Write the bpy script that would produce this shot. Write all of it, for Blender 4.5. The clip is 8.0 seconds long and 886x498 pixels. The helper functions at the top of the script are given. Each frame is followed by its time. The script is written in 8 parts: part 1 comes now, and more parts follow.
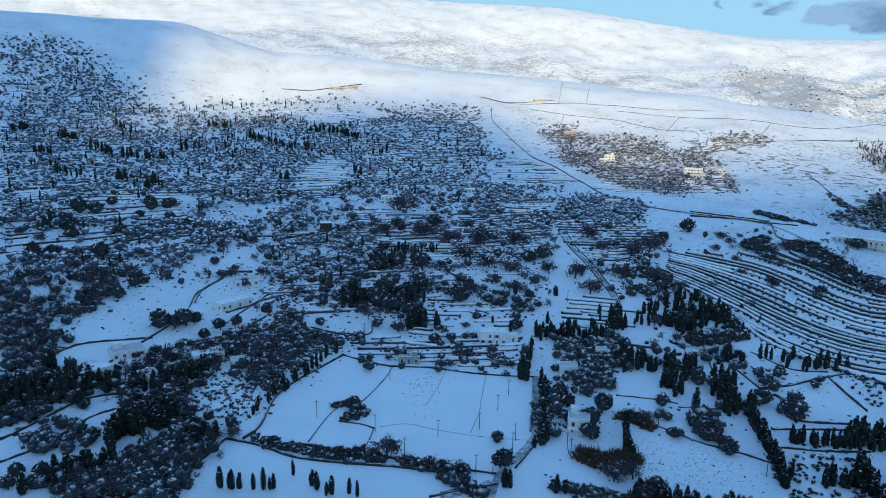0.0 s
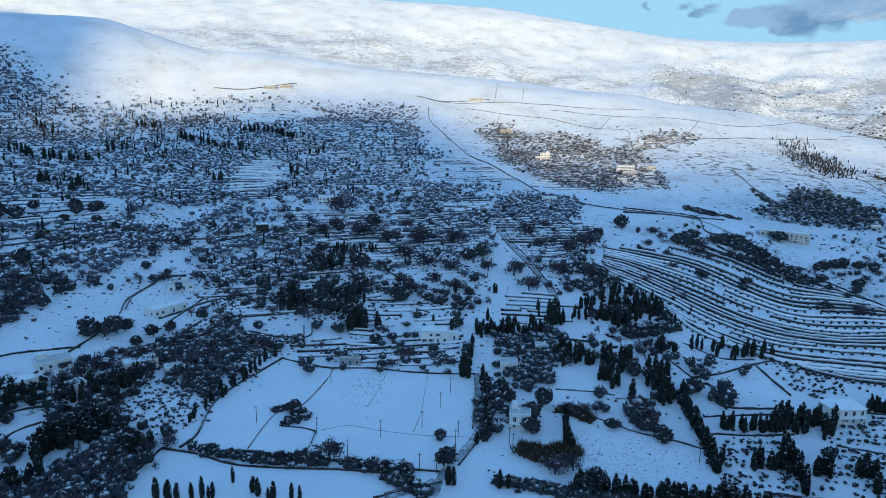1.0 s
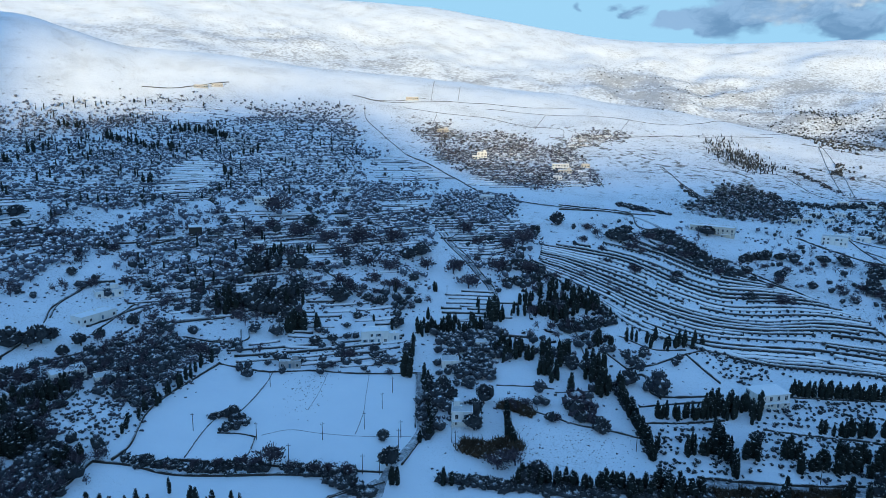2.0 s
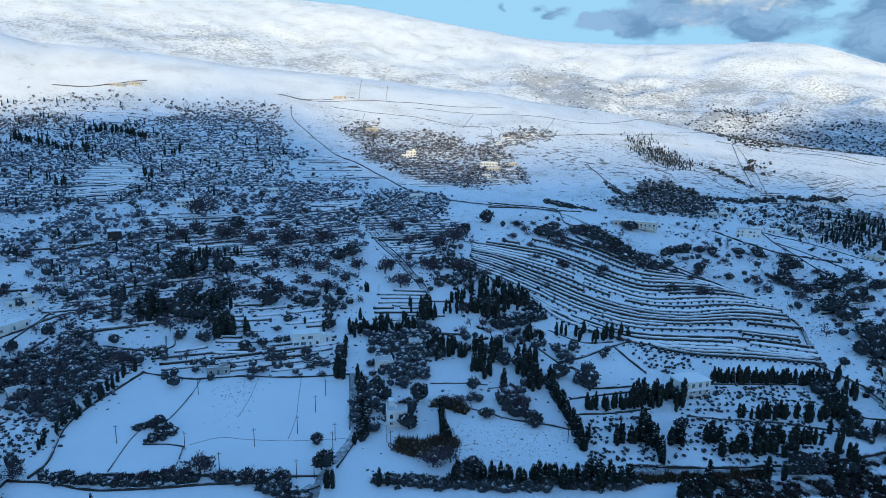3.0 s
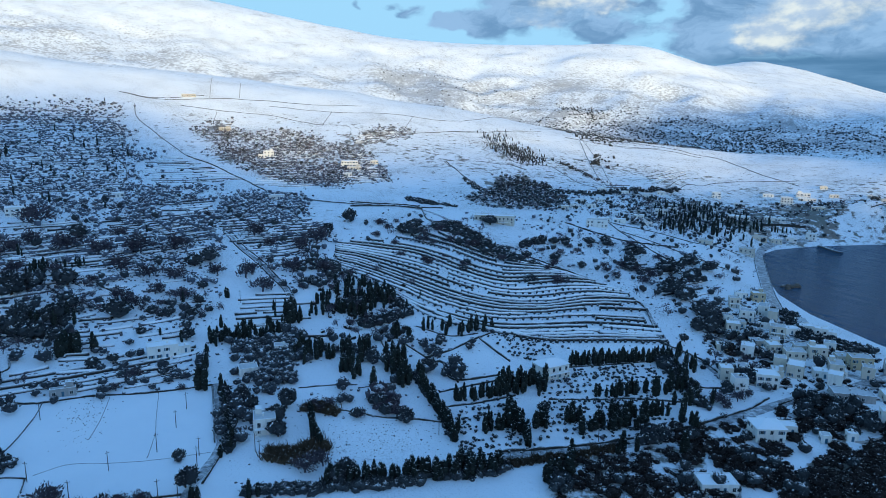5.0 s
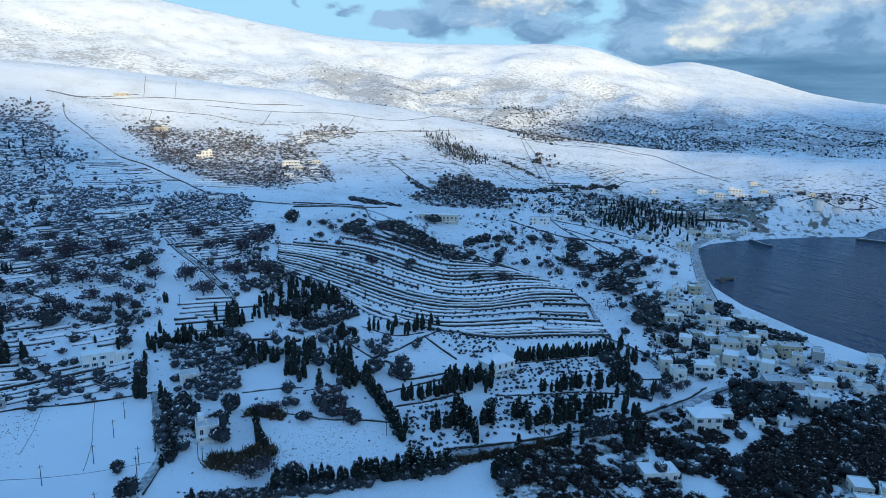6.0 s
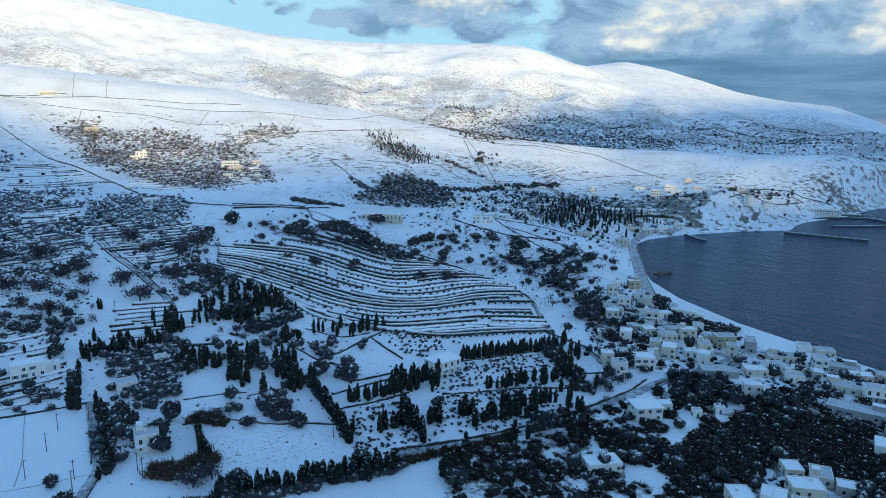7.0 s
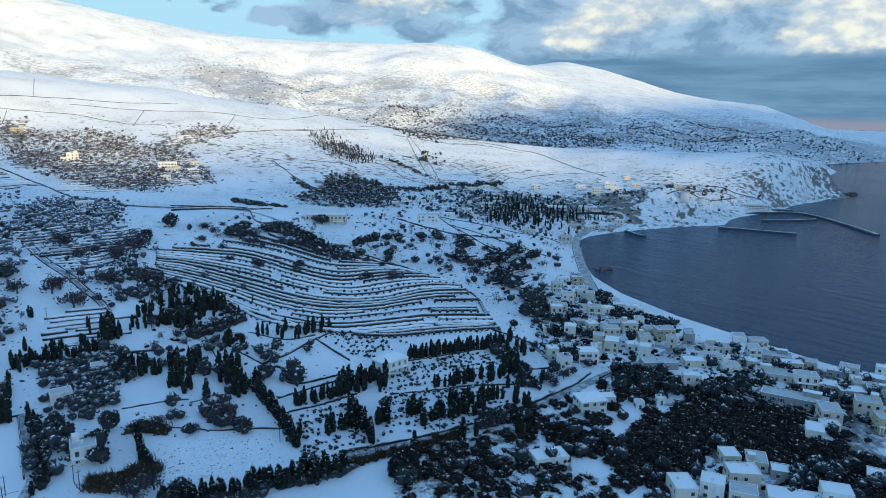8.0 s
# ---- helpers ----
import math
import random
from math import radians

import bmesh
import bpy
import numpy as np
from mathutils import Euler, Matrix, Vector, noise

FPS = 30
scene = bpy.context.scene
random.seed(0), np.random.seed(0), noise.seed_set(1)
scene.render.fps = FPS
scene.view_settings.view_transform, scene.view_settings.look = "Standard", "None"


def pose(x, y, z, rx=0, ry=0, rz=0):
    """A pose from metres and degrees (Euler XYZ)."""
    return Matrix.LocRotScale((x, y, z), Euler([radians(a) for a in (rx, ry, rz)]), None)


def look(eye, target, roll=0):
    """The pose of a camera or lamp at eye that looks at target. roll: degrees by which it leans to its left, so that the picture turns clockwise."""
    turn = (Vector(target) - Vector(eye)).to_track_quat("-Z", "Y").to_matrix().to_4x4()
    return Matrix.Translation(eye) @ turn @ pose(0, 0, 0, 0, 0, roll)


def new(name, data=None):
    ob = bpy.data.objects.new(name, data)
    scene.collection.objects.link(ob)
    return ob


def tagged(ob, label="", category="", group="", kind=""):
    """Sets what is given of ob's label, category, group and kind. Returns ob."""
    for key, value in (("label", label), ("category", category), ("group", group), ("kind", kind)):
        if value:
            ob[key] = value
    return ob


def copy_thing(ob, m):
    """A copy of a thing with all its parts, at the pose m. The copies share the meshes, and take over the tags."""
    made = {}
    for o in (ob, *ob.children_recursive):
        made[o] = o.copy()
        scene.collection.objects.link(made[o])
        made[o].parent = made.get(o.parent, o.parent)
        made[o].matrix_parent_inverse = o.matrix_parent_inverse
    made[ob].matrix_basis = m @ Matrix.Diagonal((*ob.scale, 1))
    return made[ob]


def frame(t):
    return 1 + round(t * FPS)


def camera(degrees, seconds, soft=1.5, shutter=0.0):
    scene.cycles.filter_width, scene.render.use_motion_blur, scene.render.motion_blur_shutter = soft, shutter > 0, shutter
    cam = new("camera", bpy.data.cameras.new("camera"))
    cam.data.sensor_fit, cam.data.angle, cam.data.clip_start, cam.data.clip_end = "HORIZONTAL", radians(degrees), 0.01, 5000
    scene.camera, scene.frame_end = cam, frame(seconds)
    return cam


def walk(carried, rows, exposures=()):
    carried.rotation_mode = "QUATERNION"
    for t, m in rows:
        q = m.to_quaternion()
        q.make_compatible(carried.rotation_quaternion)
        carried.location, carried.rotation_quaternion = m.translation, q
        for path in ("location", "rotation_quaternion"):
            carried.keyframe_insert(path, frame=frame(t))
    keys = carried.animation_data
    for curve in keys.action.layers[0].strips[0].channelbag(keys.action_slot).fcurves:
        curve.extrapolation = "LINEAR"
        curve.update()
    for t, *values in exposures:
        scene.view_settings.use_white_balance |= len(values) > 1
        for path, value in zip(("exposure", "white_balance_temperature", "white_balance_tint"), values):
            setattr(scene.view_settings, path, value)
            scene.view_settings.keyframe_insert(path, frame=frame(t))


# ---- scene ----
EYE_Z = 135.0


def aim(yaw):
    """The drone hangs still, tilted down, and turns to its right by yaw degrees."""
    return pose(0, 0, EYE_Z, 78.04, 0, -yaw) @ pose(0, 0, 0, 0, 0, 0.77)


cam = camera(65.02, 8.0, soft=0.7)
PATH = [(0.0, aim(0.0)), (0.5, aim(2.36)), (1.0, aim(5.09)), (1.5, aim(7.52)), (3.0, aim(16.0)), (3.5, aim(18.79)),
        (4.0, aim(21.95)), (4.5, aim(24.69)), (5.0, aim(27.4)), (6.5, aim(34.34)), (7.0, aim(36.74)), (7.5, aim(38.85)),
        (8.0, aim(41.33))]
walk(cam, PATH, [(0.0, 1.36, 5700, 2), (2.5, 1.34, 5600, 2), (5.0, 1.40, 5550, 2), (6.5, 1.48, 5900, 2), (8.0, 1.53, 6250, 2)])

# ---- light ----
SUN_AZ, SUN_EL = 188.0, 9.0          # degrees clockwise from +y, and up
sun_to = Vector((math.sin(radians(SUN_AZ)) * math.cos(radians(SUN_EL)), math.cos(radians(SUN_AZ)) * math.cos(radians(SUN_EL)), math.sin(radians(SUN_EL))))
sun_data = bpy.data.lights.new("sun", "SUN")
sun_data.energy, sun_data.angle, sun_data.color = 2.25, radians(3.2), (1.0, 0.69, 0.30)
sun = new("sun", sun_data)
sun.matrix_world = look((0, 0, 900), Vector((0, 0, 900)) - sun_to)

world = bpy.data.worlds.new("sky")
scene.world = world
world.use_nodes = True


class Nodes:
    """Short hand for building a node tree."""

    def __init__(self, tree):
        self.tree = tree
        tree.nodes.clear()

    def add(self, kind, out=0, **given):
        node = self.tree.nodes.new(kind)
        for key, value in given.items():
            if key.startswith("in_"):
                slot = key[3:]
                socket = node.inputs[int(slot) if slot.isdigit() else slot.replace("_", " ")]
                if isinstance(value, bpy.types.NodeSocket):
                    self.tree.links.new(value, socket)
                else:
                    socket.default_value = value
            else:
                setattr(node, key, value)
        return node.outputs[out] if node.outputs else node

    def math(self, op, a, b=0.0, c=0.0, clamp=False):
        return self.add("ShaderNodeMath", operation=op, use_clamp=clamp, in_0=a, in_1=b, in_2=c)

    def vec(self, op, a, b=(0, 0, 0)):
        return self.add("ShaderNodeVectorMath", 1 if op in ("DOT_PRODUCT", "LENGTH") else 0, operation=op, in_0=a, in_1=b)

    def noise(self, vector, scale, detail=4.0, rough=0.55, out=0, distortion=0.0):
        return self.add("ShaderNodeTexNoise", out, in_Vector=vector, in_Scale=scale, in_Detail=detail, in_Roughness=rough, in_Distortion=distortion)

    def ramp(self, value, low, high):
        return self.add("ShaderNodeMapRange", interpolation_type="SMOOTHSTEP", in_0=value, in_1=low, in_2=high)

    def mix(self, fac, a, b):
        node = self.tree.nodes.new("ShaderNodeMix")
        node.data_type = "RGBA"
        for slot, value in ((0, fac), (6, a), (7, b)):
            if isinstance(value, bpy.types.NodeSocket):
                self.tree.links.new(value, node.inputs[slot])
            elif slot == 0:
                node.inputs[slot].default_value = value
            else:
                node.inputs[slot].default_value = (*value, 1.0)
        return node.outputs[2]


def build_sky():
    n = Nodes(world.node_tree)
    way = n.add("ShaderNodeTexCoord", 0)
    sky = n.add("ShaderNodeTexSky", sky_type="NISHITA", sun_disc=False, sun_elevation=radians(SUN_EL), sun_rotation=radians(SUN_AZ),
                altitude=0.0, air_density=1.0, dust_density=0.5, ozone_density=2.6)
    sep = n.add("ShaderNodeSeparateXYZ", 0, in_0=way)
    x, y, z = sep, sep.node.outputs[1], sep.node.outputs[2]
    az = n.math("MULTIPLY", n.math("ARCTAN2", x, y), 57.2958)      # degrees clockwise from +y
    el = n.math("MULTIPLY", n.math("ARCSINE", z), 57.2958)
    flat = n.add("ShaderNodeCombineXYZ", in_0=az, in_1=n.math("MULTIPLY", el, 1.7), in_2=0.0)
    warp = n.noise(flat, 0.22, 4.0, 0.5, 1)
    bent = n.vec("ADD", flat, n.vec("MULTIPLY", n.vec("SUBTRACT", warp, (0.5, 0.5, 0.5)), (7.0, 5.0, 0.0)))
    part_xy = n.add("ShaderNodeSeparateXYZ", 0, in_0=bent)
    far_el = n.math("DIVIDE", part_xy.node.outputs[1], 1.7)

    near_xy = n.add("ShaderNodeSeparateXYZ", 0, in_0=n.vec("ADD", flat, n.vec("MULTIPLY", n.vec("SUBTRACT", n.noise(flat, 0.5, 6.0, 0.6, 1), (0.5, 0.5, 0.5)), (3.6, 4.2, 0.0))))
    near_el = n.math("DIVIDE", near_xy.node.outputs[1], 1.7)

    def puff(az0, el0, wide, tall, weight, round_head=False):
        baz, bel = (near_xy, near_el) if round_head else (part_xy, far_el)
        a = n.math("POWER", n.math("ABSOLUTE", n.math("DIVIDE", n.math("SUBTRACT", baz, az0), wide)), 2.0)
        b = n.math("POWER", n.math("ABSOLUTE", n.math("DIVIDE", n.math("SUBTRACT", bel, el0), tall)), 2.0)
        return n.math("MULTIPLY", n.math("EXPONENT", n.math("MULTIPLY", n.math("ADD", a, b), -1.0)), weight)

    def total(puffs, round_head=False):
        out = None
        for p in puffs:
            v = puff(*p, round_head)
            out = v if out is None else n.math("ADD", out, v)
        return out

    curl = n.noise(bent, 0.34, 5.0, 0.5)
    fine = n.noise(flat, 0.6, 6.0, 0.52)
    # grey masses, sunlit heads with a level foot, and the dull bank over the sea
    # the last two puffs, high out of view, are added to darken the sea's reflection
    grey = total([(31.5, 6.3, 3.6, 1.5, 1.0), (37, 7.6, 4.6, 1.3, 1.15), (39.8, 5.6, 3.0, 0.9, 0.95), (47.6, 5.2, 2.7, 2.0, 1.3), (55, 6.8, 7.0, 3.2, 1.6), (64, 6.6, 7.0, 3.4, 1.6), (74, 6.5, 9.0, 4.0, 1.6),
                  (90, 10, 14, 6, 1.2), (24.3, 7.0, 1.2, 0.5, 0.62), (20.6, 7.2, 0.9, 0.5, 0.55), (21.0, 6.0, 0.8, 0.3, 0.5), (27.6, 6.6, 0.8, 0.6, 0.6), (20, 16, 14, 3, 0.6), (60, 17, 20, 4, 0.9), (78, 22, 24, 8, 1.3)])
    heads = total([(51.4, 4.9, 1.9, 1.2, 1.05), (49.4, 4.6, 1.0, 0.6, 0.6), (53.6, 6.6, 3.0, 1.5, 0.85), (57.6, 7.6, 3.8, 1.5, 0.75), (62.5, 7.9, 3.4, 1.2, 0.5),
                   (67.6, 4.6, 2.0, 1.2, 0.95), (71.2, 4.9, 2.8, 1.5, 1.15), (70.4, 7.2, 3.8, 1.5, 0.9), (75.5, 6.0, 3.2, 1.8, 1.0),
                   (36.0, 7.9, 2.2, 0.9, 0.8), (39.4, 7.8, 2.2, 0.8, 0.85), (34.6, 6.2, 2.2, 0.6, 0.5), (88, 9, 5, 2, 0.8)], True)
    mask = n.ramp(n.math("ADD", grey, n.math("MULTIPLY", n.math("SUBTRACT", curl, 0.5), 1.3)), 0.28, 0.72)
    foot = n.ramp(n.math("ADD", el, n.math("MULTIPLY", fine, 1.2)), 3.9, 4.9)
    bright = n.math("MULTIPLY", n.ramp(n.math("ADD", heads, n.math("MULTIPLY", n.math("SUBTRACT", fine, 0.5), 0.6)), 0.08, 1.12), n.math("MAXIMUM", foot, n.ramp(az, 44.0, 42.0)))
    bank = n.math("MULTIPLY", n.ramp(n.math("ADD", el, n.math("MULTIPLY", curl, 0.9)), 4.6, 3.6), n.ramp(az, 43.0, 50.0))
    bank = n.math("MULTIPLY", bank, n.ramp(az, 150.0, 110.0))
    tone = n.mix(n.ramp(n.noise(bent, 0.30, 5.0, 0.6), 0.36, 0.64), CLOUD_DARK, CLOUD_MID)
    cloud = n.mix(n.math("MULTIPLY", bright, 0.95), tone, n.mix(n.ramp(fine, 0.35, 0.65), CLOUD_PALE, CLOUD_LIT))
    low = n.mix(n.ramp(n.noise(n.vec("MULTIPLY", flat, (0.22, 1.0, 1.0)), 0.6, 4.0, 0.6), 0.3, 0.7), BANK_DARK, BANK_LIGHT)
    low = n.mix(n.ramp(el, -0.5, -1.3), low, BANK_ROSE)
    both = n.mix(n.math("MULTIPLY", bank, n.math("SUBTRACT", 1.0, n.math("MULTIPLY", bright, 0.9))), cloud, low)
    haze = n.ramp(el, 16.0, 9.0)
    blue = n.add("ShaderNodeBackground", in_Color=sky, in_Strength=0.15)
    veil = n.add("ShaderNodeBackground", in_Color=(0.165, 0.26, 0.325, 1.0), in_Strength=1.0)
    blue = n.add("ShaderNodeMixShader", in_0=haze, in_1=blue, in_2=veil)
    pale = n.add("ShaderNodeBackground", in_Color=both, in_Strength=1.0)
    full = n.math("MAXIMUM", mask, bank)
    n.add("ShaderNodeOutputWorld", in_Surface=n.add("ShaderNodeMixShader", in_0=full, in_1=blue, in_2=pale))


CLOUD_DARK, CLOUD_MID = (0.075, 0.122, 0.185), (0.135, 0.19, 0.26)
CLOUD_PALE, CLOUD_LIT = (0.20, 0.225, 0.262), (0.35, 0.33, 0.29)
BANK_DARK, BANK_LIGHT, BANK_ROSE = (0.042, 0.083, 0.135), (0.068, 0.118, 0.18), (0.10, 0.105, 0.14)
build_sky()

# ---- the lie of the land: heights in polar form round the drone, along guide lines ----
TURN = (-180, -120, -60, -40, -30, -20, -14, -8, 0, 10, 20, 30, 40, 50, 60, 66, 70, 74, 80, 120, 180)


def by_angle(far, up):
    """A guide line from distances and elevation angles seen from the drone."""
    return far, [EYE_Z + r * math.tan(radians(e)) for r, e in zip(far, up)]


N = len(TURN)
# the skyline: the long ridge, and the second peak and cape behind it
RIDGE_AZ = (-180, -120, -60, -40, -20, -8, -2, 4, 9, 13.5, 17, 20, 23, 26.6, 31, 35, 38, 40.3, 42.5, 44, 46, 48, 50, 53, 56, 60, 64, 67, 70, 73, 80, 120, 180)
RIDGE_EL = (-2, 2, 8.2, 8.1, 7.9, 7.75, 7.7, 7.45, 7.05, 6.4, 5.8, 5.3, 4.88, 4.55, 4.4, 4.38, 4.45, 4.52, 4.4, 4.1, 3.4, 2.75, 2.2, 1.7, 1.1, 0.2, -0.3, -1.2, -2.0, -2.3, -2.55, -2.5, -2)
PEAK_AZ = (-180, -120, -60, -40, -8, 9, 20, 30, 40, 46, 48, 49.3, 50.7, 52.5, 54, 56.4, 58, 60, 62.4, 65.5, 67.4, 69, 70.4, 73, 80, 120, 180)
PEAK_EL = (-1.5, 1, 6, 6, 6, 5.5, 4.0, 3.0, 3.0, 2.5, 2.8, 3.0, 3.18, 2.88, 2.5, 1.75, 1.25, 0.7, 0.35, 0.05, -0.66, -1.3, -1.72, -1.95, -2.05, -2.05, -1.5)
GUIDES = [
    ([0] * N, [9] * N),
    ([230] * N, [10, 10, 14, 12, 10, 8, 7, 7, 7, 7, 7, 6, 5, 4, 4, 4, 4, 4, 4, 5, 10]),
    ([345] * N, [12, 15, 34, 30, 24, 18, 15, 14, 12, 12, 14, 13, 9, 5, 4, 4, 4, 4, 4, 6, 12]),
    ([520] * N, [20, 30, 64, 60, 55, 48, 44, 42, 40, 37, 34, 30, 20, 11, 6, 5, 4, 3, 3, 6, 20]),
    ([750] * N, [30, 60, 92, 88, 82, 74, 69, 66, 62, 57, 50, 43, 30, 18, 12, 8, 5, 3, 3, 6, 30]),
    ([1000] * N, [40, 90, 135, 130, 124, 114, 108, 106, 104, 97, 87, 72, 48, 27, 30, 20, 15, 6, 3, 6, 40]),
    by_angle([1350, 1350, 1350, 1350, 1350, 1330, 1320, 1320, 1320, 1330, 1340, 1350, 1350, 1350, 1200, 1150, 1150, 1150, 1150, 1350, 1350],
             [-4, 0, 5.5, 5.5, 5.55, 5.45, 3.5, 3.4, 2.5, 1.65, 0.6, -0.85, -2.75, -3.6, -3.75, -3.7, -4.6, -6.3, -6.5, -5, -4]),
    ([1750] * N, [40, 120, 240, 245, 245, 240, 200, 195, 176, 150, 108, 76, 44, 27, 22, 20, 10, 4, 3, 6, 40]),
    ([2350] * N, [40, 150, 345, 345, 345, 340, 335, 330, 318, 280, 220, 172, 160, 120, 72, 56, 36, 14, 4, 6, 40]),
    (*by_angle([3000] * len(RIDGE_AZ), RIDGE_EL), RIDGE_AZ),
    (*by_angle([3700] * len(PEAK_AZ), PEAK_EL), PEAK_AZ),
    ([4700] * N, [20, 100, 300, 300, 300, 300, 300, 300, 300, 300, 250, 200, 150, 120, 60, 30, 5, 3, 3, 3, 20]),
]
FINE = np.arange(-180, 180.25, 0.5)


def round_off(values, turn=TURN, wide=11):
    table = np.interp(FINE, turn, np.array(values, float))
    kernel = np.hanning(wide)
    return np.convolve(np.pad(table, wide // 2, mode="edge"), kernel / kernel.sum(), mode="valid")


GR = np.stack([round_off(r, *turn, *[5] * len(turn)) for r, _, *turn in GUIDES], 1)
GZ = np.stack([round_off(z, *turn, *[5] * len(turn)) for _, z, *turn in GUIDES], 1)
_h = np.diff(GR, axis=1)
_s = np.diff(GZ, axis=1) / _h
GM = np.zeros_like(GZ)
GM[:, 1:-1] = np.where(_s[:, 1:] * _s[:, :-1] > 0, 2 * _s[:, 1:] * _s[:, :-1] / np.where(np.abs(_s[:, 1:] + _s[:, :-1]) < 1e-9, 1e-9, _s[:, 1:] + _s[:, :-1]), 0)
GM[:, 0], GM[:, -1] = _s[:, 0], _s[:, -1]


def lattice(ix, iy, seed):
    h = (ix.astype(np.int64) * 374761393 + iy.astype(np.int64) * 668265263 + seed * 1442695041) & 0xFFFFFFFF
    h = ((h ^ (h >> 13)) * 1274126177) & 0xFFFFFFFF
    return ((h ^ (h >> 16)) & 0xFFFF) / 65535.0


def ripple(x, y, size, seed):
    """Smooth value noise from -1 to 1 with lumps of that size in metres."""
    u, v = x / size, y / size
    i, j = np.floor(u), np.floor(v)
    a, b = u - i, v - j
    a, b = a * a * (3 - 2 * a), b * b * (3 - 2 * b)
    i, j = i.astype(np.int64), j.astype(np.int64)
    low = lattice(i, j, seed) * (1 - a) + lattice(i + 1, j, seed) * a
    top = lattice(i, j + 1, seed) * (1 - a) + lattice(i + 1, j + 1, seed) * a
    return (low * (1 - b) + top * b) * 2 - 1


def ease(v, low, high):
    t = np.clip((v - low) / (high - low), 0, 1)
    return t * t * (3 - 2 * t)


# first points, out of view, bend to keep land under the shading range
COAST = [(5200, -5000), (5200, -700), (1500, -520), (700, -350), (450, -150), (392, 20), (389, 100), (389, 132), (397, 184), (403, 225), (421, 281), (446, 325), (488, 369), (526, 401),
         (552, 424), (585, 434), (635, 429), (708, 408), (766, 380), (800, 392), (837, 398), (926, 390), (1010, 400), (1069, 394), (1120, 398),
         (1163, 384), (1195, 396), (1215, 430), (1330, 500), (1600, 560), (1790, 655), (1880, 640), (2006, 598), (2150, 590), (2400, 650), (3000, 780), (3600, 860), (5200, 1000)]


def inland(x, y):
    """Metres from the water's edge, negative at sea."""
    best = np.full(np.shape(x), 1e9)
    side = np.zeros(np.shape(x), int)
    for (ax, ay), (bx, by) in zip(COAST, COAST[1:]):
        dx, dy = bx - ax, by - ay
        t = np.clip(((x - ax) * dx + (y - ay) * dy) / (dx * dx + dy * dy), 0, 1)
        best = np.minimum(best, np.hypot(x - ax - t * dx, y - ay - t * dy))
        cross = (ay <= y) != (by <= y)
        side += np.where(cross & (x < ax + (y - ay) / (dy if abs(dy) > 1e-9 else 1e-9) * dx), 1, 0)
    # even-odd test along +x: the coast runs from far south to far east, so points south-east of it are at sea
    sea = (side % 2 == 0) & (x > 300) & (y < 1000)
    return np.where(sea, -best, best)


# each spur: bearing, lean, width of its two flanks, height, and where it begins and ends
SPURS = [(37.2, 0.9, 1.5, 3.0, 17, 1950, 2790), (42.6, 0.7, 1.3, 2.8, 15, 1950, 2760), (47.2, 1.4, 1.2, 2.8, 12, 1900, 2800), (31.6, -1.2, 1.2, 2.8, 11, 1950, 2800),
         (26.2, -1.6, 1.2, 2.6, 14, 1850, 2800), (21.0, -1.6, 2.4, 1.2, 18, 1750, 2750), (52.8, 1.0, 1.2, 2.8, 11, 1750, 2800), (58.8, 1.0, 1.1, 2.8, 10, 1700, 2700),
         (15.5, -1.0, 2.2, 2.6, 10, 1900, 2850), (8.0, -1.0, 2.6, 2.8, 10, 1950, 2850), (-2.0, 0.5, 2.8, 2.8, 10, 1950, 2850)]


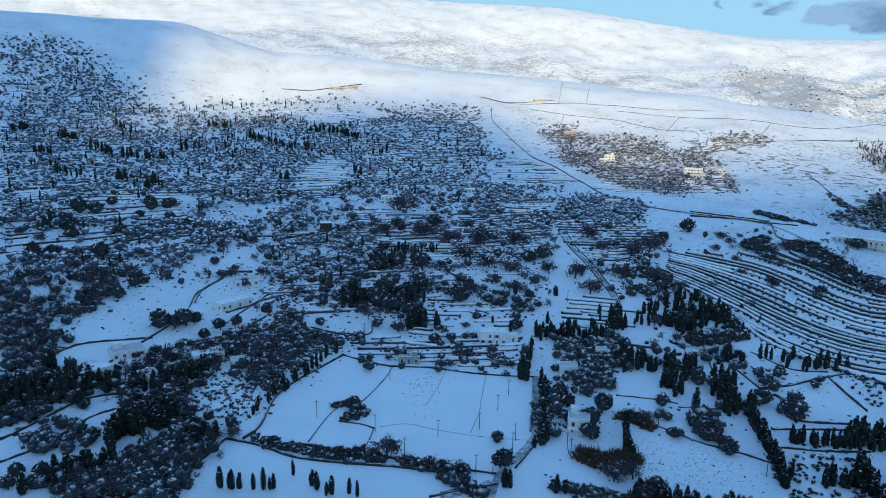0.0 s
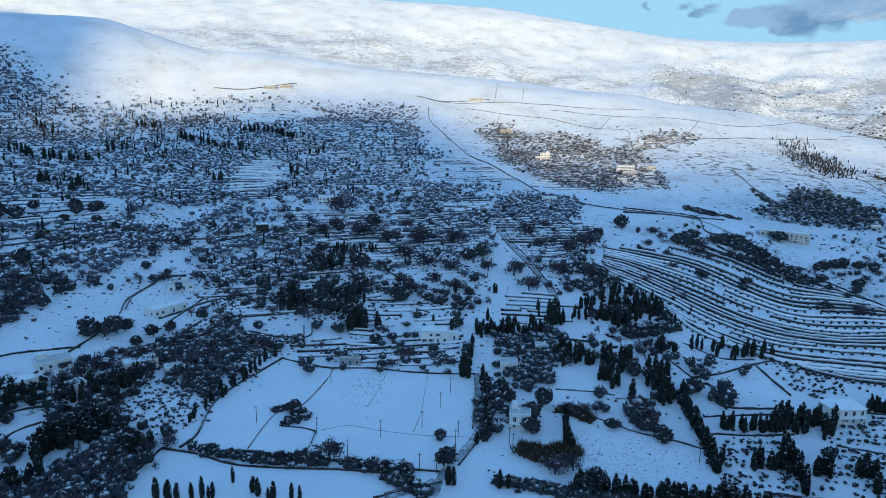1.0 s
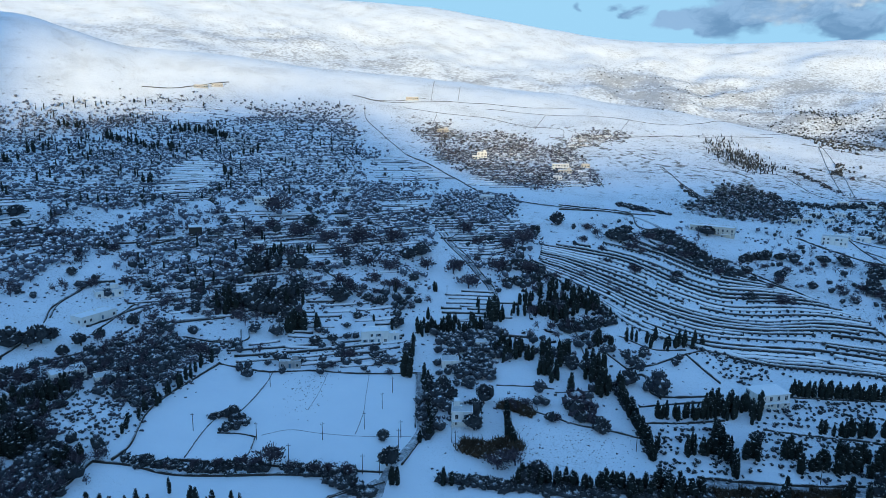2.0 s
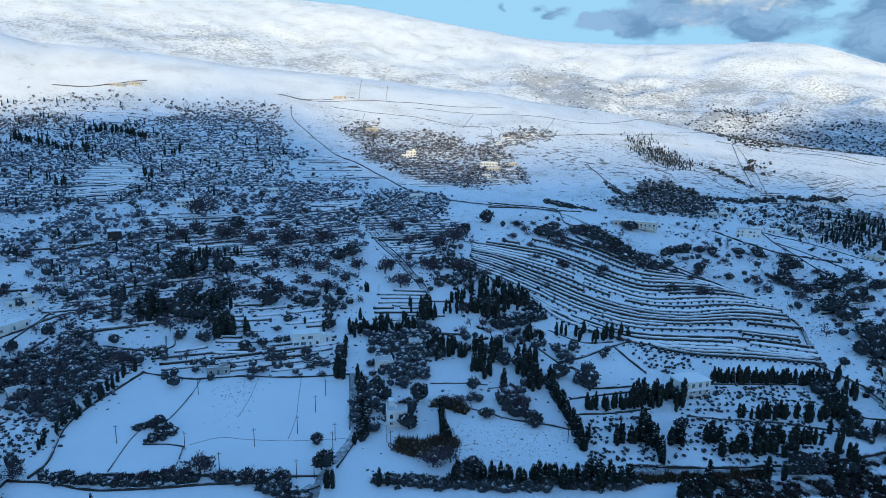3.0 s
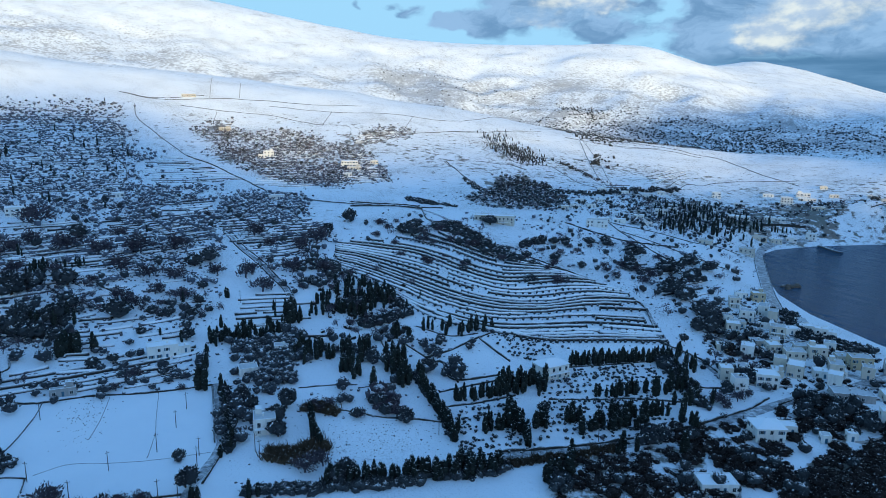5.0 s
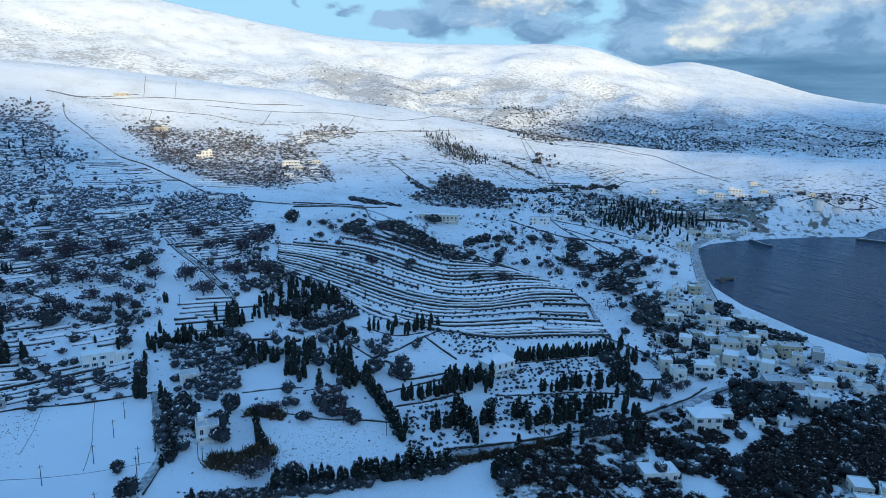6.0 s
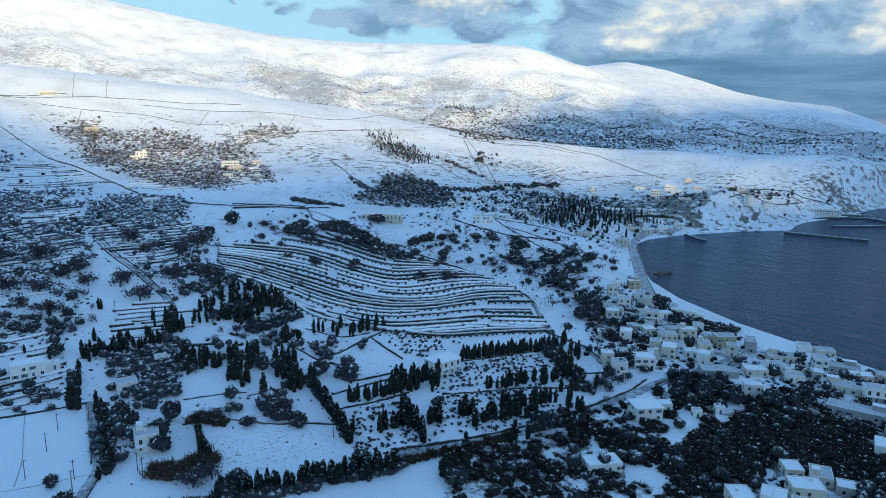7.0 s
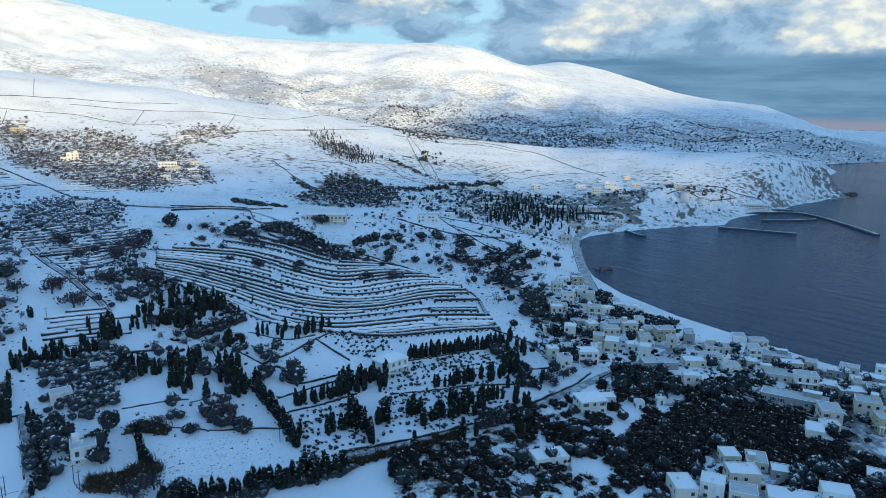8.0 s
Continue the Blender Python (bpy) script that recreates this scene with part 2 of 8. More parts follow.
def land(x, y):
    """Height of the ground."""
    x, y = np.asarray(x, float), np.asarray(y, float)
    r, az = np.hypot(x, y), np.degrees(np.arctan2(x, y))
    f = (az + 180) / 0.5
    i = np.clip(f.astype(int), 0, len(FINE) - 2)
    w = f - i
    z = np.zeros(np.shape(x))
    for col, weight in ((i, 1 - w), (i + 1, w)):
        val = np.zeros(np.shape(x))
        for k in range(GR.shape[1] - 1):
            r0, r1 = GR[col, k], GR[col, k + 1]
            h = r1 - r0
            t = (r - r0) / h
            hit = r >= r0
            t = np.clip(t, 0, 1)
            v = (GZ[col, k] * (1 + 2 * t) * (1 - t) ** 2 + GM[col, k] * h * t * (1 - t) ** 2
                 + GZ[col, k + 1] * t * t * (3 - 2 * t) + GM[col, k + 1] * h * t * t * (t - 1))
            val = np.where(hit, v, val)
        z = z + weight * val
    # knolls and hollows, gullies on the far slopes
    mid, far = ease(r, 330, 700), ease(r, 1500, 2200)
    z = z + mid * (2.2 * ripple(x, y, 90, 3) + 0.9 * ripple(x, y, 34, 4)) * (1 - 0.3 * far)
    z = z + ease(r, 280, 480) * 0.35 * ripple(x, y, 17, 14)
    rough = far * (1 - 0.85 * ease(r, 2600, 2950))
    z = z + rough * (9 * ripple(x, y, 150, 6) + 5 * ripple(x, y, 60, 7) + 16 * (0.45 - np.abs(ripple(x + 0.4 * y, y, 170, 9))) * ease(az, 16, 24) + 22 * ripple(x, y, 420, 5) * (1 - 0.6 * ease(az, 18, 26)))
    # spurs that come down from the ridge, steep on one flank, with gullies between them
    for at, lean, left, right, tall, near_r, far_r in SPURS:
        off = az - (at + lean * (r - 2500) / 500 + 0.5 * ripple(x, y, 260, 12))
        shape = np.exp(-(off / np.where(off < 0, left, right)) ** 2)
        z = z + tall * shape * ease(r, near_r, near_r + 350) * (1 - ease(r, far_r - 260, far_r))
    # the knoll with the tanks above the harbour, the mound behind the cypresses, the headland
    z = z + 15 * np.exp(-((x - 752) / 62) ** 2 - ((y - 446) / 40) ** 2) + 12 * np.exp(-((x - 650) / 45) ** 2 - ((y - 640) / 40) ** 2)
    z = z + 9 * np.exp(-((x - 1080) / 90) ** 2 - ((y - 470) / 50) ** 2)
    # unseen range behind the drone, added between valley and low sun to shade it
    s = -(x * math.sin(radians(SUN_AZ)) + y * math.cos(radians(SUN_AZ)))
    u = x * math.cos(radians(SUN_AZ)) * -1 + y * math.sin(radians(SUN_AZ))
    # crest heights fitted so the edges of the cast shade fall right
    crest = np.interp(u, (-2500, -1000, -620, -572, -550, -492, -416, -334, -193, -98, -67, 0, 54, 137, 332, 480, 590, 700, 790, 870, 950, 1050, 1200, 1353, 1542, 1845, 2100, 2700),
                      (600, 640, 650, 600, 440, 380, 400, 446, 464, 458, 430, 392, 356, 348, 352, 345, 320, 296, 284, 300, 350, 450, 545, 560, 565, 575, 590, 620))
    z = np.maximum(z, crest * np.exp(-((s + 1000) / 330.0) ** 2) * ease(-s, 250, 600))
    d = inland(x, y)
    soft = 52 + 10 * ripple(x, y, 45, 61) - 10 * ease(x, 1000, 1100)
    shore = np.minimum(1.5, 0.12 * np.maximum(d, 0))
    z = np.where(d > 0, shore + (np.maximum(z, 2.0) - shore) * ease(d, 3, soft), np.maximum(-4.0, 0.08 * d))
    return z


def inside(poly, x, y):
    hit = np.zeros(len(x), bool)
    for (ax, ay), (bx, by) in zip(poly, poly[1:] + poly[:1]):
        cross = (ay > y) != (by > y)
        hit ^= cross & (x < (bx - ax) * (y - ay) / ((by - ay) or 1e-9) + ax)
    return hit


# ---- materials ----
def material(name):
    m = bpy.data.materials.new(name)
    m.use_nodes = True
    return m, Nodes(m.node_tree)


def finish(n, color, rough, normal=None, metallic=0.0, specular=0.3, **more):
    given = dict(in_Base_Color=color, in_Roughness=rough, in_Metallic=metallic, in_Specular_IOR_Level=specular, **more)
    if not isinstance(color, bpy.types.NodeSocket):
        given["in_Base_Color"] = (*color, 1.0)
    if normal is not None:
        given["in_Normal"] = normal
    n.add("ShaderNodeOutputMaterial", in_Surface=n.add("ShaderNodeBsdfPrincipled", **given))


def bump(n, height, strength, distance):
    return n.add("ShaderNodeBump", in_Height=height, in_Strength=strength, in_Distance=distance)


SNOW = (0.84, 0.87, 0.90)


def ground_material():
    m, n = material("snow_on_ground")
    p = n.add("ShaderNodeTexCoord", 3)
    scrub = n.add("ShaderNodeAttribute", 2, attribute_name="scrub")
    tuft = n.noise(p, 0.42, 5.0, 0.68)
    patch = n.noise(p, 0.035, 4.0, 0.55)
    streak = n.noise(n.vec("MULTIPLY", p, (1.0, 1.0, 4.0)), 0.11, 4.0, 0.6)
    clod = n.noise(p, 0.13, 7.0, 0.72)
    amount = n.math("ADD", n.math("MULTIPLY", tuft, 0.34), n.math("ADD", n.math("MULTIPLY", patch, 0.10), n.math("MULTIPLY", streak, 0.14)))
    amount = n.math("ADD", amount, n.math("MULTIPLY", clod, 0.5))
    steep = n.add("ShaderNodeSeparateXYZ", 2, in_0=n.add("ShaderNodeNewGeometry", 1))
    steep = n.ramp(steep, 0.90, 0.70)
    amount = n.math("ADD", amount, n.math("MULTIPLY", steep, 0.02))
    speck = n.noise(p, 0.12, 6.0, 0.66)
    remote = n.math("ADD", n.math("MULTIPLY", speck, 0.72), n.math("ADD", n.math("MULTIPLY", streak, 0.22), n.math("MULTIPLY", patch, 0.16)))
    away = n.ramp(n.vec("LENGTH", p), 550.0, 900.0)
    amount = n.math("ADD", n.math("MULTIPLY", amount, n.math("SUBTRACT", 1.0, away)), n.math("MULTIPLY", remote, away))
    bare = n.ramp(n.math("ADD", amount, n.math("MULTIPLY", scrub, 0.24)), 0.655, 0.745)
    earth = n.mix(n.noise(p, 0.9, 3.0, 0.6), (0.05, 0.040, 0.030), (0.16, 0.115, 0.072))
    earth = n.mix(n.ramp(n.noise(p, 0.06, 2.0), 0.4, 0.62), earth, (0.07, 0.072, 0.045))
    drift = n.mix(n.noise(p, 0.05, 5.0, 0.6), SNOW, (0.72, 0.765, 0.82))
    fleck = n.ramp(n.math("ADD", n.noise(p, 1.4, 4.0, 0.7), n.math("MULTIPLY", n.noise(p, 0.018, 3.0), 0.35)), 0.715, 0.82)
    fleck = n.math("MULTIPLY", fleck, n.ramp(scrub, -0.12, 0.04))
    drift = n.mix(n.math("MULTIPLY", fleck, n.math("ADD", 0.25, n.math("MULTIPLY", n.ramp(n.vec("LENGTH", p), 300.0, 600.0), 0.4))), drift, (0.13, 0.115, 0.085))
    earth = n.mix(steep, earth, n.mix(n.noise(p, 0.3, 4.0, 0.65), (0.035, 0.03, 0.027), (0.12, 0.10, 0.08)))
    # bare earth turns bluish grey between 1300 and 1900 m out
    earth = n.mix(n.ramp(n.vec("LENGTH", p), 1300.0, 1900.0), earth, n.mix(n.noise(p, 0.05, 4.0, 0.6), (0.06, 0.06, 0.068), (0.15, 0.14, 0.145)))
    lumps = n.math("ADD", n.noise(p, 0.25, 5.0, 0.6), n.math("MULTIPLY", bare, 0.25))
    # beyond 1300 m the dry grass only thins the snow
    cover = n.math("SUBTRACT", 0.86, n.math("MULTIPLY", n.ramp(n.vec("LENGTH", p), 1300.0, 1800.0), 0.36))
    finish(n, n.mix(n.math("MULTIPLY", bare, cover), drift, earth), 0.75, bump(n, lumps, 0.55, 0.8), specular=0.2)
    return m


def water_material():
    m, n = material("sea_water")
    p = n.add("ShaderNodeTexCoord", 3)
    swell = n.add("ShaderNodeMapping", in_Vector=p, in_Rotation=(0, 0, radians(7)), in_Scale=(1.0, 0.16, 1.0))
    h = n.math("ADD", n.noise(swell, 0.13, 3.0, 0.5), n.math("MULTIPLY", n.noise(p, 0.75, 3.0, 0.6), 0.3))
    gust = n.noise(p, 0.006, 3.0, 0.6)
    finish(n, n.mix(gust, (0.006, 0.034, 0.080), (0.011, 0.050, 0.108)), n.math("ADD", 0.08, n.math("MULTIPLY", gust, 0.14)), bump(n, h, 1.0, 3.0), specular=0.24, in_IOR=1.33)
    return m


def snowy(name, dark, light, snow=0.5, rough=0.85, scale=1.2, ragged=1.9, vary=0.22):
    """Leaves, twigs, stone or wood with snow on what faces up; snow: how much lies there."""
    m, n = material(name)
    p = n.add("ShaderNodeTexCoord", 3)
    base = n.mix(n.noise(p, scale, 4.0, 0.65), dark, light)
    rnd = n.add("ShaderNodeObjectInfo", 5)
    isle = n.add("ShaderNodeNewGeometry", 8)
    base = n.mix(n.math("MULTIPLY", n.math("ADD", rnd, isle), vary), base, tuple(c * 1.8 + 0.012 for c in light))
    up = n.add("ShaderNodeSeparateXYZ", 2, in_0=n.add("ShaderNodeNewGeometry", 1))
    lie = n.math("ADD", up, n.math("MULTIPLY", n.math("SUBTRACT", n.noise(p, scale * 1.7, 4.0, 0.7), 0.5), ragged))
    lie = n.math("ADD", lie, n.math("MULTIPLY", isle, 0.35))
    white = n.ramp(lie, 1.15 - snow, 1.15 - snow + 0.34)
    finish(n, n.mix(white, base, SNOW), rough, bump(n, n.noise(p, scale * 3, 3.0, 0.6), 0.4, 0.15), specular=0.15)
    return m


def plaster(name, tint, stain):
    m, n = material(name)
    p = n.add("ShaderNodeTexCoord", 3)
    streak = n.noise(n.vec("MULTIPLY", p, (1.0, 1.0, 0.25)), 0.8, 4.0, 0.6)
    color = n.mix(n.ramp(streak, 0.45, 0.8), tint, stain)
    finish(n, color, 0.85, bump(n, n.noise(p, 6.0, 3.0), 0.2, 0.03), specular=0.2)
    return m


def plain(name, a, b, rough, scale=2.0, metallic=0.0):
    m, n = material(name)
    p = n.add("ShaderNodeTexCoord", 3)
    finish(n, n.mix(n.noise(p, scale, 4.0, 0.6), a, b), rough, bump(n, n.noise(p, scale * 4, 3.0), 0.25, 0.02), metallic=metallic)
    return m


def slushy_road():
    m, n = material("slushy_road")
    p = n.add("ShaderNodeTexCoord", 3)
    slush = n.ramp(n.math("ADD", n.noise(p, 0.35, 5.0, 0.65), n.math("MULTIPLY", n.noise(p, 1.6, 3.0, 0.6), 0.3)), 0.52, 0.86)
    grey = n.mix(n.noise(p, 0.8, 4.0), (0.10, 0.105, 0.115), (0.22, 0.23, 0.245))
    finish(n, n.mix(slush, grey, (0.66, 0.69, 0.73)), 0.5, bump(n, slush, 0.3, 0.08), specular=0.4)
    return m


MAT_GROUND = ground_material()
MAT_SEA = water_material()
MAT_CYPRESS = snowy("cypress_leaves", (0.006, 0.009, 0.008), (0.016, 0.020, 0.016), 0.10, scale=2.5)
MAT_OAK = snowy("evergreen_leaves", (0.015, 0.018, 0.020), (0.044, 0.049, 0.054), 0.15, scale=2.6)
MAT_OLIVE = snowy("olive_leaves", (0.016, 0.020, 0.024), (0.052, 0.058, 0.068), 0.16, scale=4.5)
# snowy leaves with distance haze put into the colour, paler and bluer
MAT_OLIVE_HAZED = snowy("haze_paled_snowy_leaves", (0.045, 0.052, 0.07), (0.12, 0.132, 0.165), 0.40, scale=2.4, ragged=1.3)
MAT_SHRUB = snowy("hillside_shrubs", (0.026, 0.026, 0.033), (0.078, 0.076, 0.09), 0.25, scale=3.0)
MAT_TWIGS = snowy("bare_twigs", (0.030, 0.026, 0.034), (0.086, 0.074, 0.090), 0.16, scale=2.8)
MAT_THICKET = snowy("thicket_twigs", (0.012, 0.0105, 0.0105), (0.033, 0.026, 0.024), -0.04, scale=0.8, vary=0.07)
MAT_REED = snowy("dry_reeds", (0.026, 0.019, 0.013), (0.075, 0.056, 0.036), 0.05, scale=2.4)
MAT_BARK = plain("bark", (0.04, 0.03, 0.022), (0.09, 0.07, 0.055), 0.9)
MAT_STONE = snowy("dry_stone", (0.012, 0.011, 0.010), (0.045, 0.041, 0.036), 0.16, scale=1.6, ragged=1.2)
MAT_TERRACE = snowy("terrace_stone", (0.010, 0.009, 0.009), (0.036, 0.033, 0.030), 0.60, scale=1.6, ragged=0.4)
MAT_ROCK = snowy("sea_rock", (0.03, 0.026, 0.022), (0.11, 0.09, 0.07), -0.15, scale=0.5)
MAT_SNOW = plain("snow", SNOW, (0.78, 0.81, 0.85), 0.7, 0.5)
MAT_THIN = plain("thin_snow_on_concrete", (0.66, 0.69, 0.72), (0.30, 0.315, 0.335), 0.75, 0.45)
MAT_WHITE = plaster("white_plaster", (0.76, 0.74, 0.69), (0.60, 0.58, 0.54))
MAT_CREAM = plaster("cream_plaster", (0.60, 0.55, 0.46), (0.47, 0.43, 0.36))
MAT_OCHRE = plaster("ochre_plaster", (0.46, 0.39, 0.26), (0.38, 0.32, 0.22))
MAT_GREY = plaster("bare_concrete", (0.36, 0.35, 0.34), (0.26, 0.26, 0.25))
MAT_GLASS = plain("dark_window_glass", (0.02, 0.025, 0.03), (0.035, 0.04, 0.05), 0.12, 1.0)
MAT_SHUTTER = plain("painted_shutter", (0.05, 0.11, 0.17), (0.07, 0.15, 0.22), 0.6)
MAT_TILE = snowy("clay_tiles", (0.16, 0.06, 0.035), (0.30, 0.13, 0.07), 0.62, scale=1.0)
MAT_ROAD = slushy_road()
MAT_POLE = plain("pole_wood", (0.05, 0.04, 0.032), (0.10, 0.085, 0.07), 0.85)
MAT_QUAY = snowy("quay_concrete", (0.03, 0.032, 0.035), (0.075, 0.078, 0.08), -0.05, scale=0.4)
MAT_METAL = plain("grey_metal", (0.30, 0.31, 0.33), (0.42, 0.43, 0.45), 0.4, 2.0, 0.8)

# snowy openings in the thicket
GLADES = [
    [(203.8, 175.0), (214.9, 166.3), (204.0, 154.0), (190.6, 157.5)],
    [(238.2, 161.0), (261.7, 168.0), (258.7, 154.2), (243.4, 149.8), (220.6, 139.9), (217.1, 145.4)],
    [(267.6, 159.9), (278.7, 155.0), (263.3, 144.4), (252.6, 147.5)],
    [(227.9, 114.2), (245.8, 119.3), (246.4, 112.6), (231.6, 108.3)],
    [(187.6, 142.7), (199.6, 148.4), (203.2, 140.5), (204.1, 131.1), (194.5, 128.0), (190.0, 135.7)],
    [(161.7, 146.5), (175.6, 152.6), (175.7, 144.7), (163.2, 141.3)],
    [(282.2, 160.1), (288.3, 154.9), (276.9, 146.9), (270.5, 151.5)],
    [(293.4, 105.4), (303.1, 93.4), (286.2, 88.3), (276.3, 96.3)],
    [(192.8, 121.0), (200.7, 119.3), (201.6, 113.2), (195.3, 113.7)],
]
# stretches where earth and undergrowth darken the snow cover
BROWN_EARTH = []
BROWN_EARTH.append(([(148.9, 188.3), (176.5, 183.5), (201.1, 185.3), (239.2, 186), (262.2, 168.3), (269.7, 146.9), (291.8, 131.9), (294.4, 108.2), (288.6, 83.9), (265.8, 79.9), (240.9, 110.9), (203.7, 116.8), (180.3, 125.9), (125.2, 164.2)], 0.62))
BROWN_EARTH.append(([(366, 143.8), (368.5, 94.4), (254.9, 60.2), (257.4, 76.9), (290.2, 82.4), (296.5, 109.1)], 0.85))
BROWN_EARTH.append(([(259.5, 166.4), (269.7, 146.9), (291.8, 131.9), (294.4, 108.2), (288.6, 83.9), (265.8, 79.9), (240.9, 110.9), (203.7, 116.8), (188.3, 120.2), (228.2, 139.8)], 1.3))
BROWN_EARTH.append(([(278.3, 189.2), (302.3, 166.1), (305.3, 133.2), (290.8, 128.8), (259.9, 169.8)], 1.2))
BROWN_EARTH.append(([(369.6, 312.7), (365.6, 260.6), (351.7, 195.2), (376, 98.6), (254.9, 60.2), (193, 112.2), (301.4, 136.6), (266.1, 207.9)], 0.62))
BROWN_EARTH.append(([(255.4, 111.4), (288.6, 83.9), (263.7, 79.2), (241.9, 109.2)], 1.3))
BROWN_EARTH.append(([(742.5, 430.6), (750, 419.8), (786, 414.2), (787.2, 405.7), (729.8, 418.1)], 0.9))
BROWN_EARTH.append(([(326.2, 284.5), (348.4, 270.2), (266.1, 207.9), (255.1, 224.8)], 0.6))
BROWN_EARTH.append(([(60.9, 351.3), (92.6, 352.6), (76.5, 286.5), (64.3, 284.7), (54.2, 299.1)], 0.4))
BROWN_EARTH.append(([(-185, 274.2), (-144.7, 288.4), (-126.7, 269.1), (-146.8, 254.4), (-156.6, 227.3)], 0.6))
BROWN_EARTH.append(([(133.9, 425.2), (201, 385.3), (162.5, 309.4), (104.2, 331.3)], 0.3))
BROWN_EARTH.append(([(-253.1, 387.3), (-197.1, 419.8), (-169.3, 336.5), (-184.2, 316.7), (-201.6, 301.7)], 0.35))
BROWN_EARTH.append(([(-125.5, 535.5), (89.2, 553.9), (57.3, 380.7), (-51.6, 374.7), (-97.2, 408.8)], 0.32))
BROWN_EARTH.append(([(348.4, 615.8), (400.4, 657.4), (457, 711.8), (471, 671.9), (466.5, 611.2), (419.3, 557.4), (365.1, 566.7), (329.8, 582.7)], 0.5))
BROWN_EARTH.append(([(543.8, 603.6), (802.8, 503.9), (691.9, 438.9), (455.2, 480.2)], 0.35))
BROWN_EARTH.append(([(139.1, 1002.9), (174, 1020.4), (193.7, 951.5), (259.6, 970.8), (284.6, 935.7), (276.3, 881.9), (337, 872.4), (302.6, 704.6), (217.9, 675.9), (180.1, 726.4), (155.5, 785.6), (139.3, 868.7)], 0.42))
BROWN_EARTH.append(([(324.3, 897.3), (377.7, 974.2), (437.4, 985.9), (432.1, 951.1), (334.7, 865.9)], 0.5))
BROWN_EARTH.append(([(576.1, 971.3), (591.7, 955.2), (567.8, 788.1), (538.2, 763.1), (512.9, 772.2), (524.9, 826.5), (545.5, 899)], 0.3))
BROWN_EARTH.append(([(74.9, 244.8), (106.2, 232.7), (106.4, 207.6), (70.5, 215.8)], 0.22))

# ---- the large structure ----
def mesh_object(name, verts, faces, mat, smooth=False):
    data = bpy.data.meshes.new(name)
    data.from_pydata(verts, [], faces)
    data.materials.append(mat)
    if smooth:
        data.shade_smooth()
    return new(name, data)


def strip_noise(x, y):
    return 0.5 * ripple(x, y, 60, 21) + 0.3 * ripple(x, y, 22, 22) + 0.2 * ripple(x, y, 9, 23)


def scrub_cover(x, y):
    """How much dry grass, earth and rock shows through the snow, by stretch of country."""
    r, az = np.hypot(x, y), np.degrees(np.arctan2(x, y))
    c = np.full(np.shape(x), 0.06)
    n = strip_noise(x, y)
    # rough belt of rocks and scrub on the far range
    belt = 2240 + 110 * ripple(x, y, 500, 31) - 3.5 * np.clip(az, 0, 40)
    c = c + 0.75 * np.exp(-((r - belt) / 150) ** 2) * (0.65 + 0.7 * n) * ease(az, -24, -12) * (1 - 0.45 * ease(az, 16, 30))
    # scrub of the right-hand slopes, thickened to stand in for shade there
    c = c + ease(r, 1650, 1850) * ease(az, 18, 26) * (0.43 + 0.45 * n) * (1 - ease(r, 2300, 2800))
    c = c + ease(r, 2250, 2400) * (1 - ease(r, 2850, 3000)) * (0.08 + 0.35 * np.maximum(0, ripple(x * 1.3 + 0.5 * y, y * 0.3, 170, 9) * 0.5 + 0.7 * ripple(x, y, 240, 33)))
    # the smooth snowfields of the near hill
    c = c - 0.06 * ease(r, 1060, 1120) * (1 - ease(r, 1500, 1600)) * ease(az, -18, -8)
    c = c + 0.27 * (1 - ease(r, 1050, 1120)) * ease(r, 420, 520) * (0.6 + 0.9 * n)
    c = c + ease(az, 63, 68) * 0.46 * ease(r, 980, 1100) * (1 - ease(r, 1400, 1600)) * (0.8 + 0.4 * n) + 0.5 * np.exp(-((x - 1185) / 40) ** 2 - ((y - 405) / 30) ** 2)
    # the far right likewise: scrub, plus darkening for the blue shade
    c = c + ease(az, 57, 64) * ease(r, 1600, 1800) * (0.16 + 0.12 * n)
    c = c + 0.14 * ease(az, 21, 26) * ease(r, 640, 700) * (1 - ease(r, 1300, 1400))
    c = c - 0.35 * ease(az, -17, -13) * (1 - ease(az, 6, 9)) * (1 - ease(r, 300, 330)) - 0.06 * (1 - ease(r, 380, 450))
    # trampled yards of the village, earth under the thicket
    wx = x + 0.022 * r * (ripple(x, y, 27, 91) + 0.7 * ripple(x, y, 11, 92))
    wy = y + 0.022 * r * (ripple(x, y, 27, 93) + 0.7 * ripple(x, y, 11, 94))
    for stretch, much in BROWN_EARTH:
        c = np.where(inside(stretch, wx.ravel(), wy.ravel()).reshape(x.shape), c + much * (0.75 + 0.5 * n), c)
    for glade in GLADES:
        c = np.where(inside(glade, wx.ravel(), wy.ravel()).reshape(x.shape), np.minimum(c, 0.25 * n), c)
    return np.clip(c, -0.4, 1.7)


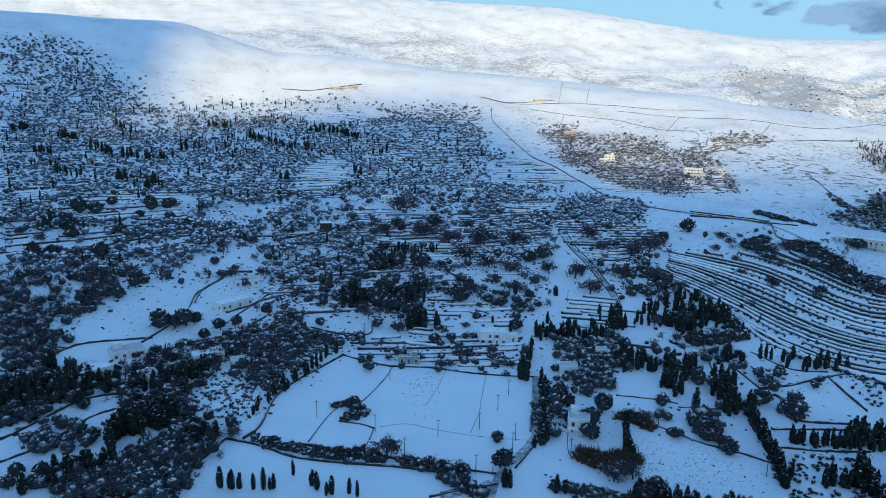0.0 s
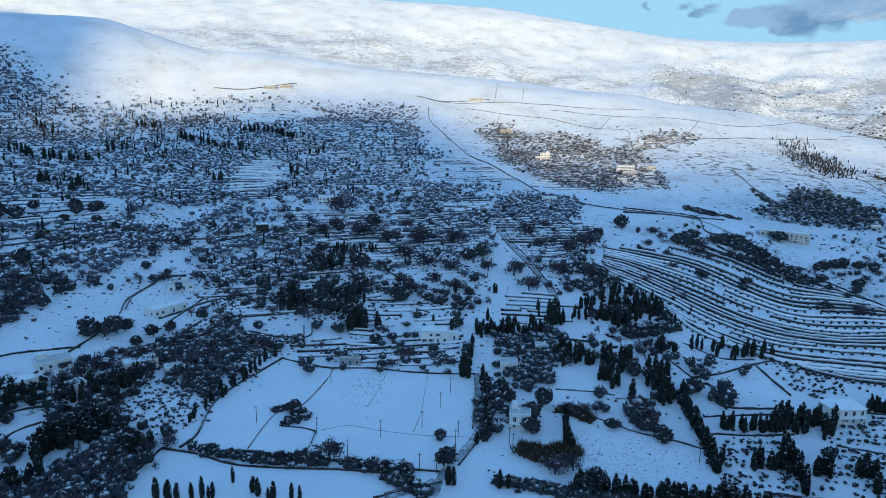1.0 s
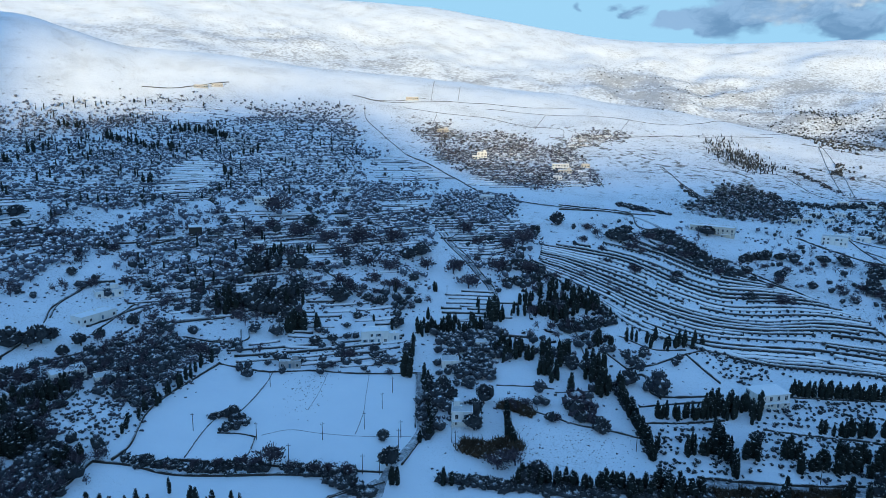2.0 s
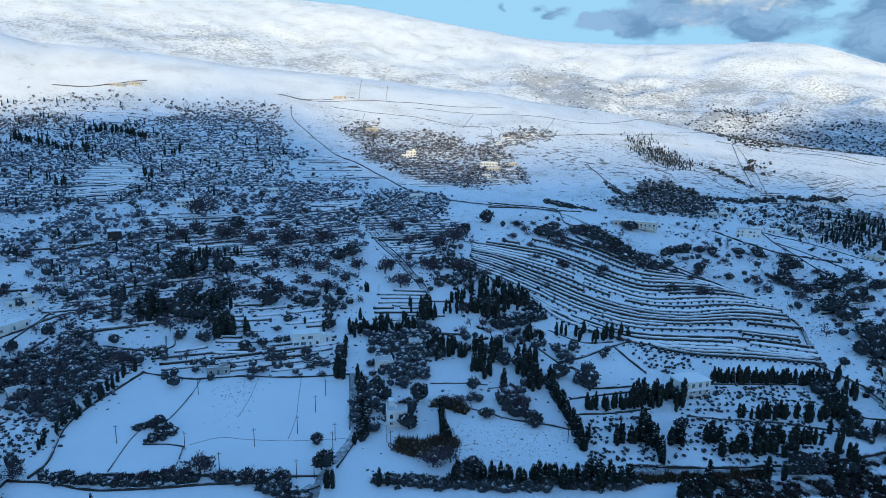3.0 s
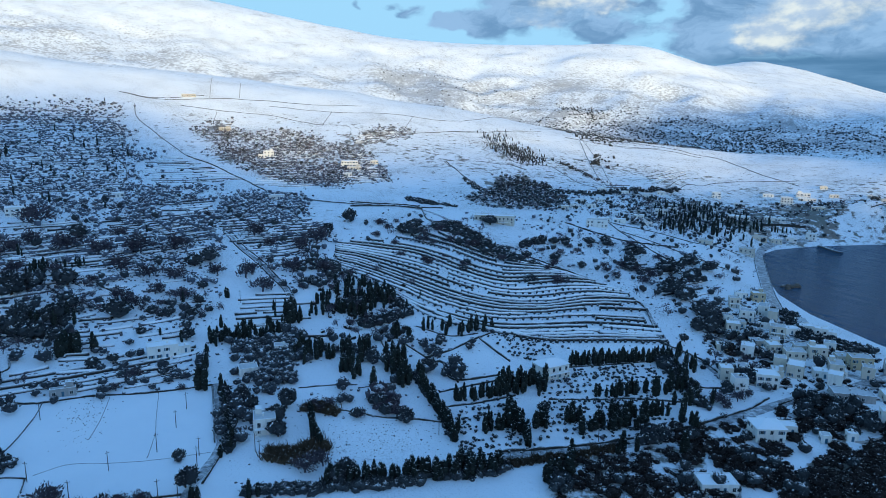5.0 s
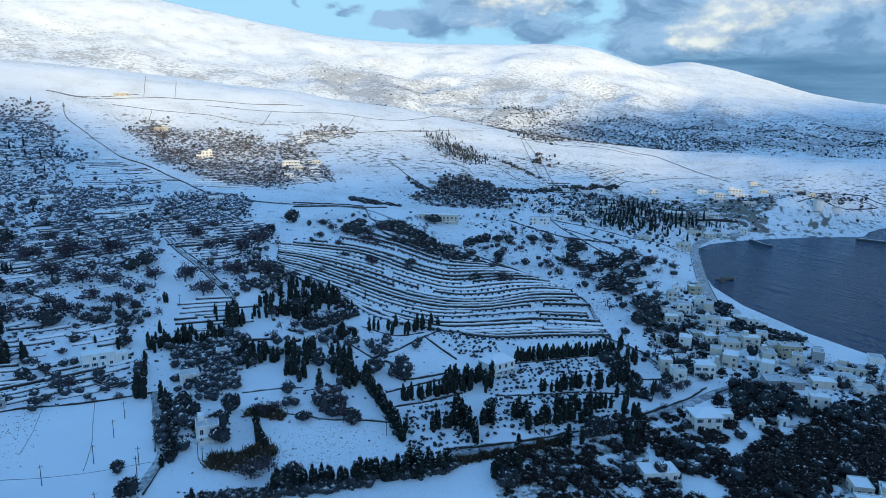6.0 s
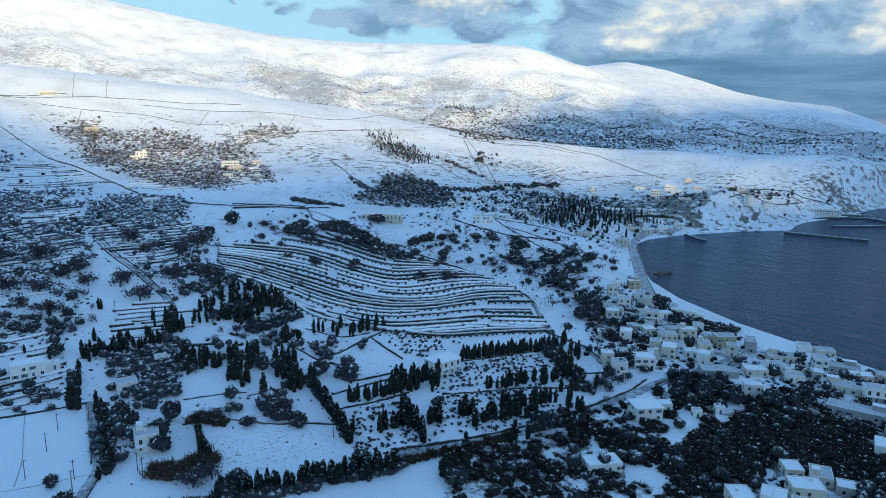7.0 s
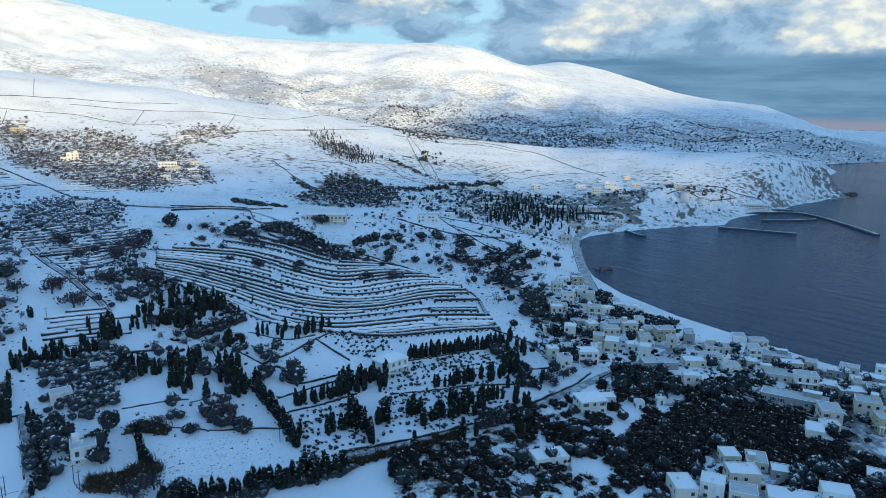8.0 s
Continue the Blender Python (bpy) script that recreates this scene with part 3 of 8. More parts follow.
def build_ground():
    front = np.arange(-40, 80.01, 0.28)
    back = np.arange(83, 319, 3.0)
    az = np.radians(np.concatenate([front, back]))
    r = np.concatenate([[1.0, 60, 110, 150], np.geomspace(180, 1500, 225), np.geomspace(1512, 4700, 110)])
    A, R = np.meshgrid(az, r)
    X, Y = R * np.sin(A), R * np.cos(A)
    Z = land(X, Y)
    rows, cols = X.shape
    i = np.arange(rows * cols).reshape(rows, cols)
    nxt = np.roll(i, -1, axis=1)
    quads = np.stack([i[:-1], i[1:], nxt[1:], nxt[:-1]], -1).reshape(-1, 4)
    data = bpy.data.meshes.new("ground")
    data.from_pydata(np.stack([X, Y, Z], -1).reshape(-1, 3), [], quads.tolist() + [i[0].tolist()])
    data.attributes.new("scrub", "FLOAT", "POINT").data.foreach_set("value", scrub_cover(X, Y).ravel().astype(np.float32))
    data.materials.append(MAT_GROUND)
    data.shade_smooth()
    tagged(new("ground", data), "snow-covered valley floor, hills and mountain slopes with dry scrub", "ground", kind="structure")


build_ground()


def build_sea():
    ring = [(4900 * math.sin(radians(a)), 4900 * math.cos(radians(a)), 0.0) for a in range(0, 360, 3)]
    sea = mesh_object("water", [(0, 0, 0)] + ring, [(0, 1 + (k + 1) % 120, 1 + k) for k in range(120)], MAT_SEA)
    tagged(sea, "dark blue-grey sea in the bay with small waves", "sea", kind="structure")


build_sea()

# ---- plants: the shapes ----
def arrays_mesh(name, verts, tris, mat, smooth=False):
    """A mesh from vertex and triangle arrays."""
    data = bpy.data.meshes.new(name)
    verts, tris = np.asarray(verts, np.float32), np.asarray(tris, np.int32)
    data.vertices.add(len(verts))
    data.vertices.foreach_set("co", verts.ravel())
    data.loops.add(tris.size)
    data.loops.foreach_set("vertex_index", tris.ravel())
    data.polygons.add(len(tris))
    data.polygons.foreach_set("loop_start", np.arange(0, tris.size, 3, dtype=np.int32))
    data.polygons.foreach_set("loop_total", np.full(len(tris), 3, np.int32))
    data.materials.append(mat)
    data.update(calc_edges=True)
    if smooth:
        data.shade_smooth()
    return data


def ico(level):
    bm = bmesh.new()
    bmesh.ops.create_icosphere(bm, subdivisions=level, radius=1.0)
    v = np.array([p.co[:] for p in bm.verts])
    f = np.array([[p.index for p in q.verts] for q in bm.faces])
    bm.free()
    return v, f


ICO1, ICO2 = ico(1), ico(2)
OCTA = (np.array([(1, 0, 0), (0, 1, 0), (-1, 0, 0), (0, -1, 0), (0, 0, 1), (0, 0, -1)], float), np.array([(0, 1, 4), (1, 2, 4), (2, 3, 4), (3, 0, 4), (1, 0, 5), (2, 1, 5), (3, 2, 5), (0, 3, 5)]))


def joined(pieces):
    verts, tris, k = [], [], 0
    for v, f in pieces:
        verts.append(v)
        tris.append(np.asarray(f) + k)
        k += len(v)
    return np.concatenate(verts), np.concatenate(tris)


def tube(points, radii, sides=5):
    """A tapered limb along points."""
    points = np.array(points, float)
    verts, tris = [], []
    for i, (p, r) in enumerate(zip(points, radii)):
        way = points[min(i + 1, len(points) - 1)] - points[max(i - 1, 0)]
        way = way / (np.linalg.norm(way) + 1e-9)
        side = np.cross(way, (0.3, 0.9, 0.2))
        side /= np.linalg.norm(side) + 1e-9
        up = np.cross(way, side)
        for k in range(sides):
            a = 2 * math.pi * k / sides
            verts.append(p + r * (side * math.cos(a) + up * math.sin(a)))
    for i in range(len(points) - 1):
        for k in range(sides):
            a, b = i * sides + k, i * sides + (k + 1) % sides
            tris += [(a, b, a + sides), (b, b + sides, a + sides)]
    return np.array(verts), np.array(tris)


def tufts(rng, centres, outward, size, flat=0.5):
    """Small bent leaf sprays, two triangles each, standing out from a crown."""
    n = len(centres)
    out = outward + rng.normal(0, 0.45, (n, 3))
    out /= np.linalg.norm(out, axis=1, keepdims=True) + 1e-9
    side = np.cross(out, rng.normal(0, 1, (n, 3)))
    side /= np.linalg.norm(side, axis=1, keepdims=True) + 1e-9
    s = size * rng.uniform(0.6, 1.4, (n, 1))
    a = centres - side * s * flat
    b = centres + side * s * flat
    c = centres + out * s
    d = centres + np.cross(out, side) * s * flat * 0.8 - out * s * 0.1
    verts = np.stack([a, b, c, d], 1).reshape(-1, 3)
    base = np.arange(n)[:, None] * 4
    tris = np.concatenate([base + np.array([[0, 1, 2]]), base + np.array([[0, 3, 2]])])
    return verts, tris


def lump(rng, level, centre, size, rough):
    v, f = ICO2 if level == 2 else ICO1
    v = v * (1 + rng.normal(0, rough, (len(v), 1)))
    return v * np.array(size) + np.array(centre), f


def cypress_shape(seed, slim, sprays=240):
    """Unit height column: trunk and crown arrays."""
    rng = np.random.RandomState(seed)
    core = []
    for k in range(8):
        t = 0.10 + 0.80 * k / 7
        w = slim * (0.62 + 0.38 * math.sin(math.pi * min(1, t * 1.05) ** 0.8)) * (1 - 0.5 * (max(0, t - 0.5) / 0.45) ** 2)
        core.append(lump(rng, 1, (rng.normal(0, slim * 0.13), rng.normal(0, slim * 0.13), t), (w, w, 0.11), 0.12))
    n = sprays
    t = rng.uniform(0.03, 0.99, n)
    w = slim * (0.62 + 0.40 * np.sin(np.pi * np.minimum(1, t * 1.05) ** 0.8)) * (1 - 0.7 * (np.maximum(0, t - 0.5) / 0.49) ** 2)
    a = rng.uniform(0, 2 * np.pi, n)
    c = np.stack([np.cos(a) * w * 0.92, np.sin(a) * w * 0.92, t], 1)
    o = np.stack([np.cos(a) * 0.5, np.sin(a) * 0.5, np.full(n, 0.9)], 1)
    crown = joined(core + [tufts(rng, c, o, 0.055, 0.32)])
    return tube([(0, 0, -0.04), (0, 0, 0.06), (0, 0, 0.2)], [0.022, 0.018, 0.012]), crown


def round_shape(seed, lumps, leaf, count, flat=0.75, trunk=0.25, level=2):
    """Unit wide round tree: trunk with limbs, and a crown of uneven clumps with sprays of leaves."""
    rng = np.random.RandomState(seed)
    core, centres, outs = [], [], []
    limbs = [tube([(0, 0, -0.1), (0.02, 0.01, 0.1), (0.03, 0, trunk + 0.05)], [0.055, 0.042, 0.032])]
    for k in range(lumps):
        a = 2 * math.pi * k / lumps + rng.uniform(-0.5, 0.5)
        d = rng.uniform(0.10, 0.25) if k else 0.0
        s = rng.uniform(0.23, 0.32) * (1.15 if k == 0 else 1)
        p = np.array([math.cos(a) * d, math.sin(a) * d, trunk + rng.uniform(0.10, 0.34) + (0.1 if k == 0 else 0)])
        core.append(lump(rng, level, p, (s, s, s * flat), 0.13))
        limbs.append(tube([(0.02, 0, trunk * 0.7), (p[0] * 0.5, p[1] * 0.5, (p[2] + trunk) * 0.5), tuple(p)], [0.03, 0.02, 0.01], 4))
        v = rng.normal(0, 1, (count // lumps, 3))
        v /= np.linalg.norm(v, axis=1, keepdims=True)
        v[:, 2] = np.where(v[:, 2] < -0.4, -v[:, 2], v[:, 2])
        centres.append(p + v * np.array((s, s, s * flat)) * rng.uniform(0.8, 1.2, (len(v), 1)))
        outs.append(v + (0, 0, 0.25))
    crown = joined(core + [tufts(rng, np.concatenate(centres), np.concatenate(outs), leaf, 0.5)])
    return joined(limbs), crown


def bare_shape(seed, branches=22, twigs=520):
    """Unit wide leafless tree: trunk and forking limbs, and a rounded haze of fine twigs."""
    rng = np.random.RandomState(seed)
    limbs = [tube([(0, 0, -0.1), (0.01, 0, 0.10), (0.0, 0.02, 0.22)], [0.032, 0.026, 0.020])]
    tips, outs = [], []
    heads = rng.uniform(0, 2 * math.pi, 5)
    for k in range(branches):
        a, up = heads[k % 5] + rng.normal(0, 0.5), rng.uniform(0.25, 1.25)
        way = np.array([math.cos(a) * math.cos(up), math.sin(a) * math.cos(up), math.sin(up)]) * rng.uniform(0.24, 0.42)
        start = np.array([0, 0.01, rng.uniform(0.12, 0.24)])
        end = start + way
        limbs.append(tube([start, start + way * 0.5 + (0, 0, 0.04), end], [0.010, 0.006, 0.002], 3))
        for _ in range(max(1, twigs // branches)):
            tips.append(start + way * rng.uniform(0.55, 1.1) + rng.normal(0, 0.065, 3))
            outs.append(way / np.linalg.norm(way) + (0, 0, 0.5))
    tips = np.array(tips)
    tips[:, 2] = np.maximum(tips[:, 2], 0.10)
    return joined(limbs), tufts(rng, tips, np.array(outs), 0.075, 0.30)


def shrub_shape(seed, rough=0.2, single=False):
    rng = np.random.RandomState(seed)
    if single:
        return lump(rng, 1, (0, 0, 0.26), (0.5, 0.44, 0.36), rough * 1.3)
    a = lump(rng, 1, (0, 0, 0.28), (0.5, 0.5, 0.36), rough)
    b = lump(rng, 1, (rng.uniform(-0.3, 0.3), rng.uniform(-0.3, 0.3), 0.2), (0.3, 0.3, 0.26), rough)
    return joined([a, b])


def grove_shape(seed, flat, spread=0.0):
    """A far tree as one piece: three uneven clumps and a few sprays."""
    rng = np.random.RandomState(seed)
    parts = [lump(rng, 1, (rng.uniform(-0.2, 0.2), rng.uniform(-0.2, 0.2), 0.34 + rng.uniform(-0.06, 0.14)), (s, s, s * flat), 0.13)
             for s in (0.38, 0.29)]
    v = rng.normal(0, 1, (16, 3))
    v /= np.linalg.norm(v, axis=1, keepdims=True)
    v[:, 2] = np.abs(v[:, 2])
    parts.append(tufts(rng, v * (0.36, 0.36, 0.3) + (0, 0, 0.34), v, 0.11, 0.6))
    return joined(parts)


def far_cypress_shape(seed):
    rng = np.random.RandomState(seed)
    return joined([lump(rng, 1, (0, 0, 0.34), (0.11, 0.11, 0.36), 0.12), lump(rng, 1, (0.01, 0, 0.66), (0.075, 0.075, 0.34), 0.12)])


# a tree is its trunk and limbs, with the crown as a part of it
def tree_kind(name, shape, trunk_mat, crown_mat, label, category="tree"):
    (tv, tf), (cv, cf) = shape
    tree = new(name, arrays_mesh(name, tv, tf, trunk_mat))
    crown = new("crown", arrays_mesh("crown", cv, cf, crown_mat))
    crown.parent = tree
    tagged(tree, label, category)
    return tree


class Kind:
    """Several shapes of one kind of tree; the first use of each shape is the tree itself, the rest are copies."""

    def __init__(self, name, shapes, trunk_mat, crown_mat, label, group):
        self.made = [None] * len(shapes)
        self.given = (name, shapes, trunk_mat, crown_mat, label, group)
        self.rng = np.random.RandomState(len(name) * 7)
        self.count = 0

    def plant(self, x, y, width, height):
        name, shapes, trunk_mat, crown_mat, label, group = self.given
        k = self.rng.randint(len(shapes))
        m = pose(x, y, float(land(x, y)) - 0.1, self.rng.uniform(-2, 2), self.rng.uniform(-2, 2), self.rng.uniform(0, 360))
        self.count += 1
        if self.made[k] is None:
            tree = self.made[k] = tree_kind(name, shapes[k], trunk_mat, crown_mat, label)
            tagged(tree, group=group)
            tree.matrix_basis = m
        else:
            tree = copy_thing(self.made[k], m)
        tree.scale = (width, width, height)
        return tree


CYPRESS = Kind("cypress", [cypress_shape(s, w) for s, w in ((1, 0.13), (2, 0.165), (3, 0.11), (4, 0.145))], MAT_BARK, MAT_CYPRESS,
               "tall dark green cypress dusted with snow", "cypresses in the valley")
OAK = Kind("evergreen_tree", [round_shape(s, 7, 0.095, 340, 0.8, 0.13, 1) for s in (11, 12, 13)], MAT_BARK, MAT_OAK,
           "dark rounded evergreen tree with traces of snow", "evergreen trees in the valley")
OLIVE = Kind("olive_tree", [round_shape(s, 6, 0.075, 250, 0.8, 0.13, 1) for s in (21, 22, 23)], MAT_BARK, MAT_OLIVE,
             "grey-green olive tree with snow on its leaves", "olive trees in the valley")
BARE = Kind("bare_tree", [bare_shape(s) for s in (31, 32, 33)], MAT_TWIGS, MAT_TWIGS,
            "leafless brown tree with thin snowy twigs", "bare trees in the valley")


def scatter(name, label, category, shapes, mat, spots):
    """Uncountable growth as one object; spots: rows of x, y, width, height."""
    spots = np.array(spots, float)
    rng = np.random.RandomState(len(spots))
    z = land(spots[:, 0], spots[:, 1]) - 0.15
    verts, tris, k = [], [], 0
    pick = rng.randint(len(shapes), size=len(spots))
    for s, (v, f) in enumerate(shapes):
        who = np.where(pick == s)[0]
        if not len(who):
            continue
        a = rng.uniform(0, 2 * np.pi, len(who))
        c, d = np.cos(a)[:, None], np.sin(a)[:, None]
        w, h = spots[who, 2][:, None], spots[who, 3][:, None]
        x = spots[who, 0][:, None] + w * (c * v[None, :, 0] - d * v[None, :, 1])
        y = spots[who, 1][:, None] + w * (d * v[None, :, 0] + c * v[None, :, 1])
        zz = z[who][:, None] + h * v[None, :, 2]
        verts.append(np.stack([x, y, zz], -1).reshape(-1, 3))
        tris.append((np.arange(len(who))[:, None, None] * len(v) + np.asarray(f)[None] + k).reshape(-1, 3))
        k += len(who) * len(v)
    data = arrays_mesh(name, np.concatenate(verts), np.concatenate(tris), mat)
    return tagged(new(name, data), label, category, kind="stuff")


def spread(poly, count, seed, clump=0.0, size=40.0):
    """Random places in a stretch of country; clump: how strongly they gather."""
    rng = np.random.RandomState(seed)
    xs, ys = [p[0] for p in poly], [p[1] for p in poly]
    x, y = rng.uniform(min(xs), max(xs), count * 14), rng.uniform(min(ys), max(ys), count * 14)
    ok = inside(poly, x, y)
    if clump:
        ok &= rng.uniform(-1, 1, len(x)) < (ripple(x, y, size, seed + 50) * 2.2 + ripple(x, y, size / 3, seed + 51)) * clump + (1 - clump) * 0.9
    p = np.stack([x[ok], y[ok]], 1)[:count]
    return p + rng.normal(0, 0.012 * np.hypot(p[:, 0], p[:, 1])[:, None], p.shape)

# ---- walls and lanes that follow the ground ----
def along(points, step):
    """Places every step metres on a smooth line through points."""
    p = np.array(points, float)
    if len(p) > 2:
        fine = []
        q = np.concatenate([[2 * p[0] - p[1]], p, [2 * p[-1] - p[-2]]])
        for i in range(1, len(q) - 2):
            t = np.linspace(0, 1, 9)[:-1, None]
            a, b, c, d = q[i - 1], q[i], q[i + 1], q[i + 2]
            fine.append(0.5 * (2 * b + (c - a) * t + (2 * a - 5 * b + 4 * c - d) * t ** 2 + (3 * b - a - 3 * c + d) * t ** 3))
        p = np.concatenate(fine + [p[-1:]])
    s = np.concatenate([[0], np.cumsum(np.hypot(*np.diff(p, axis=0).T))])
    n = max(2, int(s[-1] / step) + 1)
    u = np.linspace(0, s[-1], n)
    return np.stack([np.interp(u, s, p[:, 0]), np.interp(u, s, p[:, 1])], 1)


def wall_arrays(points, height, width, rng, step=2.5):
    p = along(points, step)
    way = np.gradient(p, axis=0)
    way /= np.hypot(way[:, 0], way[:, 1])[:, None] + 1e-9
    side = np.stack([-way[:, 1], way[:, 0]], 1)
    z = land(p[:, 0], p[:, 1])
    p = p + rng.normal(0, 0.06, p.shape)
    h = height * 0.72 * (1 + rng.uniform(-0.45, 0.3, len(p)))
    w = width * 0.36 * (1 + rng.uniform(-0.25, 0.25, len(p)))[:, None]
    rings = [(p + side * w * 1.25, z - 0.4), (p + side * w, z + h), (p - side * w, z + h * 0.95), (p - side * w * 1.25, z - 0.4)]
    verts = np.stack([np.column_stack([xy, zz]) for xy, zz in rings], 1).reshape(-1, 3)
    tris = []
    for i in range(len(p) - 1):
        a, b = i * 4, i * 4 + 4
        for k in range(3):
            tris += [(a + k, a + k + 1, b + k), (a + k + 1, b + k + 1, b + k)]
    e = (len(p) - 1) * 4
    tris += [(0, 2, 1), (0, 3, 2), (e, e + 1, e + 2), (e, e + 2, e + 3)]
    return verts, np.array(tris)


WALL_RNG = np.random.RandomState(77)


def stone_wall(points, height=1.2, width=0.7):
    if np.hypot(*np.mean(points, axis=0)) > 800:      # half buried in the drifts of the upper fields
        height = height * 0.55
    v, f = wall_arrays(points, height, width, WALL_RNG)
    wall = new("stone_wall", arrays_mesh("stone_wall", v, f, MAT_STONE))
    return tagged(wall, "dark dry-stone field wall capped with snow", "stone wall", "field walls")


def terrace_arrays(points, height, depth, rng, step=3.0, sink=0.0):
    """A terrace: its stone face on the lower side, and the tread behind it running into the slope."""
    p = along(points, step)
    way = np.gradient(p, axis=0)
    way /= np.hypot(way[:, 0], way[:, 1])[:, None] + 1e-9
    side = np.stack([-way[:, 1], way[:, 0]], 1)
    back = p + side * depth
    if np.hypot(*back.mean(axis=0)) < np.hypot(*p.mean(axis=0)):
        side = -side
        back = p + side * depth
    z, zb = land(p[:, 0], p[:, 1]), land(back[:, 0], back[:, 1])
    h = height * rng.uniform(0.85, 1.15) * (1 + rng.uniform(-0.12, 0.12, len(p)))
    p = p + rng.normal(0, 0.05, p.shape)
    rings = [(p - side * 0.15, z - 0.6), (p, z + h), (p + side * 0.6, z + h * 1.0), (back, np.minimum(zb - 0.1, z + h - sink))]
    verts = np.stack([np.column_stack([xy, zz]) for xy, zz in rings], 1).reshape(-1, 3)
    a = (np.arange(len(p) - 1) * 4)[:, None, None]
    tris = (a + np.array([[k + q for q in t] for k in range(3) for t in ((0, 1, 4), (1, 5, 4))])[None]).reshape(-1, 3)
    e = (len(p) - 1) * 4
    return verts, np.concatenate([tris, [(0, 2, 1), (0, 3, 2), (e, e + 1, e + 2), (e, e + 2, e + 3)]])


def wall_field(name, label, lines, height, depth, sink=0.0, mat=None):
    """Many low terraces as one object."""
    v, f = joined([terrace_arrays(p, height, depth, WALL_RNG, 3.0, sink) for p in lines])
    return tagged(new(name, arrays_mesh(name, v, f, mat or MAT_TERRACE)), label, "terrace walls", kind="stuff")


def rows_between(a, b, count, skip=0.05, rng=np.random.RandomState(5)):
    """Terrace lines between two guide lines, broken here and there."""
    a, b = along(a, 5), along(b, 5)
    n = max(len(a), len(b))
    u = np.linspace(0, 1, n)
    a = np.stack([np.interp(u, np.linspace(0, 1, len(a)), a[:, k]) for k in (0, 1)], 1)
    b = np.stack([np.interp(u, np.linspace(0, 1, len(b)), b[:, k]) for k in (0, 1)], 1)
    out = []
    for k in range(count):
        t = (k + rng.uniform(-0.12, 0.12)) / count
        line = a * (1 - t) + b * t + rng.normal(0, 0.25, a.shape)
        cuts = sorted(rng.choice(n, size=max(1, int(n * 0.04)), replace=False).tolist() + [0, n])
        for i, j in zip(cuts, cuts[1:]):
            if j - i > 3 and rng.uniform() > skip:
                out.append(line[i:j - (1 if rng.uniform() < 0.5 else 0)].tolist())
    return out


def terrace_rows(poly, gap, seed, bow=0.0, keep=0.85, piece=(14, 60)):
    """Terrace lines across a stretch of hillside, along the level of the slope."""
    rng = np.random.RandomState(seed)
    c = np.mean(poly, axis=0)
    e = 20.0
    gx = float(land(c[0] + e, c[1]) - land(c[0] - e, c[1]))
    gy = float(land(c[0], c[1] + e) - land(c[0], c[1] - e))
    g = np.array([gx, gy]) + c / np.hypot(*c) * 2.0
    g /= np.hypot(*g)
    lvl = np.array([g[1], -g[0]])
    pts = np.array(poly) - c
    u0, u1, v0, v1 = (pts @ lvl).min(), (pts @ lvl).max(), (pts @ g).min(), (pts @ g).max()
    out = []
    v = v0 + gap / 2
    while v < v1:
        u = u0 + rng.uniform(0, 8)
        while u < u1:
            long = rng.uniform(*piece)
            s = np.arange(u, min(u + long, u1), 4.0)
            if len(s) > 2:
                line = c + s[:, None] * lvl + (v + bow * (s[:, None] / 60) ** 2 + 3.2 * ripple(s, s * 0 + v, 45, seed)[:, None]) * g
                ok = inside(poly, line[:, 0], line[:, 1])
                if ok.sum() > 3 and rng.uniform() < keep:
                    out.append(line[ok].tolist())
            u += long + rng.uniform(0, 5)
        v += gap * rng.uniform(0.75, 1.25)
    return out


def ribbon(name, points, width, mat, lift, label, category, wobble=0.0, step=3.0):
    """A lane, track or strip laid on the ground."""
    p = along(points, step)
    way = np.gradient(p, axis=0)
    way /= np.hypot(way[:, 0], way[:, 1])[:, None] + 1e-9
    side = np.stack([-way[:, 1], way[:, 0]], 1)
    rng = np.random.RandomState(len(p))
    cols = []
    for k, f in enumerate((-1, -0.5, 0, 0.5, 1)):
        xy = p + side * (width / 2 * f + rng.uniform(-wobble, wobble, (len(p), 1)))
        cols.append(np.column_stack([xy, np.maximum(land(xy[:, 0], xy[:, 1]), 0.3) + lift * (0.4 if k in (0, 4) else 1)]))
    verts = np.stack(cols, 1).reshape(-1, 3)
    tris = []
    for i in range(len(p) - 1):
        for k in range(4):
            a, b = i * 5 + k, i * 5 + 5 + k
            tris += [(a, a + 1, b), (a + 1, b + 1, b)]
    return tagged(new(name, arrays_mesh(name, verts, tris, mat, True)), label, category, kind="structure")


def track(points, width=3.6, lift=0.25):
    return ribbon("road", points, width, MAT_ROAD, lift, "narrow dark wet lane cleared of snow between walls", "road", 0.25)


CYPRESS_SPOTS = []


def cypress_row(points, count, height, spread_m=0.6, slim=1.0):
    p = along(points, 1.0)
    rng = np.random.RandomState(int(abs(points[0][0])) + count)
    for k in np.linspace(0, len(p) - 1, count):
        x, y = p[int(k)] + rng.normal(0, spread_m, 2)
        h = height * rng.uniform(0.6, 1.05)
        CYPRESS_SPOTS.append((float(x), float(y), h * slim, h))


def plant_all(kind, rows):
    for x, y, w, h in rows:
        kind.plant(x, y, w, h)


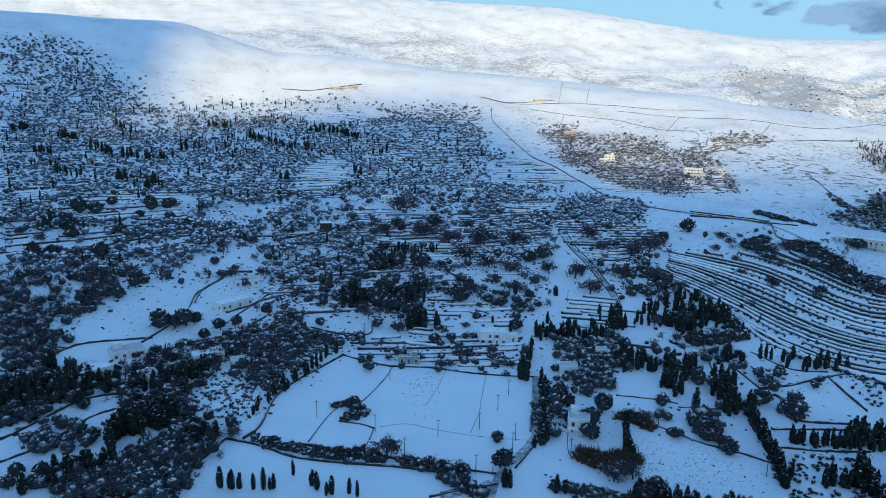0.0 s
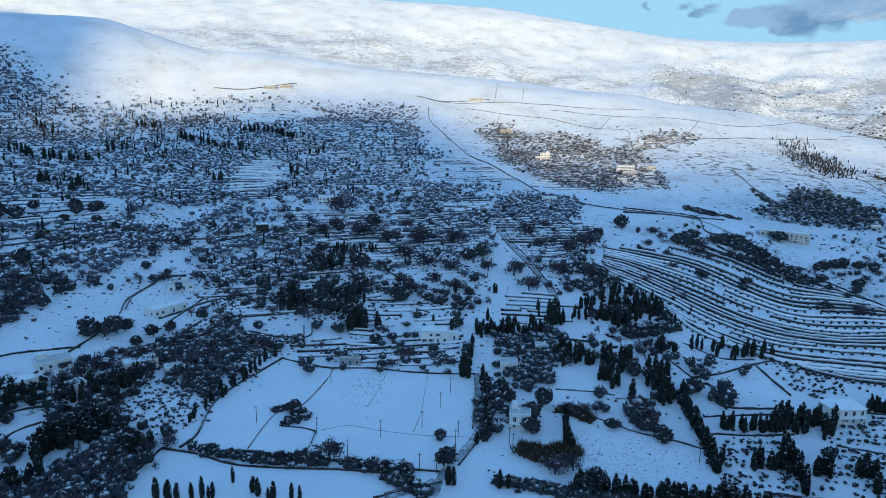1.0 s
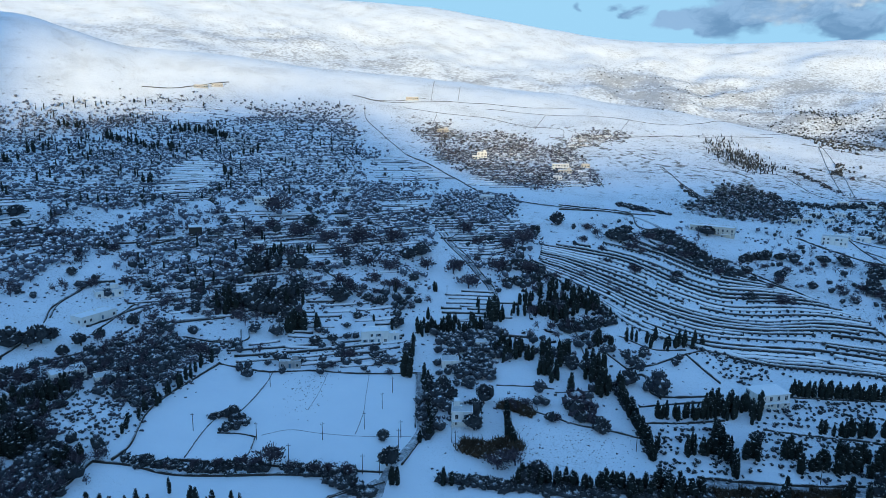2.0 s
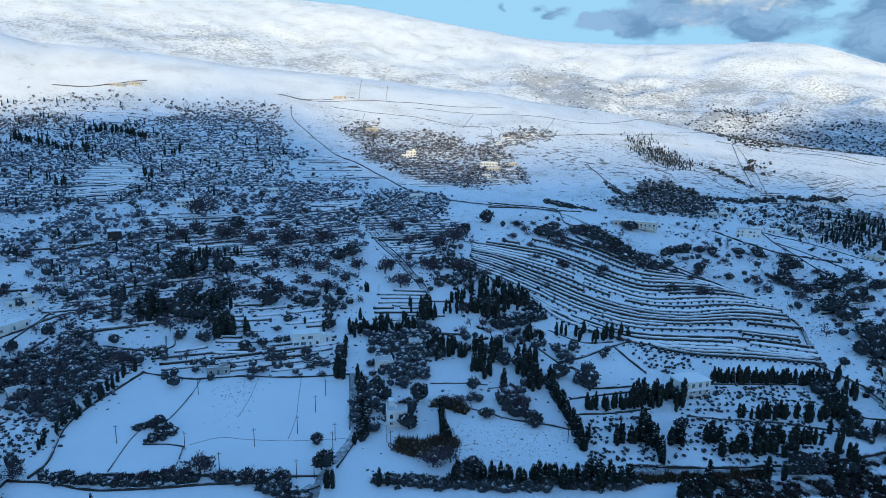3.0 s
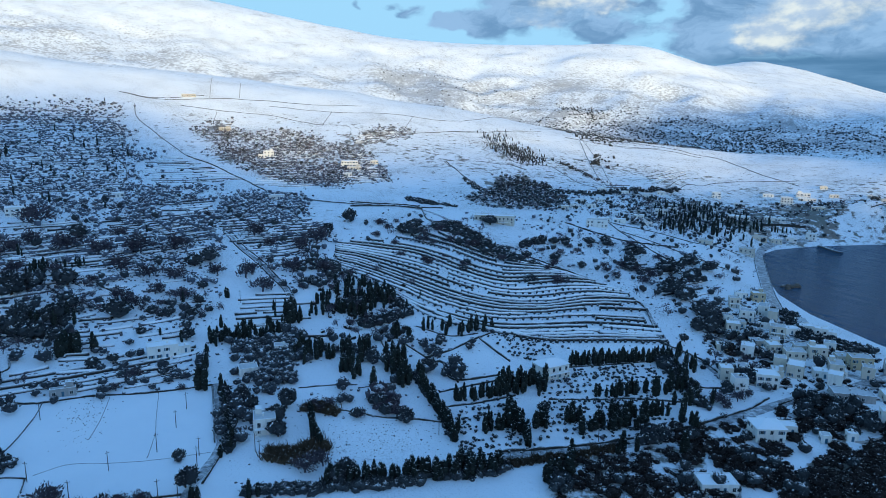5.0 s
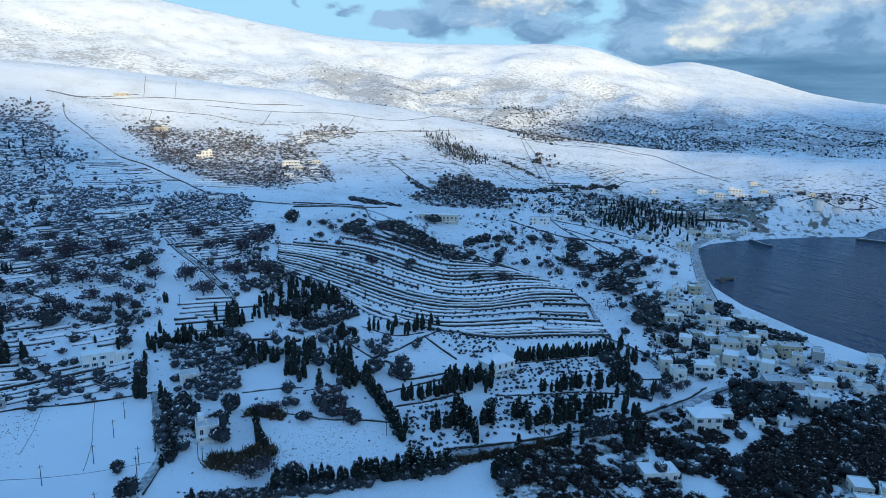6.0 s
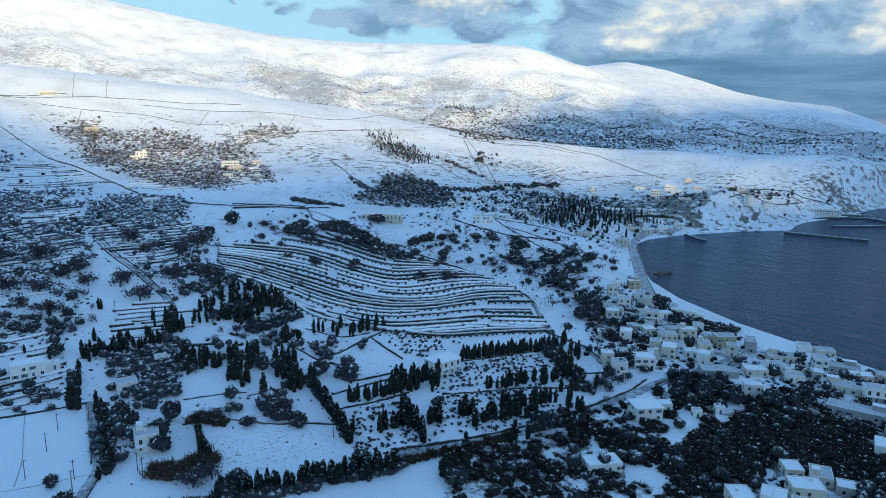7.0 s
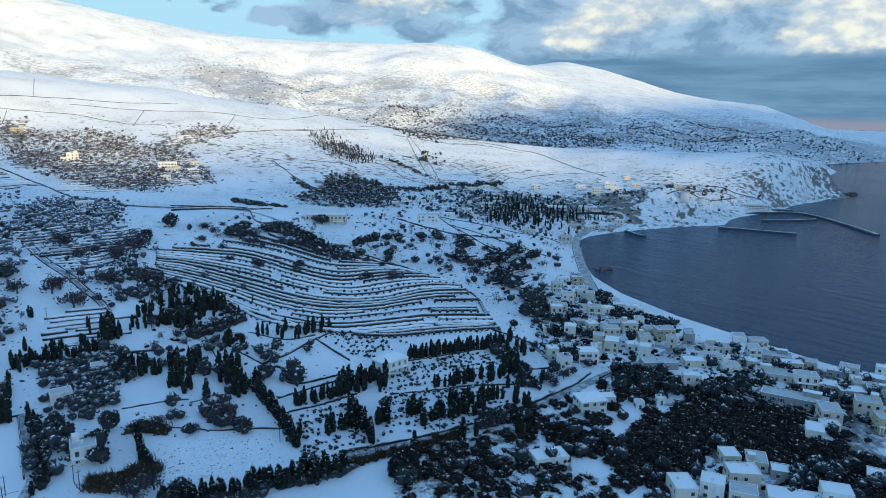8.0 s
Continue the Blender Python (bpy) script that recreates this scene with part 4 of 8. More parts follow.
def plant_cypresses():
    """The nearer cypresses stand singly; those beyond are one grove."""
    spots = sorted(CYPRESS_SPOTS, key=lambda s: s[0] ** 2 + s[1] ** 2)
    for x, y, w, h in spots[:295]:
        CYPRESS.plant(x, y, w, h)
    rest = [cypress_shape(s, 0.135, 80)[1] for s in (5, 6)]
    scatter("cypress_grove", "rows of dark cypresses further up the valley", "cypresses", rest, MAT_CYPRESS, spots[295:])


def reed_shape(seed):
    """A clump of upright and bent blades."""
    rng = np.random.RandomState(seed)
    base = np.column_stack([rng.normal(0, 0.22, (70, 2)), rng.uniform(0.0, 0.45, 70)])
    out = np.column_stack([rng.normal(0, 0.35, (70, 2)), np.ones(70)])
    return joined([lump(rng, 1, (0, 0, 0.2), (0.38, 0.38, 0.28), 0.25), tufts(rng, base, out, 0.5, 0.07)])


def bushy(seed):
    """A hedge bush: two uneven lumps under short sprays."""
    rng = np.random.RandomState(seed)
    v = rng.normal(0, 1, (26, 3))
    v /= np.linalg.norm(v, axis=1, keepdims=True)
    v[:, 2] = np.abs(v[:, 2])
    return joined([shrub_shape(seed, 0.3), tufts(rng, v * (0.46, 0.46, 0.34) + (0, 0, 0.28), v + (0, 0, 0.3), 0.26, 0.35)])


def hedge(points, width, height, count, name="hedge", label="dark overgrown hedge dusted with snow along the field edge", mat=None, shapes=None):
    """A hedge or belt of bushes along a line, one object."""
    p = along(points, 1.0)
    rng = np.random.RandomState(count + len(p))
    spots = []
    for k in rng.randint(0, len(p), count):
        x, y = p[k] + rng.normal(0, width * 0.35, 2)
        h = height * rng.uniform(0.55, 1.25)
        spots.append((x, y, h * rng.uniform(0.9, 1.5), h * 1.25))
    ob = scatter(name, label, "hedge", shapes or [bushy(s) for s in (81, 82, 83)] + [grove_shape(84, 0.9)], mat or MAT_OAK, spots)
    return ob

# open fields among the groves, where hardly anything grows
CLEARINGS = [
    [(344, 879.7), (564.3, 965.5), (405.5, 663.4), (356.7, 621.2), (273.5, 624.6), (302.4, 711)],
    [(533.3, 749.6), (576.9, 778.2), (559, 630), (509.9, 626.5), (493.6, 647.4)],
    [(290.1, 490.7), (341.6, 506.5), (327.1, 462), (292.1, 435.7), (273.4, 446.6)],
    [(-270, 480), (-258, 512), (-210, 562), (-188, 540), (-182, 495), (-215, 469), (-254, 464)],
    [(-183, 518), (-173, 547), (-132, 563), (-128, 526), (-144, 490), (-167, 487)],
    [(-111, 481), (-95, 514), (-76, 537), (-70, 519), (-90, 493), (-108, 476)],
    [(-204, 420), (-172, 458), (-160, 443), (-191, 421)],
    [(-162, 401), (-143, 424), (-125, 450), (-123, 427), (-143, 402), (-154, 387)],
    [(-180, 342), (-173, 371), (-143, 375), (-130, 351), (-144, 310), (-167, 284)],
    [(-256, 403), (-247, 443), (-220, 448), (-207, 419), (-237, 393), (-242, 373)],
    [(-133, 614), (-141, 705), (-132, 791), (-102, 754), (-96, 674), (-112, 609)],
    [(-37, 475), (-34, 490), (-2, 489), (2, 460), (-32, 454)],
    [(2, 441), (33, 456), (50, 435), (34, 419), (13, 422)],
    [(-8, 407), (16, 408), (38, 381), (27, 362), (-1, 370)],
    [(72, 411), (103, 410), (96, 369), (68, 369)],
    [(48, 794), (98, 846), (157, 728), (129, 702), (49, 718)],
    [(58, 1083), (135, 940), (152, 882), (101, 870), (50, 982)],
    [(193, 629), (239, 586), (272, 554), (262, 514), (168, 485), (165, 547)],
    [(-79, 583), (-43, 611), (-31, 583), (-65, 546)],
    [(48, 612), (104, 622), (92, 576), (50, 572)],
    [(-251, 1026), (-126, 1069), (-72, 1035), (-173, 954)],
    [(-311, 502), (-296, 528), (-280, 505), (-295, 483)],
    [(-44, 365), (-26, 372), (-18, 348), (-38, 338)],
    [(-76, 369), (-44, 375), (-41, 354), (-56, 337), (-76, 357)],
    [(-140, 450), (-126, 460), (-122, 437), (-132, 420)],
    [(-117, 367), (-88, 366), (-92, 348), (-113, 349)],
    [(-14, 409), (5, 407), (8, 396), (-14, 394)],
    [(2, 396), (36, 384), (30, 352), (10, 356), (-2, 365)],
    [(83, 309), (107, 305), (102, 273), (75, 282)],
    [(154, 284), (184, 297), (181, 272), (147, 263)],
]
# the terraced fields of the middle valley, with few trees beyond those that stand singly
THIN = [(-55.2, 566.6), (162.7, 535.4), (146.8, 434.1), (106.4, 399.9), (89.9, 340.7), (44.2, 354.3), (34.5, 305.1), (-39.4, 331.9)]
GROWTH = {}


def zone(poly, seed, clump=0.0, **counts):
    """Notes what grows in a stretch of country."""
    sizes = {"olive": (4.0, 7.0, 1.05), "oak": (4.2, 7.4, 1.15), "bare": (5.5, 10.0, 0.95), "shrub": (1.0, 2.6, 0.9), "cyp": (6.0, 10.0, 1.0),
             "thicket": (2.6, 7.5, 0.6), "under": (1.6, 3.4, 0.8), "fartree": (3.2, 6.5, 1.0), "farshrub": (1.4, 3.4, 0.55), "conifer": (5.0, 8.5, 0.62),
             "orchard": (1.0, 2.0, 1.0), "tuft": (0.3, 0.85, 0.8), "sprig": (0.5, 1.5, 0.8)}
    for k, (kind, count) in enumerate(counts.items()):
        low, high, tall = sizes[kind]
        # the trees up on the hillsides are smaller and stand closer than those of the valley floor
        upland = kind in ("olive", "oak", "bare") and np.hypot(*np.mean(poly, axis=0)) > 560
        p = spread(poly, int(count * (1.9 if upland else 1)), seed + k, clump)
        if kind not in ("farshrub", "fartree", "thicket", "orchard"):
            shut = np.zeros(len(p), bool)
            for field in CLEARINGS:
                shut |= inside(field, p[:, 0], p[:, 1])
            p = p[~shut | (np.random.RandomState(seed + k).uniform(0, 1, len(p)) < (0.3 if kind in ("sprig", "tuft", "shrub") else 0.05))]
        if kind in ("thicket", "under"):
            for glade in GLADES:
                p = p[~inside(glade, p[:, 0], p[:, 1])]
        if kind in ("olive", "oak", "bare", "cyp"):
            few = inside(THIN, p[:, 0], p[:, 1])
            p = p[~few | (np.random.RandomState(seed + 3 * k).uniform(0, 1, len(p)) < 0.28)]
        rng = np.random.RandomState(seed + 17 * k)
        w = rng.uniform(low, high, len(p)) * (0.74 if upland else 1.0)
        GROWTH.setdefault(kind, []).append(np.column_stack([p, w, w * tall * rng.uniform(0.8, 1.2, len(p))]))


def orchard_rows(corners, rows, each, seed):
    """Small pruned trees in straight rows across a four-sided plot."""
    a, b, c, d = (np.array(p) for p in corners)
    rng = np.random.RandomState(seed)
    u, v = np.meshgrid(np.linspace(0, 1, each), np.linspace(0, 1, rows))
    u, v = u.ravel()[:, None], v.ravel()[:, None]
    p = (a * (1 - u) + b * u) * (1 - v) + (d * (1 - u) + c * u) * v + rng.normal(0, 0.45, (len(u), 2))
    w = rng.uniform(1.3, 2.5, len(p))
    keep = rng.uniform(0, 1, len(p)) < 0.86
    GROWTH.setdefault("orchard", []).append(np.column_stack([p, w, w * rng.uniform(0.8, 1.2, len(p))])[keep])


def grow_zones():
    round_trees = [grove_shape(s, 0.85) for s in (41, 42, 43, 44)]
    bushes = [shrub_shape(s, 0.2, True) for s in (51, 52, 53, 54)]
    tall = [far_cypress_shape(s) for s in (61, 62)]
    bare = [joined(bare_shape(s, 6, 60)) for s in (71, 72)]
    leafy = [round_shape(s, 5, 0.1, 80, 0.85, 0.08, 1)[1] for s in (45, 46, 47)]
    twiggy = [joined(bare_shape(s, 10, 130)) for s in (73, 74)]
    brush = [round_shape(s, 6, 0.13, 150, 0.75, 0.02, 1)[1] for s in (48, 49, 50)] + twiggy[:1]
    low = [joined([shrub_shape(s, 0.25, True), tufts(np.random.RandomState(s), np.random.RandomState(s).normal(0, 1, (26, 3)) * (0.3, 0.3, 0.12) + (0, 0, 0.45), np.random.RandomState(s + 1).normal(0, 0.6, (26, 3)) + (0, 0, 0.6), 0.34, 0.16)]) for s in (55, 56, 57)]
    dots = [(lambda r, b: (b[0] * (1 + r.normal(0, 0.25, (len(b[0]), 1))) * (0.5, 0.45, 0.4) + (0, 0, 0.25), b[1]))(np.random.RandomState(s), OCTA) for s in (58, 59, 60)]
    close = {"olive": leafy, "oak": leafy, "bare": twiggy, "thicket": brush}
    given = {"olive": ("olive_grove", "grey olive trees dusted with snow across the terraces", "olive grove", round_trees, MAT_OLIVE),
             "oak": ("evergreen_wood", "dark evergreen trees scattered among snowy terraces", "trees", round_trees, MAT_OAK),
             "bare": ("bare_wood", "leafless brown trees among snowy terraces", "trees", bare, MAT_TWIGS),
             "shrub": ("scrub", "low dark shrubs poking through the snow", "shrubs", bushes, MAT_SHRUB),
             "cyp": ("cypress_grove", "dark cypresses standing in rows on the far hillside", "cypresses", tall, MAT_CYPRESS),
             "thicket": ("thicket", "dense brown leafless thicket behind the village", "thicket", round_trees + bare, MAT_THICKET),
             "under": ("brushwood", "tangled dark brown undergrowth behind the village", "undergrowth", low, MAT_THICKET),
             "fartree": ("far_wood", "dark trees in the valley below the far mountain", "trees", tall + bushes, MAT_OAK),
             # mountain scrub takes the same haze-paled leaf colour
             "farshrub": ("mountain_scrub", "sparse snow-dusted scrub on the mountainside, its colour paled for haze", "shrubs", dots, MAT_OLIVE_HAZED),
             "conifer": ("conifer_plantation", "dark young conifers planted in rows on the slope", "trees", tall, MAT_OAK),
             "orchard": ("orchard", "small pruned fruit trees on snowy orchard ground", "orchard", round_trees, MAT_OAK),
             "sprig": ("dry_stalks", "twigs and dry stalks poking through the snow", "dry grass", dots, MAT_SHRUB),
             "tuft": ("grass_tufts", "tufts of dry grass showing through snow", "grass", dots, MAT_REED)}
    for kind, (name, label, category, shapes, mat) in given.items():
        if kind not in GROWTH:
            continue
        rows = np.concatenate(GROWTH[kind])
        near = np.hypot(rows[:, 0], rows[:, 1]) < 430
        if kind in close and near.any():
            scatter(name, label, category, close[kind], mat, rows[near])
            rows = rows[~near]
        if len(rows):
            # olives beyond 430 m take the leaf colour paled for haze
            scatter(name, label, category, shapes, MAT_OLIVE_HAZED if kind == "olive" else mat, rows)

# ---- walls of fields, lanes and terraces ----
stone_wall([(-48.4, 323.2), (-27.4, 314.2), (-5.7, 313.9), (18.3, 308), (43.3, 305.4)], 1, 0.7)
stone_wall([(-48.4, 323.2), (-69.5, 285.2), (-71.5, 254.4), (-75.2, 243.9)], 1.2, 0.8)
stone_wall([(43.3, 305.4), (40.6, 287.8), (37.4, 266.8), (35.5, 254.6)], 1, 0.7)
stone_wall([(-81.5, 243.2), (-67.8, 239.9), (-53.5, 232.6), (-36.5, 229.2), (-15.9, 226.8), (-1.7, 223.8)], 1.3, 0.9)
stone_wall([(-23.3, 313.4), (-26.2, 299.9), (-32.1, 282.3), (-35, 276.3)], 0.45, 0.4)
stone_wall([(-42.7, 274.2), (-46.6, 263.1), (-50.5, 243.8)], 0.45, 0.4)
stone_wall([(-41.1, 260.6), (-31.7, 258.6), (-26.5, 255.6)], 0.8, 0.6)
stone_wall([(-26.5, 255.6), (-27.9, 244.1), (-30.7, 235.7)], 0.7, 0.5)
stone_wall([(1.9, 310.7), (-2.2, 291.8), (-6.8, 276)], 0.16, 0.25)
stone_wall([(21, 307.6), (18.1, 286.8), (16.1, 271.2), (11.7, 253.2)], 0.16, 0.25)
stone_wall([(-24.3, 256.9), (-13.7, 260), (-2.2, 255.7), (13.4, 251), (32.9, 248)], 0.12, 0.25)
stone_wall([(-81.5, 243.2), (-83.8, 233.9), (-86.3, 223.5), (-87.5, 212.1)], 1.2, 0.8)
track([(44.2, 306.3), (42.6, 287.5), (39.7, 266.5), (36.8, 250.8), (30.9, 239.2), (24.7, 229.4), (19.9, 219.5), (16.3, 208.1)], 3.2)
stone_wall([(46.6, 306), (44.8, 287.3), (42.1, 267.1), (38.7, 250.6), (33, 238.8), (26.9, 227)], 1, 0.7)
stone_wall([(19.7, 216), (9.9, 213.1), (-3.4, 207.6)], 1, 0.7)
stone_wall([(9.9, 214.5), (0.3, 209.9)], 1, 0.7)
track([(17.8, 217.4), (7.9, 211.1), (0.4, 207.6)], 3.4)
stone_wall([(-156.6, 227.3), (-151.7, 239.7), (-144.4, 258.3), (-134.8, 266.7), (-122.2, 269.6)], 1.2, 0.7)
stone_wall([(-149.3, 215.1), (-141.4, 228.4), (-135.3, 248.7), (-129.2, 256.7)], 0.9, 0.7)
stone_wall([(-113.8, 272), (-105.8, 283.2), (-102.6, 296)], 1.1, 0.7)
stone_wall([(-118.4, 210.5), (-111.9, 225.3), (-105, 243.2), (-100.6, 254.7)], 1.1, 0.8)
stone_wall([(-172.2, 280.5), (-170.4, 295.5), (-163.3, 306.6), (-146.8, 316.6), (-140.3, 320.4)], 1.1, 0.7)
stone_wall([(-158, 271.6), (-153.1, 280.6), (-147, 293.5), (-143.8, 309.5), (-138.2, 336.5)], 1.2, 0.7)
stone_wall([(-114.3, 293.2), (-101.2, 308.1), (-88.9, 333.2), (-85.3, 355.4)], 1, 0.7)
stone_wall([(-134.9, 297.5), (-123.7, 319.6), (-104.5, 338.2)], 0.9, 0.7)
stone_wall([(-253.1, 387.3), (-229.3, 402.6), (-212.6, 416.1), (-205.9, 432), (-197.6, 455), (-183.6, 478.5)], 1.3, 0.7)
stone_wall([(-136.6, 360.4), (-138.5, 379.3), (-132.6, 401.7), (-130.1, 416)], 1.2, 0.7)
stone_wall([(-116.8, 359.9), (-105.6, 375.4), (-100.2, 392.4), (-89.4, 403.8)], 1.2, 0.7)
stone_wall([(-87.7, 366), (-70.1, 371.8), (-51.9, 376.9)], 1.1, 0.7)
stone_wall([(-77.3, 345.9), (-64, 337.3), (-47.5, 343.2)], 1, 0.7)
stone_wall([(-42.3, 362.4), (-42.2, 348.1), (-54, 347.9), (-70, 354.1)], 0.9, 0.7)
stone_wall([(2.4, 441.9), (16.6, 422), (26, 398.5)], 1.2, 0.7)
stone_wall([(-1.5, 470.8), (45.9, 475.8), (68.6, 467.7)], 1.1, 0.7)
track([(102.6, 388.3), (103.8, 408.2), (100.6, 434.4), (98.1, 459), (93.2, 485.9), (91.3, 524.4), (90.2, 545.4)], 2.2)
stone_wall([(104.3, 388.9), (105.6, 408.7), (102.7, 434), (100.5, 459.5), (95.7, 486.4), (93.8, 523.9)], 1.1, 0.7)
stone_wall([(100.7, 388.8), (101.8, 408.6), (98.6, 434.8), (95.7, 458.5), (90.8, 486.3), (88.6, 523.8)], 1.1, 0.7)
stone_wall([(-112.8, 478.6), (-91.7, 493.7), (-85.2, 504.3)], 2.2, 1.2)
stone_wall([(77, 286.2), (90.8, 282.3), (101.5, 277.5)], 0.6, 0.7)
stone_wall([(100.5, 274.4), (119, 272.8)], 0.5, 0.7)
stone_wall([(81, 264.2), (90.2, 256.4), (100.2, 246.5), (110.8, 240.6), (122, 232.4)], 0.8, 0.7)
stone_wall([(142, 290.3), (157.3, 293.4), (178.2, 301.7), (189.7, 305.9)], 1.2, 0.9)
stone_wall([(178.2, 301.7), (178, 285), (178.7, 271.2)], 1.2, 0.8)
stone_wall([(133.4, 283.4), (146.9, 282.9), (144.3, 261.4)], 1.4, 0.9)
stone_wall([(146.8, 281.7), (144.4, 263.9), (173.4, 260.2)], 1.2, 0.8)
stone_wall([(131.9, 256.6), (150.8, 256.3), (177.2, 255.9)], 0.9, 0.7)
stone_wall([(126.8, 244), (143, 241.2), (162, 240.8)], 1, 0.7)
stone_wall([(134.8, 344.9), (127.2, 306.8)], 0.8, 0.7)
stone_wall([(139, 311.2), (142, 290.3)], 0.9, 0.7)
stone_wall([(154.2, 328.1), (164.9, 309.3), (180.7, 306.5)], 0.8, 0.7)
stone_wall([(-56.4, 242.6), (-36.3, 238.2), (-15.7, 232.4), (0.1, 227.4), (19.8, 223)], 1.2, 0.8)
track([(127.8, 202.1), (141.9, 196.7), (155.5, 193.2), (173, 189.8), (192.3, 186.7), (212.4, 186), (234.2, 186.8), (258.2, 187.7), (277.3, 188.5), (289.9, 187.2), (308.2, 185.8), (331.1, 186.5), (353.4, 187.4)], 5.5)
stone_wall([(129.1, 204.2), (143.9, 199.4), (157.6, 195.8), (175.3, 192.3), (195.4, 189.8), (215.6, 189), (237.6, 189.7), (253.4, 190.7), (269.3, 194.5)], 1.4, 0.8)
track([(354.4, 241.6), (379.2, 269.7), (420.4, 310.2), (469.9, 354.7), (513.5, 393.7), (556.2, 428.6), (588.9, 443.3), (616.5, 445.7), (650.1, 440)], 7)
track([(354.4, 241.6), (338.9, 216.8), (331.2, 197), (335.3, 185.5)], 6)
track([(305.3, 133.2), (302.4, 111.6), (301.6, 97.2), (303.1, 89)], 5)
track([(228.3, 92), (241.5, 86.1), (261, 80.1), (287.8, 70.2)], 6)
track([(307.2, 86.1), (290.9, 75.7), (285.8, 69.6)], 5)
stone_wall([(271, 265.3), (273.6, 254.4), (275.5, 239.1), (267.5, 216.4), (263.5, 205.8)], 1.3, 0.8)
stone_wall([(285.1, 373.7), (299, 353.7), (303.3, 329.5), (302.6, 312.4), (284.5, 283.6), (271.7, 261.5)], 1.3, 0.8)
track([(297.3, 302.7), (285.7, 282.4), (272.2, 259.3), (273.9, 252.5), (273.3, 235.1), (265.2, 212.6)], 3.2)
stone_wall([(202.3, 256.1), (227.8, 250.9), (253.5, 247.8), (271.6, 250.3)], 1, 0.7)
stone_wall([(246.4, 216.9), (268.6, 206.3)], 1, 0.7)
stone_wall([(173.8, 232.1), (190.9, 225.1), (209.3, 218.5), (228.4, 207.7)], 0.9, 0.7)
stone_wall([(423.5, 469.3), (426.1, 413.4), (428.6, 376.3), (443.9, 370.6)], 1, 0.7)
stone_wall([(435.9, 499.6), (456.7, 458.4), (471.2, 421.3), (513.2, 415.4)], 0.9, 0.7)
stone_wall([(267.3, 500.4), (268, 449.7), (264.7, 413.5), (273, 397.4), (281.8, 369.5)], 1.4, 1)
stone_wall([(259, 503.7), (260.8, 470.9), (260, 436.4)], 1.1, 0.7)
stone_wall([(300.2, 190.8), (266.5, 187.3)], 1.2, 0.7)
stone_wall([(163.7, 164), (161, 149.9), (160.8, 139.2)], 1.1, 0.7)
stone_wall([(184, 143.8), (182.5, 132.5)], 1.1, 0.7)
stone_wall([(169.6, 625.4), (196, 604.6), (228.3, 587.4), (256.5, 574.3), (290.2, 561.1)], 1.3, 1)
stone_wall([(-104.2, 310.8), (-91.5, 333.3), (-82.9, 354.6)], 1, 0.7)
stone_wall([(-103.9, 317.9), (-95.4, 338.3), (-87.0, 361.1)], 1, 0.7)
stone_wall([(-110.3, 323.0), (-102.4, 344.8), (-95.8, 362.4)], 1, 0.7)
stone_wall([(-111.1, 357.3), (-104.9, 376.6), (-95.9, 388.9)], 1, 0.7)
stone_wall([(-108.1, 369.1), (-100.9, 384.4), (-87.8, 394.0)], 1, 0.7)
stone_wall([(-135.8, 366.4), (-137.0, 383.2), (-131.2, 403.0)], 1, 0.7)
stone_wall([(-38.2, 363.7), (-39.7, 349.4), (-65.2, 349.9)], 1, 0.7)
track([(308.2, 137.3), (307.9, 123.9), (307.7, 113.8), (308.8, 102.3), (310.5, 87.2), (296.3, 74.3)], 4.5)
stone_wall([(303.8, 135.7), (304.3, 122.7), (303.4, 112.4), (304.5, 101.1), (305.8, 87.8)], 1.3, 0.6)
track([(280.9, 68.5), (270.0, 73.6), (252.6, 80.8), (242.3, 86.4), (229.5, 91.6)], 5)
stone_wall([(284.0, 70.2), (272.3, 75.2), (255.7, 82.0), (246.3, 87.1)], 1.2, 0.6)
stone_wall([(383.2, 268.7), (423.5, 307.2), (472.6, 351.7), (516.2, 390.7), (558.2, 425.2)], 0.9, 0.5)
stone_wall([(375.6, 272.9), (417.2, 313.4), (466.8, 357.8), (510.4, 396.8), (553.6, 432.2)], 1.0, 0.5)
stone_wall([(446.7, 533.0), (414.7, 451.0), (398.8, 399.2), (399.4, 383.8)], 1.1, 0.7)
stone_wall([(268.5, 495.1), (262.7, 448.6), (285.7, 406.3), (301.0, 359.7), (301.2, 325.0)], 1.1, 0.7)
track([(155.8, 657.3), (178.8, 619.6), (204.8, 598.3), (241.9, 579.6), (262.4, 562.6), (272.2, 525.7), (273.5, 469.4), (274.7, 421.8)], 4)
stone_wall([(300.1, 854.6), (354.7, 893.5), (422.9, 942.3)], 1.5, 1.2)
stone_wall([(422.9, 942.3), (494.1, 963.8), (572.7, 970.7), (705.9, 1001.2)], 1.3, 1)
stone_wall([(329, 838.2), (313.8, 762.3), (295.7, 690.4)], 1.6, 1.2)
stone_wall([(410.2, 789.6), (397.6, 714.3), (380.9, 628.6)], 1.3, 0.7)
stone_wall([(572.7, 970.7), (539.9, 873.5), (512.4, 785.4), (553.5, 755.2)], 1.3, 1)
stone_wall([(777.5, 987.2), (718.8, 883.1), (651.2, 773.7), (554.9, 632)], 1.2, 1)
stone_wall([(777.5, 987.2), (892.3, 977), (917.3, 873.3), (938.5, 813.2), (879.3, 684.9), (844, 602.3)], 1.6, 1.4)
stone_wall([(553.5, 755.2), (533.8, 671.4), (554.9, 632)], 1.2, 1)
stone_wall([(644.5, 616.1), (779.7, 671.2), (876.4, 626.5)], 1.4, 1.2)
